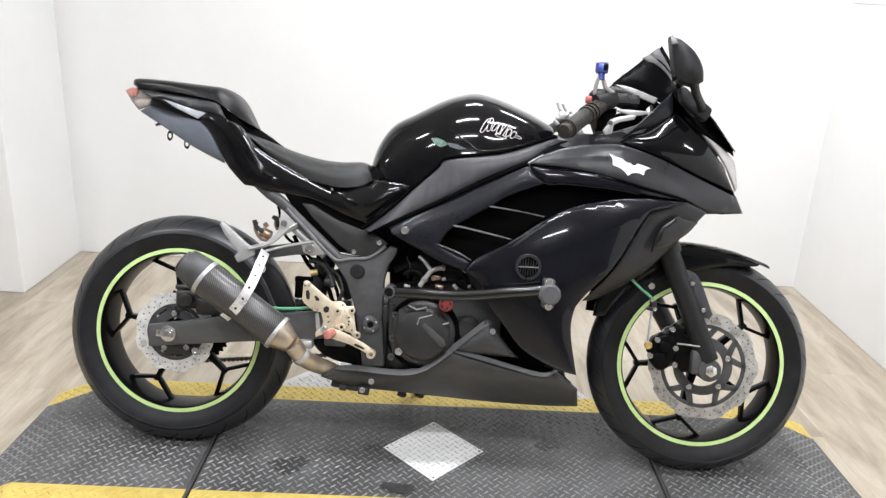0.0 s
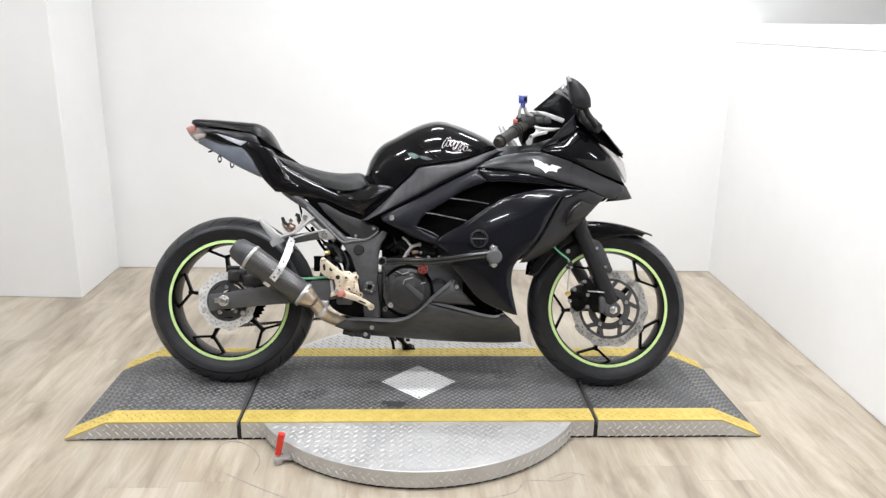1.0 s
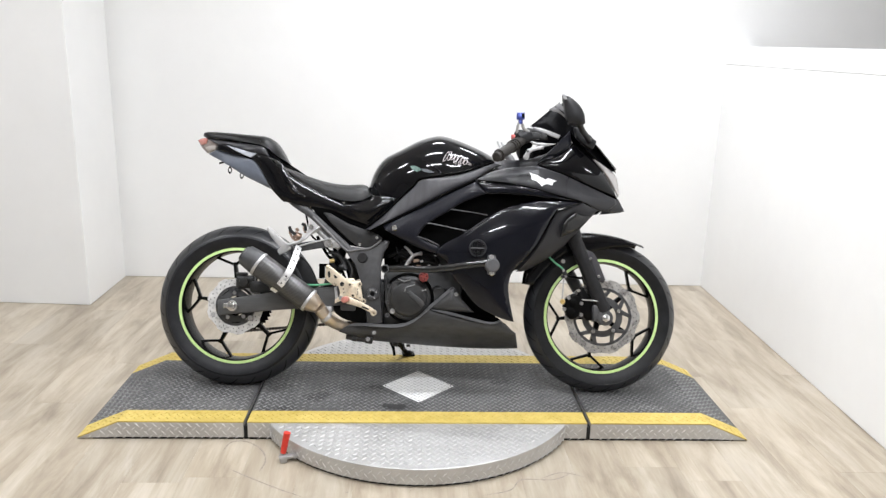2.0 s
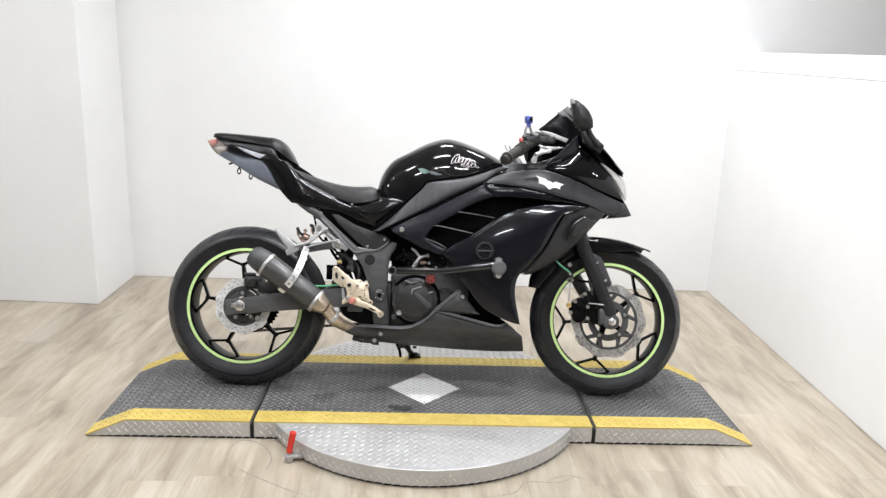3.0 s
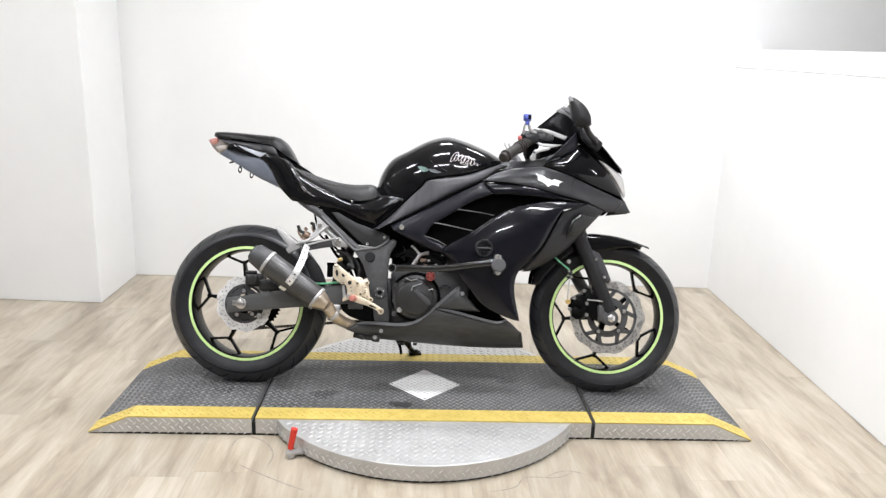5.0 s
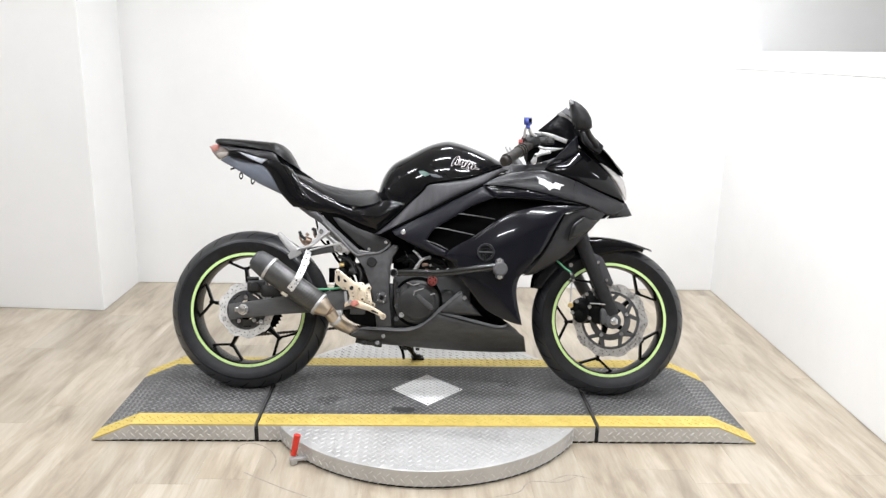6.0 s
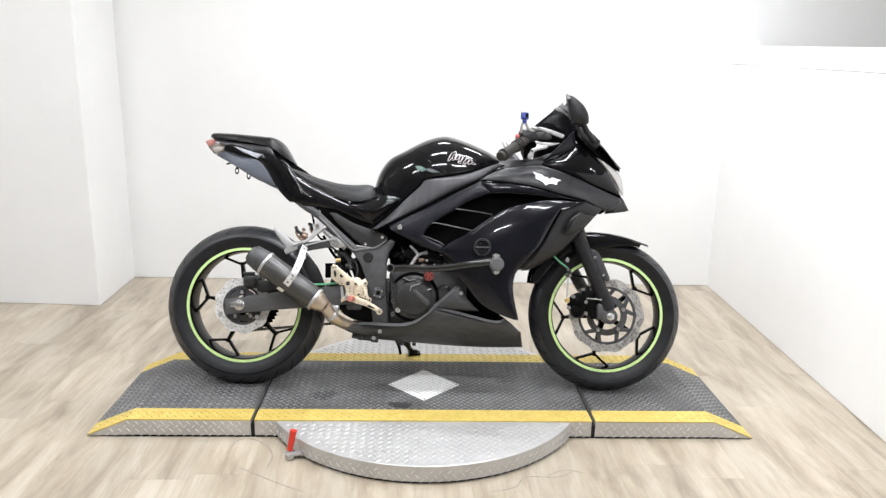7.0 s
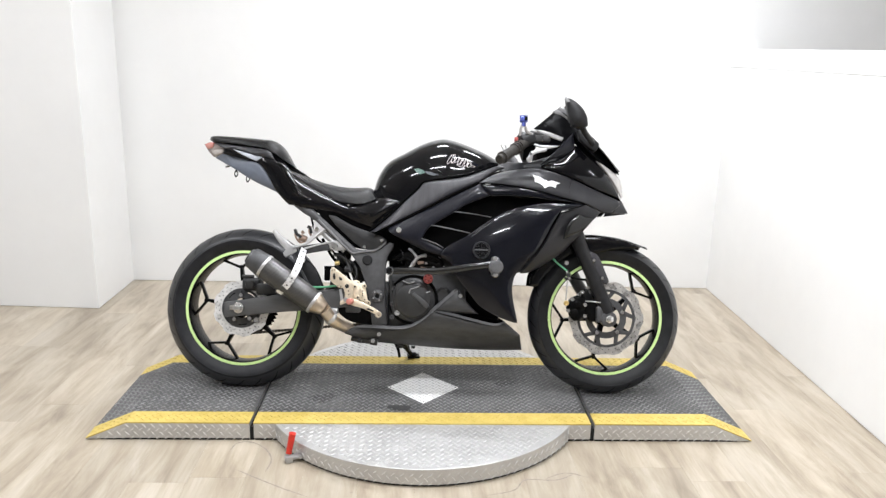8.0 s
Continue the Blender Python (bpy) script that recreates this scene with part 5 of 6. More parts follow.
# Dark sheet fills the engine cavity in place of its shade.
part("cavity_dark_fill", shell_bm([(-0.147, -0.07, 0.556), (-0.072, -0.07, 0.57), (-0.066, -0.07, 0.456), (-0.138, -0.07, 0.452)], bulge=0, edge=0.002), M_DEEP, eng)
part("coolant_hose", join(tube([(-0.124, -0.1, 0.509), (-0.065, -0.12, 0.529), (0.01, -0.12, 0.504), (0.085, -0.12, 0.464)], 0.010, 10), tube([(-0.121, -0.11, 0.466), (-0.033, -0.12, 0.487), (0.069, -0.12, 0.493)], 0.008, 10), box(-0.09, 0.06, -0.13, -0.1, 0.50, 0.53, 0.006)), M_RIM, eng)

for k in range(5):
    a = 2 * math.pi * k / 5
    q = (0.013, -0.1952, 0.439)
    part("cap_notch", cyl((q[0] + 0.011 * math.cos(a), q[1] + 0.004, q[2] + 0.011 * math.sin(a)), (q[0] + 0.011 * math.cos(a), q[1] - 0.0005, q[2] + 0.011 * math.sin(a)), 0.0028, 10), M_GAP, eng)

# crash bar
cb = part("crash_bar", tube([(-0.12, -0.215, 0.463), (-0.056, -0.225, 0.465), (0.027, -0.235, 0.465), (0.095, -0.245, 0.472), (0.169, -0.255, 0.484), (0.245, -0.262, 0.495)], 0.0128, 20), M_BLACKTUBE, bike, "gloss black tubular crash bar")
part("bar_end", revolve([(0.0112, -0.010), (0.0140, -0.010), (0.0152, -0.007), (0.0152, 0.06), (0.0112, 0.06)], 24, True, "y", (-0.128, -0.222, 0.463)), M_FRAME, cb)
part("bar_bore", revolve([(0.0, -0.002), (0.0112, -0.002)], 20, False, "y", (-0.128, -0.222, 0.463)), M_GAP, cb)
q = (0.2585, -0.262, 0.4855)
part("slider_puck", join(revolve([(0, -0.022), (0.020, -0.022), (0.026, -0.016), (0.026, 0.05)], 28, False, "y", q), box(q[0] - 0.016, q[0] + 0.012, q[1] - 0.012, q[1] + 0.03, q[2] - 0.034, q[2] + 0.036, 0.005)), M_PUCK, cb, "worn grey slider puck")
bolt((q[0] - 0.004, q[1] - 0.012, q[2] + 0.029), cb, 0.009, 0.006)
bolt((q[0] - 0.002, q[1] - 0.012, q[2] - 0.029), cb, 0.009, 0.006)

# side stand
stand = part("side_stand", join(tube([(-0.13, 0.12, 0.24), (-0.089, 0.255, 0.145), (-0.057, 0.303, 0.096)], (0.012, 0.0095), 14), cyl((-0.062, 0.292, 0.098), (-0.043, 0.312, 0.098), 0.0125, 16, 0.003)), M_SEMI, bike, "black steel side stand, folded out")
foot = part("stand_foot", box(-0.026, 0.026, -0.02, 0.02, -0.005, 0.004, 0.002), M_SEMI, stand)
foot.matrix_local = pose(-0.052, 0.315, 0.0935, 15.6, 0, 12)
part("stand_spring", tube([(-0.086, 0.17, 0.19), (-0.073, 0.25, 0.148), (-0.066, 0.262, 0.118)], 0.0032, 10), M_FRAME, stand)
part("shift_lever", join(tube([(-0.140, 0.15, 0.21), (-0.121, 0.205, 0.150), (-0.111, 0.205, 0.126), (-0.106, 0.205, 0.098)], (0.0075, 0.0055), 12), tube([(-0.118, 0.205, 0.146), (-0.100, 0.205, 0.150), (-0.085, 0.205, 0.135)], 0.004, 10)), M_SEMI, bike, "black shift lever on the far side")

# ---------------------------------------------------------------- bodywork: tank, seats, tail
TK = [[(-0.213, -0.02, 0.773), (-0.192, -0.1, 0.747)], [(-0.192, -0.02, 0.838), (-0.149, -0.12, 0.74)], [(-0.154, -0.02, 0.892), (-0.082, -0.14, 0.734)], [(-0.093, -0.02, 0.927), (-0.041, -0.15, 0.773)], [(-0.018, -0.02, 0.967), (0, -0.15, 0.802)], [(0.045, -0.02, 0.986), (0.078, -0.15, 0.815)], [(0.09, -0.02, 0.984), (0.128, -0.145, 0.825)], [(0.157, -0.02, 0.963), (0.184, -0.135, 0.844)], [(0.224, -0.02, 0.935), (0.236, -0.11, 0.863)], [(0.267, -0.02, 0.912), (0.275, -0.08, 0.881)]]
tank = loft([(a[0], a[2], b[0], b[2] - 0.004, w, s) for (a, b), w, s in zip(TK, (0.075, 0.105, 0.125, 0.142, 0.150, 0.150, 0.142, 0.125, 0.095, 0.05), (2.1, 2.15, 2.2, 2.25, 2.25, 2.25, 2.2, 2.2, 2.1, 2.0))], M_GLOSS, "fuel_tank", bike, "gloss black fuel tank with a script badge", n=28)
SE = [[(-0.551, -0.02, 0.852), (-0.529, -0.08, 0.834)], [(-0.5, -0.02, 0.834), (-0.473, -0.09, 0.792)], [(-0.422, -0.02, 0.807), (-0.402, -0.1, 0.754)], [(-0.352, -0.02, 0.79), (-0.34, -0.11, 0.726)], [(-0.29, -0.02, 0.784), (-0.271, -0.125, 0.714)], [(-0.237, -0.02, 0.787), (-0.221, -0.12, 0.723)], [(-0.215, -0.02, 0.782), (-0.195, -0.1, 0.738)]]
loft([(a[0], a[2], b[0], b[2], w, 3.0) for (a, b), w in zip(SE, (0.075, 0.085, 0.10, 0.118, 0.128, 0.12, 0.10))], M_SEAT, "rider_seat", bike, "black vinyl rider seat")
PS = [[(-0.861, -0.02, 0.964), (-0.839, -0.07, 0.949)], [(-0.843, -0.02, 0.977), (-0.815, -0.085, 0.945)], [(-0.766, -0.02, 0.975), (-0.734, -0.1, 0.939)], [(-0.69, -0.02, 0.97), (-0.659, -0.105, 0.928)], [(-0.643, -0.02, 0.967), (-0.614, -0.105, 0.921)]]
loft([(a[0], a[2], b[0], b[2], w, 2.8) for (a, b), w in zip(PS, (0.05, 0.08, 0.095, 0.10, 0.10))], M_PILLION, "passenger_seat", bike, "black vinyl passenger seat pad")
PH = [[(-0.653, -0.02, 0.965), (-0.622, -0.09, 0.923)], [(-0.616, -0.02, 0.965), (-0.589, -0.1, 0.906)], [(-0.581, -0.02, 0.95), (-0.563, -0.1, 0.885)], [(-0.556, -0.02, 0.918), (-0.541, -0.095, 0.873)], [(-0.539, -0.02, 0.886), (-0.525, -0.08, 0.865)]]
loft([(a[0], a[2], b[0], b[2], w, 3.0) for (a, b), w in zip(PH, (0.098, 0.098, 0.082, 0.055, 0.025))], M_PILLION, "seat_hump", bike, "black rounded front of the passenger seat")
panel("tail_upper", [(-0.834, -0.075, 0.946), (-0.734, -0.1, 0.93), (-0.626, -0.112, 0.917), (-0.6, -0.112, 0.907), (-0.583, -0.115, 0.875), (-0.621, -0.115, 0.886), (-0.668, -0.115, 0.894), (-0.748, -0.1, 0.918), (-0.781, -0.1, 0.919)], M_SATIN, bike, "satin graphite tail panel", bulge=0.004, wide=0.02)
panel("tail_light", [(-0.882, -0.03, 0.945), (-0.849, -0.055, 0.95), (-0.801, -0.075, 0.94), (-0.785, -0.075, 0.922), (-0.796, -0.075, 0.901), (-0.837, -0.05, 0.892), (-0.862, -0.035, 0.915)], M_TAILBODY, bike, "smoky clear tail lamp with a red tip", bulge=0.006, wide=0.02)
panel("tail_light_tip", [(-0.879, -0.04, 0.943), (-0.847, -0.062, 0.949), (-0.829, -0.072, 0.944), (-0.836, -0.068, 0.926), (-0.862, -0.046, 0.922)], M_TAILRED, bike, "faded red tail lamp tip", bulge=0.004, wide=0.02)
panel("tail_light_lens", [(-0.846, -0.058, 0.915), (-0.82, -0.07, 0.92), (-0.787, -0.084, 0.918), (-0.795, -0.083, 0.901), (-0.828, -0.066, 0.893)], M_TAILCLR, bike, bulge=0.004, wide=0.02)
# Pale patch paints the grey reflection on the gloss tail.
panel("tail_flash", [(-0.747, -0.112, 0.916), (-0.684, -0.112, 0.899), (-0.631, -0.112, 0.887), (-0.654, -0.112, 0.87), (-0.672, -0.112, 0.878), (-0.714, -0.112, 0.896)], M_FLASH, bike, "tail flash in pale grey, standing for a reflection", bulge=0.002, edge=0.002)
panel("tail_side_dark", [(-0.782, -0.098, 0.919), (-0.746, -0.106, 0.914), (-0.674, -0.106, 0.876), (-0.656, -0.106, 0.867), (-0.73, -0.106, 0.886), (-0.788, -0.095, 0.9)], M_GLOSS, bike, bulge=0.002, edge=0.003)
panel("tail_under", [(-0.829, -0.06, 0.888), (-0.792, -0.085, 0.901), (-0.738, -0.085, 0.889), (-0.656, -0.105, 0.867), (-0.622, -0.105, 0.836), (-0.584, -0.105, 0.771), (-0.587, -0.09, 0.76), (-0.673, -0.09, 0.8), (-0.75, -0.09, 0.846)], M_TAILGREY, bike, "satin blue-grey tail undertray side", bulge=0.004)
part("tail_core", tube([(-0.80, 0, 0.915), (-0.68, 0, 0.885), (-0.55, 0, 0.83), (-0.42, 0, 0.745), (-0.25, 0, 0.70)], (0.028, 0.05), 12, 4, flat=1.6), M_DEEP, bike)
for q in ((-0.744, -0.06, 0.827), (-0.698, -0.06, 0.808)):
    hook = revolve([(0.0072 + 0.0024 * math.cos(t), 0.0026 * math.sin(t)) for t in [k * math.pi / 3 for k in range(6)]], 24, True, "y")
    bmesh.ops.scale(hook, vec=(0.85, 1, 1.45), verts=hook.verts[:])
    bmesh.ops.translate(hook, vec=q, verts=hook.verts[:])
    part("strap_loop", hook, M_BLACKTUBE, bike)
    part("strap_loop_stem", cyl((q[0], q[1], q[2] + 0.008), (q[0] + 0.002, q[1], q[2] + 0.024), 0.004, 10), M_BLACKTUBE, bike)
part("plate_stub", tube([(-0.791, -0.04, 0.855), (-0.777, -0.04, 0.859), (-0.764, -0.04, 0.862)], 0.0035, 8), M_BLACKTUBE, bike)
panel("tail_side", [(-0.652, -0.108, 0.867), (-0.635, -0.113, 0.884), (-0.619, -0.113, 0.888), (-0.577, -0.115, 0.873), (-0.526, -0.115, 0.838), (-0.502, -0.11, 0.808), (-0.43, -0.11, 0.767), (-0.361, -0.115, 0.734), (-0.302, -0.115, 0.712), (-0.28, -0.115, 0.711), (-0.206, -0.12, 0.722), (-0.187, -0.12, 0.738), (-0.148, -0.125, 0.737), (-0.09, -0.125, 0.73), (-0.11, -0.125, 0.701), (-0.145, -0.125, 0.664), (-0.193, -0.125, 0.618), (-0.216, -0.125, 0.628), (-0.275, -0.125, 0.648), (-0.342, -0.125, 0.678), (-0.395, -0.118, 0.685), (-0.469, -0.118, 0.696), (-0.491, -0.118, 0.703), (-0.527, -0.112, 0.707), (-0.553, -0.112, 0.732), (-0.582, -0.108, 0.766), (-0.62, -0.108, 0.836)], M_GLOSS, bike, "gloss black tail and side cover", bulge=0.012, wide=0.04)
panel("tail_filler", [(-0.633, -0.085, 0.923), (-0.598, -0.085, 0.91), (-0.575, -0.085, 0.89), (-0.529, -0.085, 0.852), (-0.543, -0.085, 0.833), (-0.589, -0.085, 0.864), (-0.619, -0.085, 0.887)], M_DEEP, bike, bulge=0, edge=0.002)
# Added dome over the smooth side panel, shaped to catch lamp highlights.
panel("side_cover_bulge", [(-0.293, -0.118, 0.705), (-0.221, -0.12, 0.718), (-0.148, -0.124, 0.731), (-0.099, -0.124, 0.725), (-0.12, -0.124, 0.695), (-0.15, -0.124, 0.661), (-0.192, -0.121, 0.624), (-0.234, -0.121, 0.636), (-0.277, -0.118, 0.66)], M_GLOSS, bike, "gloss black bulge added on the side cover for lamp highlights", bulge=0.027, wide=0.06, edge=0.002)
panel("tail_crease", [(-0.579, -0.117, 0.872), (-0.549, -0.117, 0.862), (-0.525, -0.117, 0.838), (-0.501, -0.122, 0.795), (-0.47, -0.122, 0.753), (-0.425, -0.122, 0.727), (-0.395, -0.122, 0.711), (-0.424, -0.122, 0.71), (-0.484, -0.122, 0.73), (-0.514, -0.122, 0.763), (-0.546, -0.122, 0.822)], M_GLOSS, bike, bulge=0.008, wide=0.02)
bolt((-0.295, -0.128, 0.708), bike, 0.004, 0.003)

# ---------------------------------------------------------------- bodywork: fairing
panel("knee_panel", [(-0.215, -0.145, 0.607), (-0.191, -0.145, 0.622), (-0.142, -0.15, 0.666), (-0.081, -0.155, 0.728), (-0.034, -0.155, 0.776), (-0.009, -0.16, 0.8), (0.078, -0.16, 0.813), (0.148, -0.16, 0.827), (0.231, -0.16, 0.855), (0.266, -0.155, 0.869), (0.295, -0.155, 0.862), (0.246, -0.16, 0.837), (0.198, -0.172, 0.805), (0.095, -0.172, 0.756), (0.013, -0.175, 0.711), (-0.042, -0.175, 0.682), (-0.125, -0.175, 0.64), (-0.187, -0.175, 0.607)], M_KNEE, bike, "scuffed satin graphite side panel", bulge=0.006, wide=0.03)
panel("fairing_mid", [(-0.142, -0.165, 0.622), (-0.041, -0.18, 0.675), (0.013, -0.18, 0.703), (0.095, -0.19, 0.746), (0.196, -0.2, 0.795), (0.218, -0.2, 0.774), (0.239, -0.205, 0.75), (0.152, -0.205, 0.715), (0.098, -0.205, 0.68), (0.018, -0.2, 0.629), (-0.013, -0.2, 0.585), (0.067, -0.205, 0.548), (0.065, -0.205, 0.531), (0.054, -0.2, 0.525), (0.023, -0.2, 0.533), (-0.035, -0.185, 0.555), (-0.1, -0.185, 0.588), (-0.133, -0.185, 0.606)], M_MIDPANEL, bike, "dark midnight side fairing panel", bulge=0.006, wide=0.03)
# Near-black sheet behind the louvres paints the shaded vent.
panel("vent_recess", [(-0.023, -0.165, 0.583), (0.017, -0.165, 0.637), (0.113, -0.165, 0.699), (0.243, -0.17, 0.756), (0.434, -0.17, 0.738), (0.38, -0.17, 0.714), (0.248, -0.18, 0.664), (0.16, -0.18, 0.6), (0.079, -0.18, 0.542)], M_DEEP, bike, "near-black sheet for the shade inside the vent", bulge=0.0, edge=0.003)
panel("louvre", [(0.098, -0.2, 0.691), (0.128, -0.206, 0.687), (0.188, -0.212, 0.679), (0.242, -0.214, 0.67), (0.241, -0.214, 0.667), (0.185, -0.214, 0.676), (0.125, -0.214, 0.683), (0.109, -0.214, 0.684)], M_CHAMFER, bike, "thin vent louvre, paler for the highlight on its edge", bulge=0.002, edge=0.003)
panel("louvre", [(0.014, -0.2, 0.637), (0.045, -0.206, 0.634), (0.108, -0.212, 0.622), (0.166, -0.214, 0.61), (0.164, -0.214, 0.607), (0.106, -0.214, 0.618), (0.043, -0.214, 0.63), (0.026, -0.214, 0.631)], M_CHAMFER, bike, "thin vent louvre, paler for the highlight on its edge", bulge=0.002, edge=0.003)
panel("louvre", [(-0.019, -0.2, 0.588), (0.007, -0.206, 0.581), (0.042, -0.208, 0.568), (0.069, -0.208, 0.553), (0.067, -0.208, 0.55), (0.038, -0.208, 0.565), (-0.009, -0.208, 0.583)], M_CHAMFER, bike, "thin vent louvre, paler for the highlight on its edge", bulge=0.002, edge=0.003)
upper = panel("fairing_upper", [(0.195, -0.2, 0.797), (0.237, -0.19, 0.823), (0.299, -0.18, 0.846), (0.397, -0.175, 0.858), (0.439, -0.175, 0.854), (0.527, -0.165, 0.829), (0.624, -0.135, 0.792), (0.742, -0.085, 0.75), (0.746, -0.085, 0.733), (0.707, -0.1, 0.701), (0.662, -0.125, 0.704), (0.601, -0.168, 0.729), (0.497, -0.196, 0.751), (0.439, -0.204, 0.765), (0.368, -0.208, 0.78), (0.285, -0.206, 0.791), (0.205, -0.201, 0.795)], M_SATIN, bike, "satin graphite upper side fairing with a white winged decal", bulge=0.007, wide=0.05)
panel("vent_brow", [(0.201, -0.199, 0.792), (0.285, -0.204, 0.788), (0.369, -0.206, 0.778), (0.439, -0.202, 0.763), (0.498, -0.194, 0.748), (0.6, -0.167, 0.728), (0.499, -0.193, 0.736), (0.398, -0.205, 0.748), (0.287, -0.206, 0.753), (0.241, -0.204, 0.75), (0.217, -0.202, 0.774)], M_BLUEBLACK, bike, "gloss midnight brow over the side vents", bulge=0.0015, wide=0.012, edge=0.0018)
part("brow_seam", tube([(0.202, -0.203, 0.795), (0.285, -0.208, 0.79), (0.368, -0.2105, 0.779), (0.438, -0.206, 0.764), (0.497, -0.198, 0.749), (0.594, -0.172, 0.729)], 0.0022, 8, 5), M_DEEP, bike)
part("vent_lip", tube([(0.203, -0.203, 0.787), (0.24, -0.208, 0.75), (0.287, -0.209, 0.751), (0.398, -0.209, 0.746), (0.469, -0.202, 0.737)], 0.0020, 10, 5), M_GLOSS, bike, "gloss black rolled vent edge")
panel("fairing_side", [(0.067, -0.215, 0.543), (0.091, -0.215, 0.564), (0.164, -0.225, 0.605), (0.243, -0.225, 0.662), (0.302, -0.225, 0.693), (0.37, -0.22, 0.713), (0.454, -0.21, 0.727), (0.593, -0.188, 0.724), (0.496, -0.214, 0.695), (0.468, -0.219, 0.65), (0.415, -0.221, 0.553), (0.346, -0.217, 0.474), (0.327, -0.212, 0.433), (0.327, -0.206, 0.376), (0.348, -0.196, 0.279), (0.319, -0.196, 0.285), (0.261, -0.2, 0.307), (0.202, -0.205, 0.343), (0.149, -0.213, 0.408), (0.114, -0.216, 0.449), (0.095, -0.215, 0.496), (0.054, -0.212, 0.523)], M_BLUEBLACK, bike, "dark midnight lower side fairing", bulge=0.011, wide=0.10)
panel("vent_border", [(0.057, -0.2115, 0.527), (0.091, -0.214, 0.559), (0.164, -0.224, 0.605), (0.236, -0.224, 0.657), (0.3, -0.2235, 0.69), (0.305, -0.2275, 0.683), (0.245, -0.2285, 0.647), (0.179, -0.2285, 0.596), (0.116, -0.221, 0.552), (0.069, -0.216, 0.517)], M_SATIN, bike, "satin grey rolled edge of the lower fairing", bulge=0.001, edge=0.003, wide=0.01)
panel("fairing_front_edge", [(0.503, -0.188, 0.694), (0.598, -0.17, 0.725), (0.664, -0.128, 0.703), (0.642, -0.13, 0.679), (0.58, -0.135, 0.611), (0.505, -0.14, 0.537), (0.4, -0.15, 0.472), (0.354, -0.172, 0.463), (0.423, -0.184, 0.545), (0.478, -0.188, 0.647)], M_SATIN, bike, "satin graphite fairing front edge", bulge=0.006, wide=0.03)
panel("turn_signal", [(0.513, -0.186, 0.595), (0.52, -0.192, 0.631), (0.535, -0.193, 0.661), (0.571, -0.186, 0.69), (0.633, -0.16, 0.676), (0.604, -0.166, 0.645), (0.553, -0.178, 0.611)], M_SMOKE, bike, "smoked flush turn signal lens", bulge=0.006, edge=0.003, wide=0.015)
panel("nose_beak", [(0.748, -0.06, 0.751), (0.762, -0.045, 0.755), (0.791, -0.03, 0.707), (0.714, -0.08, 0.7), (0.727, -0.08, 0.72)], M_SATIN, bike, bulge=0.003)
panel("cowl_upper", [(0.427, -0.15, 0.867), (0.459, -0.14, 0.89), (0.503, -0.13, 0.906), (0.554, -0.115, 0.947), (0.576, -0.115, 0.947), (0.645, -0.1, 0.902), (0.702, -0.085, 0.836), (0.754, -0.06, 0.757), (0.645, -0.115, 0.79), (0.536, -0.145, 0.831), (0.451, -0.155, 0.857)], M_GLOSS, bike, "gloss black upper cowl", bulge=0.012, wide=0.05)
panel("headlight", [(0.647, -0.098, 0.903), (0.679, -0.085, 0.89), (0.742, -0.055, 0.851), (0.759, -0.045, 0.819), (0.767, -0.04, 0.773), (0.757, -0.055, 0.762), (0.736, -0.068, 0.797), (0.703, -0.085, 0.844)], M_LENS, bike, "clear headlight lens edge", bulge=0.006, wide=0.015)
panel("cowl_shoulder", [(0.427, -0.15, 0.87), (0.441, -0.155, 0.887), (0.495, -0.15, 0.94), (0.516, -0.145, 0.963), (0.55, -0.14, 1), (0.562, -0.122, 0.954), (0.546, -0.122, 0.932), (0.502, -0.132, 0.906), (0.461, -0.132, 0.889)], M_MIDPANEL, bike, "dark satin cowl shoulder", bulge=0.006, wide=0.03)
panel("windscreen", [(0.401, -0.13, 1.015), (0.451, -0.125, 1.058), (0.513, -0.115, 1.113), (0.538, -0.115, 1.075), (0.572, -0.11, 1.013), (0.656, -0.085, 0.957), (0.746, -0.045, 0.873), (0.749, -0.045, 0.855), (0.651, -0.09, 0.912), (0.582, -0.112, 0.964), (0.561, -0.112, 1.004), (0.53, -0.13, 0.97), (0.483, -0.13, 0.988)], M_SCREEN, bike, "dark smoked windscreen", bulge=0.001, wide=0.03, corner=9, edge=0.0012)
panel("screen_tip", [(0.493, -0.121, 1.093), (0.512, -0.119, 1.112), (0.536, -0.119, 1.078), (0.559, -0.115, 1.043), (0.533, -0.115, 1.065)], M_SCREENCLR, bike, "translucent grey screen tip", bulge=0.001, edge=0.0015)
panel("screen_band", [(0.471, -0.127, 1.082), (0.49, -0.127, 1.093), (0.523, -0.127, 1.068), (0.566, -0.115, 1.032), (0.564, -0.115, 1.021), (0.517, -0.115, 1.061)], M_SCREENBAND, bike, "pale grey screen edge band", bulge=0.001, edge=0.0015)
panel("screen_lip", [(0.406, -0.134, 1.011), (0.445, -0.134, 1.007), (0.516, -0.134, 0.983), (0.509, -0.134, 0.968), (0.453, -0.134, 0.989)], M_ALU, bike, bulge=0.001, edge=0.002, both=False)
bm = bmesh.new()
rows = []
for q in curve_pts([(0.54, 0, 1.132), (0.569, 0, 1.088), (0.6, 0, 1.035), (0.672, 0, 0.967), (0.758, 0, 0.874)], 4):
    h = 0.115 if q.z > 0.95 else 0.115 * (0.4 + 0.6 * max(0, (q.z - 0.80) / 0.15))
    rows.append([bm.verts.new((q.x - 0.02 * (k / 4 - 1) ** 2, h * (k / 4 - 1), q.z - 0.012 * (k / 4 - 1) ** 2)) for k in range(9)])
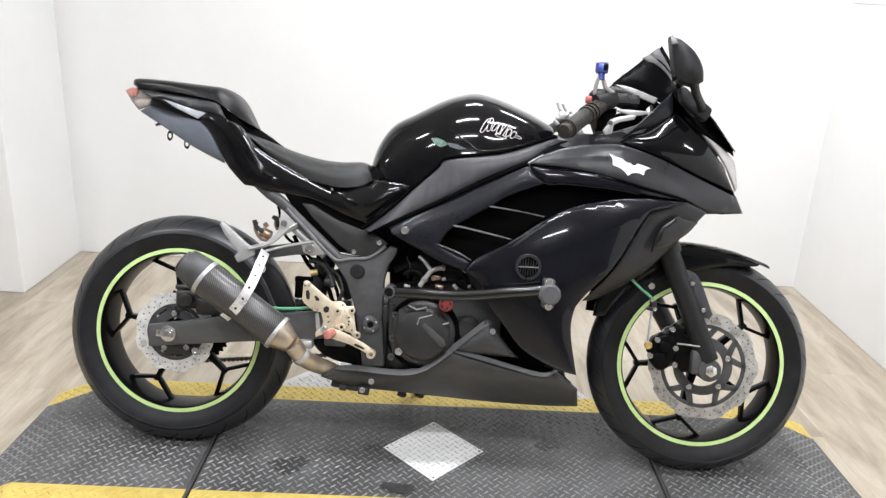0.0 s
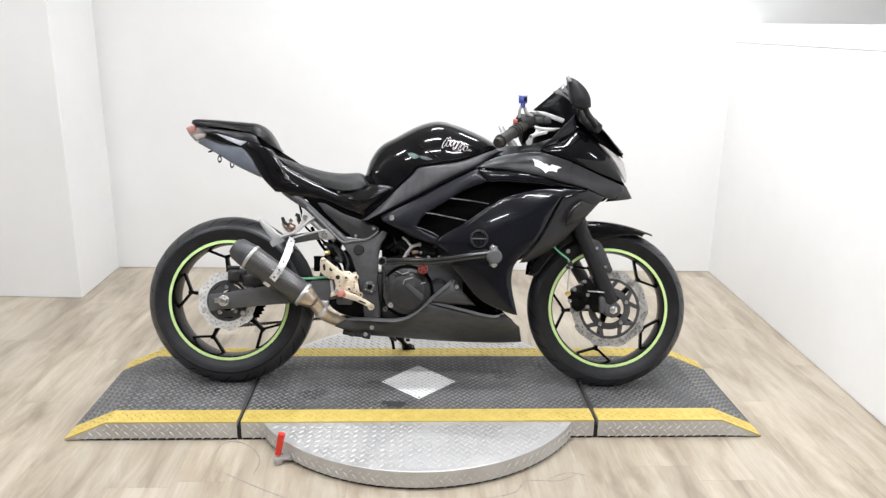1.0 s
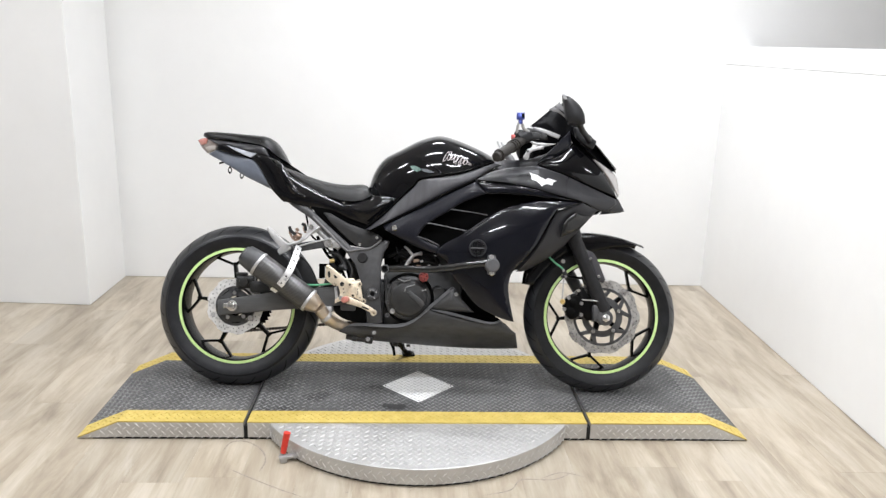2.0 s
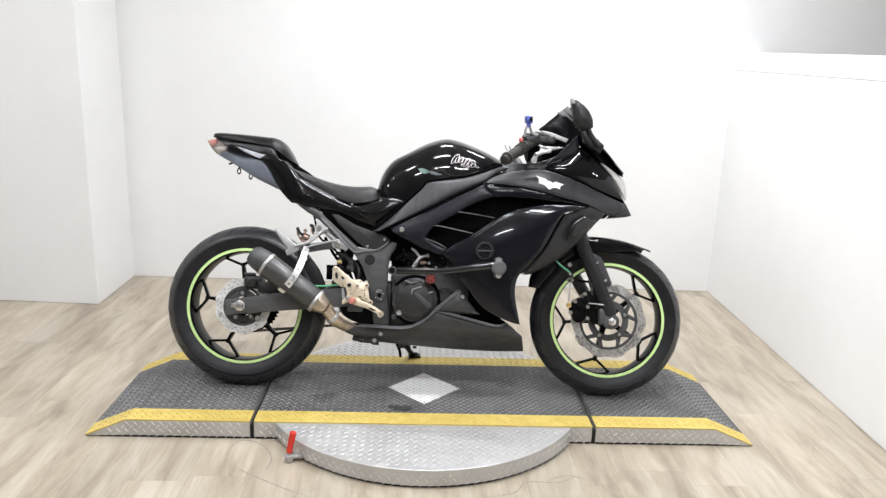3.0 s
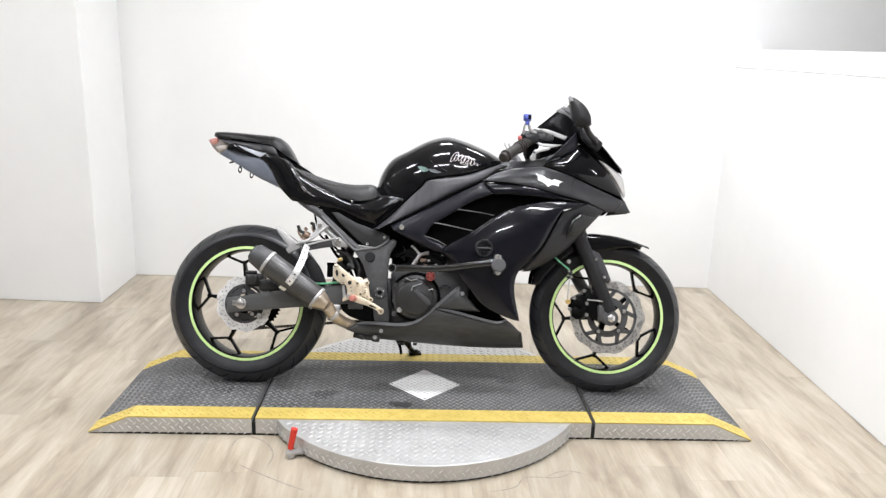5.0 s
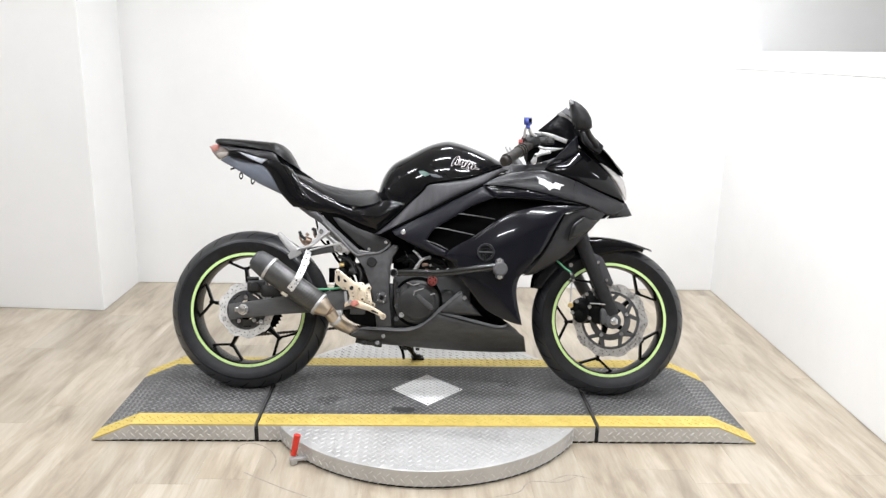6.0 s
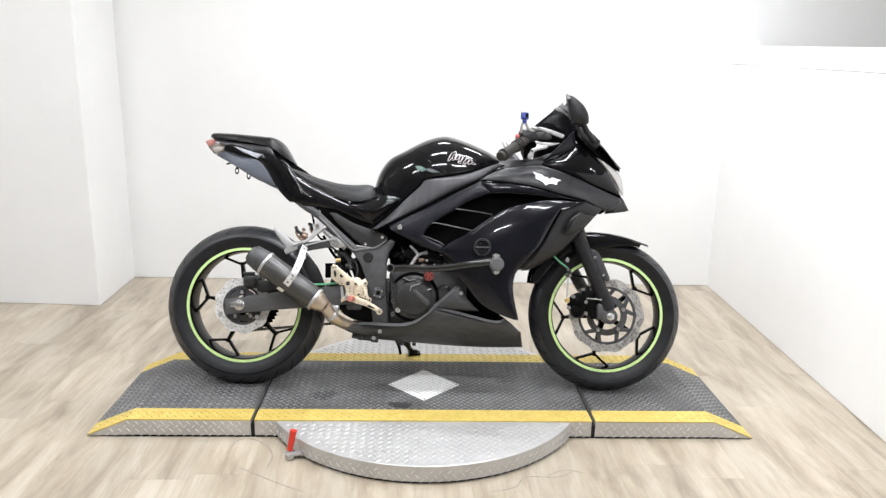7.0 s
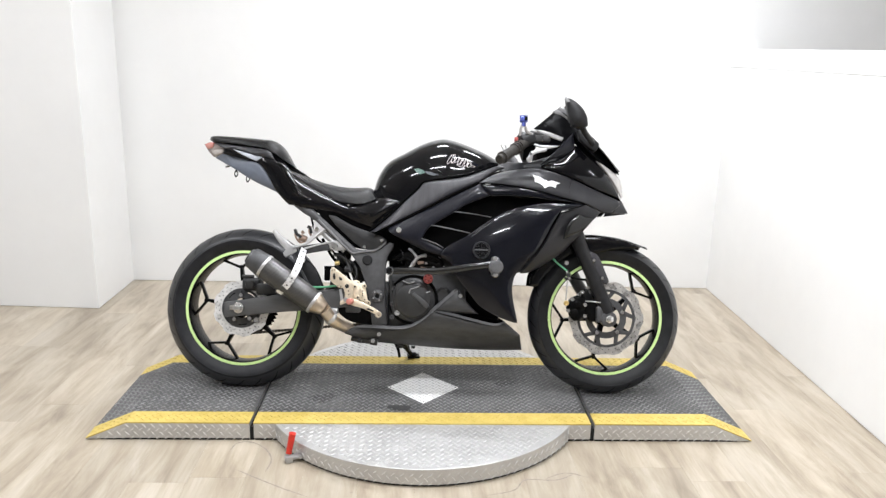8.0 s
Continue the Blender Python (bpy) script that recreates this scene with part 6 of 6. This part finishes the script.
for a, b in zip(rows, rows[1:]):
    for k in range(8):
        bm.faces.new((a[k], a[k + 1], b[k + 1], b[k]))
bmesh.ops.solidify(bm, geom=bm.faces[:], thickness=0.003)
part("windscreen_front", bm, M_SCREEN, bike, smooth=60)
part("nose_core", join(box(0.50, 0.62, -0.07, 0.07, 0.735, 0.82, 0.02), box(0.60, 0.70, -0.04, 0.04, 0.70, 0.76, 0.02), box(0.36, 0.52, -0.09, 0.09, 0.66, 0.86, 0.02)), M_DEEP, bike)
panel("belly_pan", [(-0.302, -0.135, 0.224), (-0.275, -0.135, 0.243), (-0.246, -0.135, 0.255), (-0.195, -0.135, 0.257), (-0.107, -0.135, 0.251), (-0.056, -0.15, 0.26), (0.007, -0.165, 0.303), (0.076, -0.165, 0.361), (0.119, -0.17, 0.402), (0.131, -0.17, 0.395), (0.14, -0.17, 0.378), (0.185, -0.17, 0.326), (0.205, -0.165, 0.308), (0.151, -0.165, 0.309), (0.043, -0.17, 0.316), (0.108, -0.17, 0.299), (0.181, -0.17, 0.281), (0.264, -0.17, 0.269), (0.303, -0.16, 0.279), (0.363, -0.14, 0.232), (0.379, -0.068, 0.168), (0.275, -0.066, 0.164), (0.115, -0.066, 0.167), (-0.074, -0.075, 0.179), (-0.191, -0.10, 0.191), (-0.265, -0.13, 0.211)], M_PAN, bike, "matte black belly pan", bulge=0.012, wide=0.03, edge=0.008)
# Pale strips put the lit look of the pan's edges into colour.
panel("belly_chamfer", [(-0.267, -0.14, 0.248), (-0.246, -0.135, 0.255), (-0.195, -0.14, 0.258), (-0.107, -0.145, 0.256), (-0.06, -0.15, 0.263), (-0.021, -0.152, 0.283), (0.035, -0.158, 0.33), (0.089, -0.16, 0.377), (0.114, -0.162, 0.4), (0.125, -0.18, 0.392), (0.096, -0.179, 0.369), (0.041, -0.179, 0.319), (-0.012, -0.172, 0.274), (-0.054, -0.168, 0.252), (-0.105, -0.163, 0.245), (-0.192, -0.158, 0.248), (-0.251, -0.15, 0.248)], M_CHAMFER, bike, "top edge of the belly pan, its light in the pale colour", bulge=0.0, edge=0.0015)
panel("belly_chamfer", [(0.041, -0.168, 0.32), (0.107, -0.168, 0.31), (0.187, -0.168, 0.291), (0.263, -0.166, 0.275), (0.303, -0.16, 0.284), (0.306, -0.17, 0.28), (0.264, -0.176, 0.266), (0.184, -0.178, 0.282), (0.108, -0.179, 0.3), (0.044, -0.179, 0.314)], M_CHAMFER, bike, "lower edge of the belly pan notch, painted as lit", bulge=0.0, edge=0.0015)
# Dark sheet paints the shade in the notch of the pan.
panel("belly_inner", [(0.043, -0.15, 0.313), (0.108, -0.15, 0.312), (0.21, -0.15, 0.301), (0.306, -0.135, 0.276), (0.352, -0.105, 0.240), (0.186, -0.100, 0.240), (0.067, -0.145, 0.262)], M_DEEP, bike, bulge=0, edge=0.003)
part("belly_floor", box(-0.12, 0.33, -0.058, 0.058, 0.178, 0.198, 0.008), M_MATTE, bike)
for q in ((-0.166, -0.161, 0.225), (-0.189, -0.152, 0.199), (0.134, -0.184, 0.375)):
    bolt(q, bike, 0.0075, 0.005, M_EDGE)
part("collector", join(tube([(-0.275, -0.1, 0.204), (-0.226, -0.1, 0.196), (-0.176, -0.1, 0.193)], 0.012, 12, 3), cyl((-0.202, -0.12, 0.194), (-0.174, -0.12, 0.191), 0.013, 14, 0.003), cyl((-0.251, -0.12, 0.198), (-0.234, -0.12, 0.194), 0.009, 12, 0.002)), M_ENGINE, bike, "dark exhaust collector under the pan")
part("sump_bolt", join(cyl((-0.094, -0.05, 0.165), (-0.092, -0.05, 0.175), 0.012, 12), cyl((-0.041, -0.05, 0.164), (-0.041, -0.05, 0.173), 0.008, 10)), M_ENGINE, bike)
bolt((-0.099, -0.186, 0.615), bike, 0.010, 0.007)

panel("inner_cowl", [(0.233, -0.14, 0.86), (0.288, -0.14, 0.883), (0.374, -0.14, 0.885), (0.43, -0.14, 0.899), (0.515, -0.13, 0.933), (0.46, -0.145, 0.858), (0.375, -0.145, 0.853), (0.302, -0.16, 0.842)], M_SATIN, bike, "satin graphite inner cowl", bulge=0.0)
# Black tubes draw the shade of the gaps between panels.
part("panel_gap_shade", tube([(-0.193, -0.16, 0.602), (-0.125, -0.168, 0.636), (-0.042, -0.182, 0.677), (0.013, -0.186, 0.706), (0.095, -0.193, 0.749), (0.195, -0.2, 0.797)], 0.0048, 8, 4), M_DEEP, bike)
part("panel_gap_shade", tube([(-0.212, -0.146, 0.612), (-0.142, -0.152, 0.667), (-0.081, -0.157, 0.729), (-0.031, -0.16, 0.777), (-0.008, -0.162, 0.801), (0.078, -0.162, 0.816), (0.148, -0.162, 0.829), (0.266, -0.155, 0.872)], 0.0042, 8, 4), M_DEEP, bike)
panel("nose_backing", [(0.575, -0.1, 0.819), (0.652, -0.09, 0.803), (0.752, -0.05, 0.762), (0.759, -0.05, 0.749), (0.67, -0.09, 0.753), (0.584, -0.1, 0.787)], M_DEEP, bike, bulge=0.0, edge=0.001)
# marks: a white winged decal, a round badge, pale strokes and a faded decal on the tank
from mathutils.bvhtree import BVHTree


def skin_of(ob):
    return BVHTree.FromPolygons([v.co.copy() for v in ob.data.vertices], [tuple(f.vertices) for f in ob.data.polygons])


def decal(name, pts, material, on, label="", corner=12, **kw):
    return part(name, shell_bm(pts, bulge=0.0, edge=0.0008, thick=0.0006, corner=corner, grid=0.006, onto=on, **kw), material, bike, label)


upper_skin, tank_skin = skin_of(upper), skin_of(tank)
decal("winged_decal", [(x, -0.21, z) for x, z in [(0.3925, 0.8315), (0.406, 0.8267), (0.4243, 0.8222), (0.429, 0.8178), (0.4379, 0.8112), (0.4397, 0.8146), (0.4433, 0.8108), (0.445, 0.8134), (0.4488, 0.8068), (0.4579, 0.8073), (0.4624, 0.8124), (0.4795, 0.8077), (0.4982, 0.8022), (0.4872, 0.7994), (0.4817, 0.7953), (0.4787, 0.7838), (0.4688, 0.7881), (0.4582, 0.789), (0.4487, 0.7871), (0.4385, 0.7802), (0.4333, 0.7877), (0.4251, 0.7945), (0.4141, 0.8006), (0.401, 0.8043), (0.3999, 0.8129), (0.4005, 0.8197)]], M_WHITE, upper_skin, "white winged decal")
def stroke(x, z, h, w, lean):
    """A slanted lozenge with rounded ends: x, z of its middle, half height, half width, slant."""
    out = []
    for k in range(14):
        a = 2 * math.pi * k / 14
        u, v = w * math.copysign(abs(math.cos(a)) ** 0.7, math.cos(a)), h * math.sin(a)
        out.append((x + u + lean * v, -0.145, z + v - 0.25 * u))
    return out


# pale outlined strokes of the tank badge, no letters
for x, z, h, w, lean in ((0.0865, 0.8905, 0.0195, 0.0062, 0.55), (0.0985, 0.8935, 0.0190, 0.0058, 0.30), (0.1120, 0.8895, 0.0125, 0.0054, 0.60), (0.1230, 0.8845, 0.0135, 0.0056, 0.45), (0.1345, 0.8805, 0.0170, 0.0054, 0.60), (0.1470, 0.8765, 0.0110, 0.0060, 0.50), (0.1590, 0.8715, 0.0100, 0.0064, 0.55), (0.1270, 0.8660, 0.0042, 0.0160, 0.0), (0.1710, 0.8670, 0.0038, 0.0105, 0.0)):
    decal("badge_stroke", stroke(x, z, h, w, lean), M_SILVERMARK, tank_skin, corner=60)
    decal("badge_stroke_core", stroke(x, z, h - 0.0019, w - 0.0020, lean), M_GLOSS, tank_skin, corner=60, lift=0.0022)

ridge = []
for q in curve_pts([(-0.002, -0.15, 0.876), (0.026, -0.15, 0.856), (0.054, -0.15, 0.838), (0.075, -0.15, 0.825), (0.12, -0.15, 0.83), (0.176, -0.15, 0.845), (0.219, -0.13, 0.863)], 5):
    hit = tank_skin.ray_cast(Vector((q.x, -1.0, q.z)), Vector((0, 1, 0)))[0]
    if hit:
        ridge.append(hit)
part("tank_crease", tube(ridge, 0.0022, 8, 1), M_GLOSS, bike, "raised crease of the fuel tank", smooth=80)
# Irregular green patch stands in for small green text.
decal("faded_decal", [(-0.05, -0.15, 0.851), (-0.033, -0.15, 0.853), (-0.015, -0.15, 0.846), (-0.006, -0.15, 0.836), (-0.023, -0.15, 0.829), (-0.039, -0.15, 0.837)], M_GREENMARK, tank_skin, "faded green decal")
decal("faded_decal", [(-0.009, -0.15, 0.842), (0.017, -0.15, 0.839), (0.044, -0.15, 0.828), (0.023, -0.15, 0.825), (0, -0.15, 0.831)], M_GREYMARK, tank_skin)
q = (0.206, -0.252, 0.546)
badge = part("round_badge", revolve([(0.0245, -0.004), (0.030, -0.004), (0.032, 0.0), (0.032, 0.012), (0.0245, 0.012)], 36, True, "y", q), M_SATIN, bike, "round dark grey vent badge")
part("badge_recess", revolve([(0.0, 0.004), (0.0244, 0.004), (0.0244, 0.012)], 30, False, "y", q), M_DEEP, badge)
part("badge_bar", box(q[0] - 0.0245, q[0] + 0.0245, q[1] - 0.003, q[1] + 0.010, q[2] - 0.0018, q[2] + 0.0018, 0.0008, 1), M_CHAMFER, badge)
for k in range(-3, 4):
    h = math.sqrt(0.0244 ** 2 - (k * 0.0062) ** 2) * 0.86
    part("badge_fin", box(q[0] + k * 0.0062 - 0.0011, q[0] + k * 0.0062 + 0.0011, q[1] - 0.0005, q[1] + 0.010, q[2] - h, q[2] + h, 0.0005, 1), M_SATIN, badge)

# ---------------------------------------------------------------- bars and controls
grip0, grip1 = Vector((0.266, -0.33, 0.87)), Vector((0.357, -0.22, 0.944))
gd = (grip1 - grip0).normalized()
grip = part("grip", join(tube([grip0, grip0.lerp(grip1, 0.5), grip1], 0.0190, 18, 3), *[cyl(grip0 + gd * s, grip0 + gd * (s + 0.006), 0.0225, 18) for s in (0.004, 0.09, 0.104, 0.118)]), M_GRIP, bike, "worn black rubber throttle grip")
part("bar_end_weight", cyl(grip0 - gd * 0.016, grip0 + gd * 0.002, 0.0175, 20, 0.003), M_GRIP, grip)
part("switch_housing", join(box(0.335, 0.385, -0.225, -0.165, 0.935, 0.985, 0.010, 3), cyl((0.341, -0.22, 0.95), (0.391, -0.2, 0.969), 0.026, 18, 0.005)), M_MATTE, bike, "black switch housing")
part("red_switch", box(*sum(([c - w, c + w] for c, w in zip((0.326, -0.235, 0.954), (0.007, 0.008, 0.008))), []), 0.002), M_REDANO, bike)
part("master_cylinder", join(tube([(0.38, -0.2, 0.986), (0.405, -0.2, 0.982), (0.436, -0.19, 0.974)], 0.010, 14, 3), box(*sum(([c - w, c + w] for c, w in zip((0.398, -0.2, 0.965), (0.03, 0.015, 0.012))), []), 0.005), box(*sum(([c - w, c + w] for c, w in zip((0.442, -0.19, 0.966), (0.014, 0.012, 0.012))), []), 0.004)), M_ENGINE, bike, "black brake master cylinder")
lever = part("brake_lever", prism([(0.3619, 0.8813), (0.3705, 0.8934), (0.3765, 0.9076), (0.397, 0.9156), (0.4291, 0.9228), (0.4378, 0.9191), (0.4346, 0.9106), (0.4025, 0.9034), (0.3867, 0.8956), (0.3838, 0.8754), (0.3673, 0.8699)], -0.254, -0.244, "y", 0.003, 2), M_WHITEALU, bike, "bare alloy folding brake lever")
part("lever_pivot", cyl((0.378, -0.258, 0.9), (0.378, -0.24, 0.9), 0.005, 12, 0.001), M_FRAME, lever)
part("lever_housing", shell_bm([(0.361, -0.2, 0.941), (0.405, -0.195, 0.944), (0.400, -0.2, 0.925), (0.385, -0.21, 0.908), (0.374, -0.21, 0.886), (0.357, -0.2, 0.886)], bulge=0.003, edge=0.004, thick=0.02), M_DEEP, bike, "black lever housing")
part("lever_perch", prism([(0.3935, 0.9361), (0.4242, 0.9367), (0.4525, 0.9358), (0.4865, 0.9347), (0.4626, 0.9269), (0.4416, 0.9225), (0.4249, 0.925), (0.3985, 0.9316)], -0.229, -0.219, "y", 0.002), M_WHITEALU, bike, "bare alloy lever perch")
q = Vector((0.351, -0.245, 1.029))
res = part("brake_reservoir", cyl(q - Vector((0, 0, 0.013)), q + Vector((0, 0, 0.010)), 0.0152, 28, 0.003), M_BLUEANO, bike, "blue anodised brake fluid reservoir")
part("reservoir_lid", cyl(q + Vector((0, 0, 0.009)), q + Vector((0, 0, 0.0185)), 0.0160, 28, 0.0025), M_PALE, res, "pale translucent lid")
part("sight_window", box(q.x + 0.0015, q.x + 0.0125, q.y - 0.0162, q.y - 0.0135, q.z - 0.009, q.z + 0.006, 0.001, 1), M_RIM, res, "dark sight window")
part("reservoir_neck", cyl(q - Vector((0, 0, 0.028)), q - Vector((0, 0, 0.013)), 0.008, 18), M_BLUEANO, res)
part("reservoir_bracket", join(tube([(0.346, -0.245, 1.007), (0.341, -0.24, 0.991), (0.34, -0.23, 0.969)], 0.005, 10), tube([(0.358, -0.24, 1.001), (0.365, -0.235, 0.985), (0.387, -0.22, 0.975)], 0.006, 10)), M_ALU, res, "bare alloy reservoir bracket")
perch = part("clutch_perch", join(cyl((0.3042, 0.2, 0.9587), (0.3414, 0.2, 0.9744), 0.0085, 14, 0.002), box(0.312, 0.332, 0.19, 0.21, 0.957, 0.981, 0.004), cyl((0.3008, 0.2, 0.9568), (0.3139, 0.2, 0.9419), 0.006, 12, 0.002), cyl((0.334, 0.2, 0.978), (0.350, 0.2, 0.984), 0.006, 12, 0.002)), M_ALU, bike, "bright alloy left bar controls")
part("clutch_lever", tube([(0.3064, 0.2, 1.0071), (0.3110, 0.2, 0.995), (0.3183, 0.2, 0.9835)], (0.0042, 0.0052), 10, 4), M_WHITEALU, perch)
part("adjuster", tube([(0.3222, 0.2, 1.0044), (0.3270, 0.2, 0.995), (0.3338, 0.2, 0.9843)], 0.0042, 10, 4), M_WHITEALU, perch)
part("cable_stub", tube([(0.312, 0.2, 0.945), (0.318, 0.19, 0.925), (0.330, 0.17, 0.905)], 0.0045, 10, 4), M_DEEP, perch)
part("handlebar", join(tube([grip1, (0.36, -0.14, 0.92), (0.38, -0.12, 0.88)], 0.013, 12, 4), tube([(0.27, 0.33, 0.92), (0.34, 0.2, 0.95), (0.37, 0.13, 0.90)], 0.016, 12, 4), box(0.33, 0.42, -0.13, 0.13, 0.84, 0.87, 0.01)), M_FRAME, bike)
part("dash", box(0.42, 0.50, -0.08, 0.08, 0.88, 0.95, 0.015), M_DEEP, bike)
for sgn in (-1, 1):
    def sd(pts):
        return [(a, -b * sgn, c) for a, b, c in pts]
    mr = part("mirror_head", shell_bm([(0.494, -0.3, 1.1), (0.52, -0.3, 1.092), (0.553, -0.3, 1.066), (0.573, -0.3, 1.032), (0.577, -0.3, 1), (0.557, -0.3, 0.988), (0.518, -0.3, 0.997), (0.505, -0.3, 1.031)], bulge=0.018, thick=0.02, edge=0.006, wide=0.03, side=-sgn), M_MATTE, bike, "satin black mirror")
    part("mirror_glass", prism([(q[0], q[2]) for q in [(0.496, -0.29, 1.1), (0.499, -0.29, 1.1), (0.518, -0.29, 1.003), (0.514, -0.29, 1.001)]], sgn * 0.262, sgn * 0.300, "y"), M_SMOKE, mr)
    part("mirror_tip", shell_bm([(0.489, -0.318, 1.096), (0.501, -0.318, 1.091), (0.507, -0.318, 1.08), (0.493, -0.318, 1.076)], bulge=0.001, thick=0.004, edge=0.001, side=-sgn), M_SCREENBAND, mr)
    part("mirror_stem", tube(sd([(0.555, -0.295, 1.004), (0.5597, -0.285, 0.9942), (0.5756, -0.25, 0.981), (0.6005, -0.2, 0.9696), (0.622, -0.155, 0.9580)]), 0.0105, 12, 5, flat=0.8), M_MATTE, mr)
    part("mirror_boot", prism([(0.5643, 1.0098), (0.5782, 1.0119), (0.5977, 0.9962), (0.6048, 0.9756), (0.6237, 0.9864), (0.6316, 0.9742), (0.6496, 0.9598), (0.645, 0.9455), (0.6337, 0.9281), (0.6012, 0.9488), (0.5725, 0.9752)], *((0.120, 0.155) if sgn > 0 else (-0.155, -0.120)), "y", 0.005), M_MATTE, mr)


# ---------------------------------------------------------------- floor
PW, PL = 0.182, 1.22
floor = thing("floor", box(-5.35, 5.15, -7.15, 1.95, -0.12, -0.009), M_GAP, "light oak-look vinyl plank floor", "floor", kind="structure", smooth=None)
NORTH, SOUTH = 1.78, -7.1


def plank_bm(y0, y1):
    return box(-PW / 2 + 0.0001, PW / 2 - 0.0001, y0 + 0.0001, y1 - 0.0001, -0.009, 0.0, 0.0003, 1)


whole = mesh_of(plank_bm(-PL / 2, PL / 2), "plank")
whole.materials.append(M_WOOD)
rng = random.Random(4)
far_v, far_f = [], []
corners = [(v.co.x, v.co.y, v.co.z) for v in whole.vertices]
sides = [tuple(p.vertices) for p in whole.polygons]
count = 0
for i in range(-28, 28):
    x = 0.06 + i * PW
    start = -7.1 + rng.random() * PL
    for j in range(9):
        y = start + j * PL
        lo, hi = max(SOUTH, y - PL / 2) - y, min(NORTH, y + PL / 2) - y
        if hi - lo < 0.05 or abs(x) > 5.0:
            continue
        if -2.6 < x < 2.2 and -2.9 < y and count < 300:
            me = whole
            if hi - lo < PL - 0.001:
                me = mesh_of(plank_bm(lo, hi), "plank")
                me.materials.append(M_WOOD)
            ob = new("plank", me)
            ob.parent = floor
            ob.location = (x, y, 0)
            count += 1
        else:
            b = len(far_v)
            far_v += [(vx + x, min(max(vy, lo), hi) + y, vz) for vx, vy, vz in corners]
            far_f += [tuple(k + b for k in p) for p in sides]
raw("far_plank", far_v, far_f, M_WOOD, floor)

# dark rubber scuffs on the planks
SCUFFS = [
    [(-0.672, -0.372), (-0.657, -0.312), (-0.609, -0.304), (-0.55, -0.351), (-0.516, -0.428), (-0.523, -0.51)],
    [(-0.627, -0.483), (-0.551, -0.535), (-0.448, -0.601), (-0.361, -0.649)],
    [(0.195, -0.641), (0.288, -0.609), (0.333, -0.549), (0.435, -0.548), (0.509, -0.506)],
    [(0.389, -0.548), (0.471, -0.506), (0.551, -0.534)],
    [(-0.234, -0.626), (-0.229, -0.623), (-0.223, -0.621)],
]
sc_v, sc_f = [], []
rng = random.Random(9)
for line in SCUFFS:
    pts = curve_pts([(x, y, 0) for x, y in line], 10)
    for i, q in enumerate(pts):
        d = (pts[min(i + 1, len(pts) - 1)] - pts[max(i - 1, 0)]).normalized()
        w = 0.0026 * (0.6 + 0.7 * rng.random()) * min(1, (min(i, len(pts) - 1 - i) + 0.3) / 5)
        sc_v += [(q.x - d.y * w, q.y + d.x * w, 0.0004), (q.x + d.y * w, q.y - d.x * w, 0.0004)]
        if i:
            b = len(sc_v)
            sc_f.append((b - 4, b - 3, b - 1, b - 2))
raw("floor_scuff", sc_v, sc_f, M_SCUFF, floor)
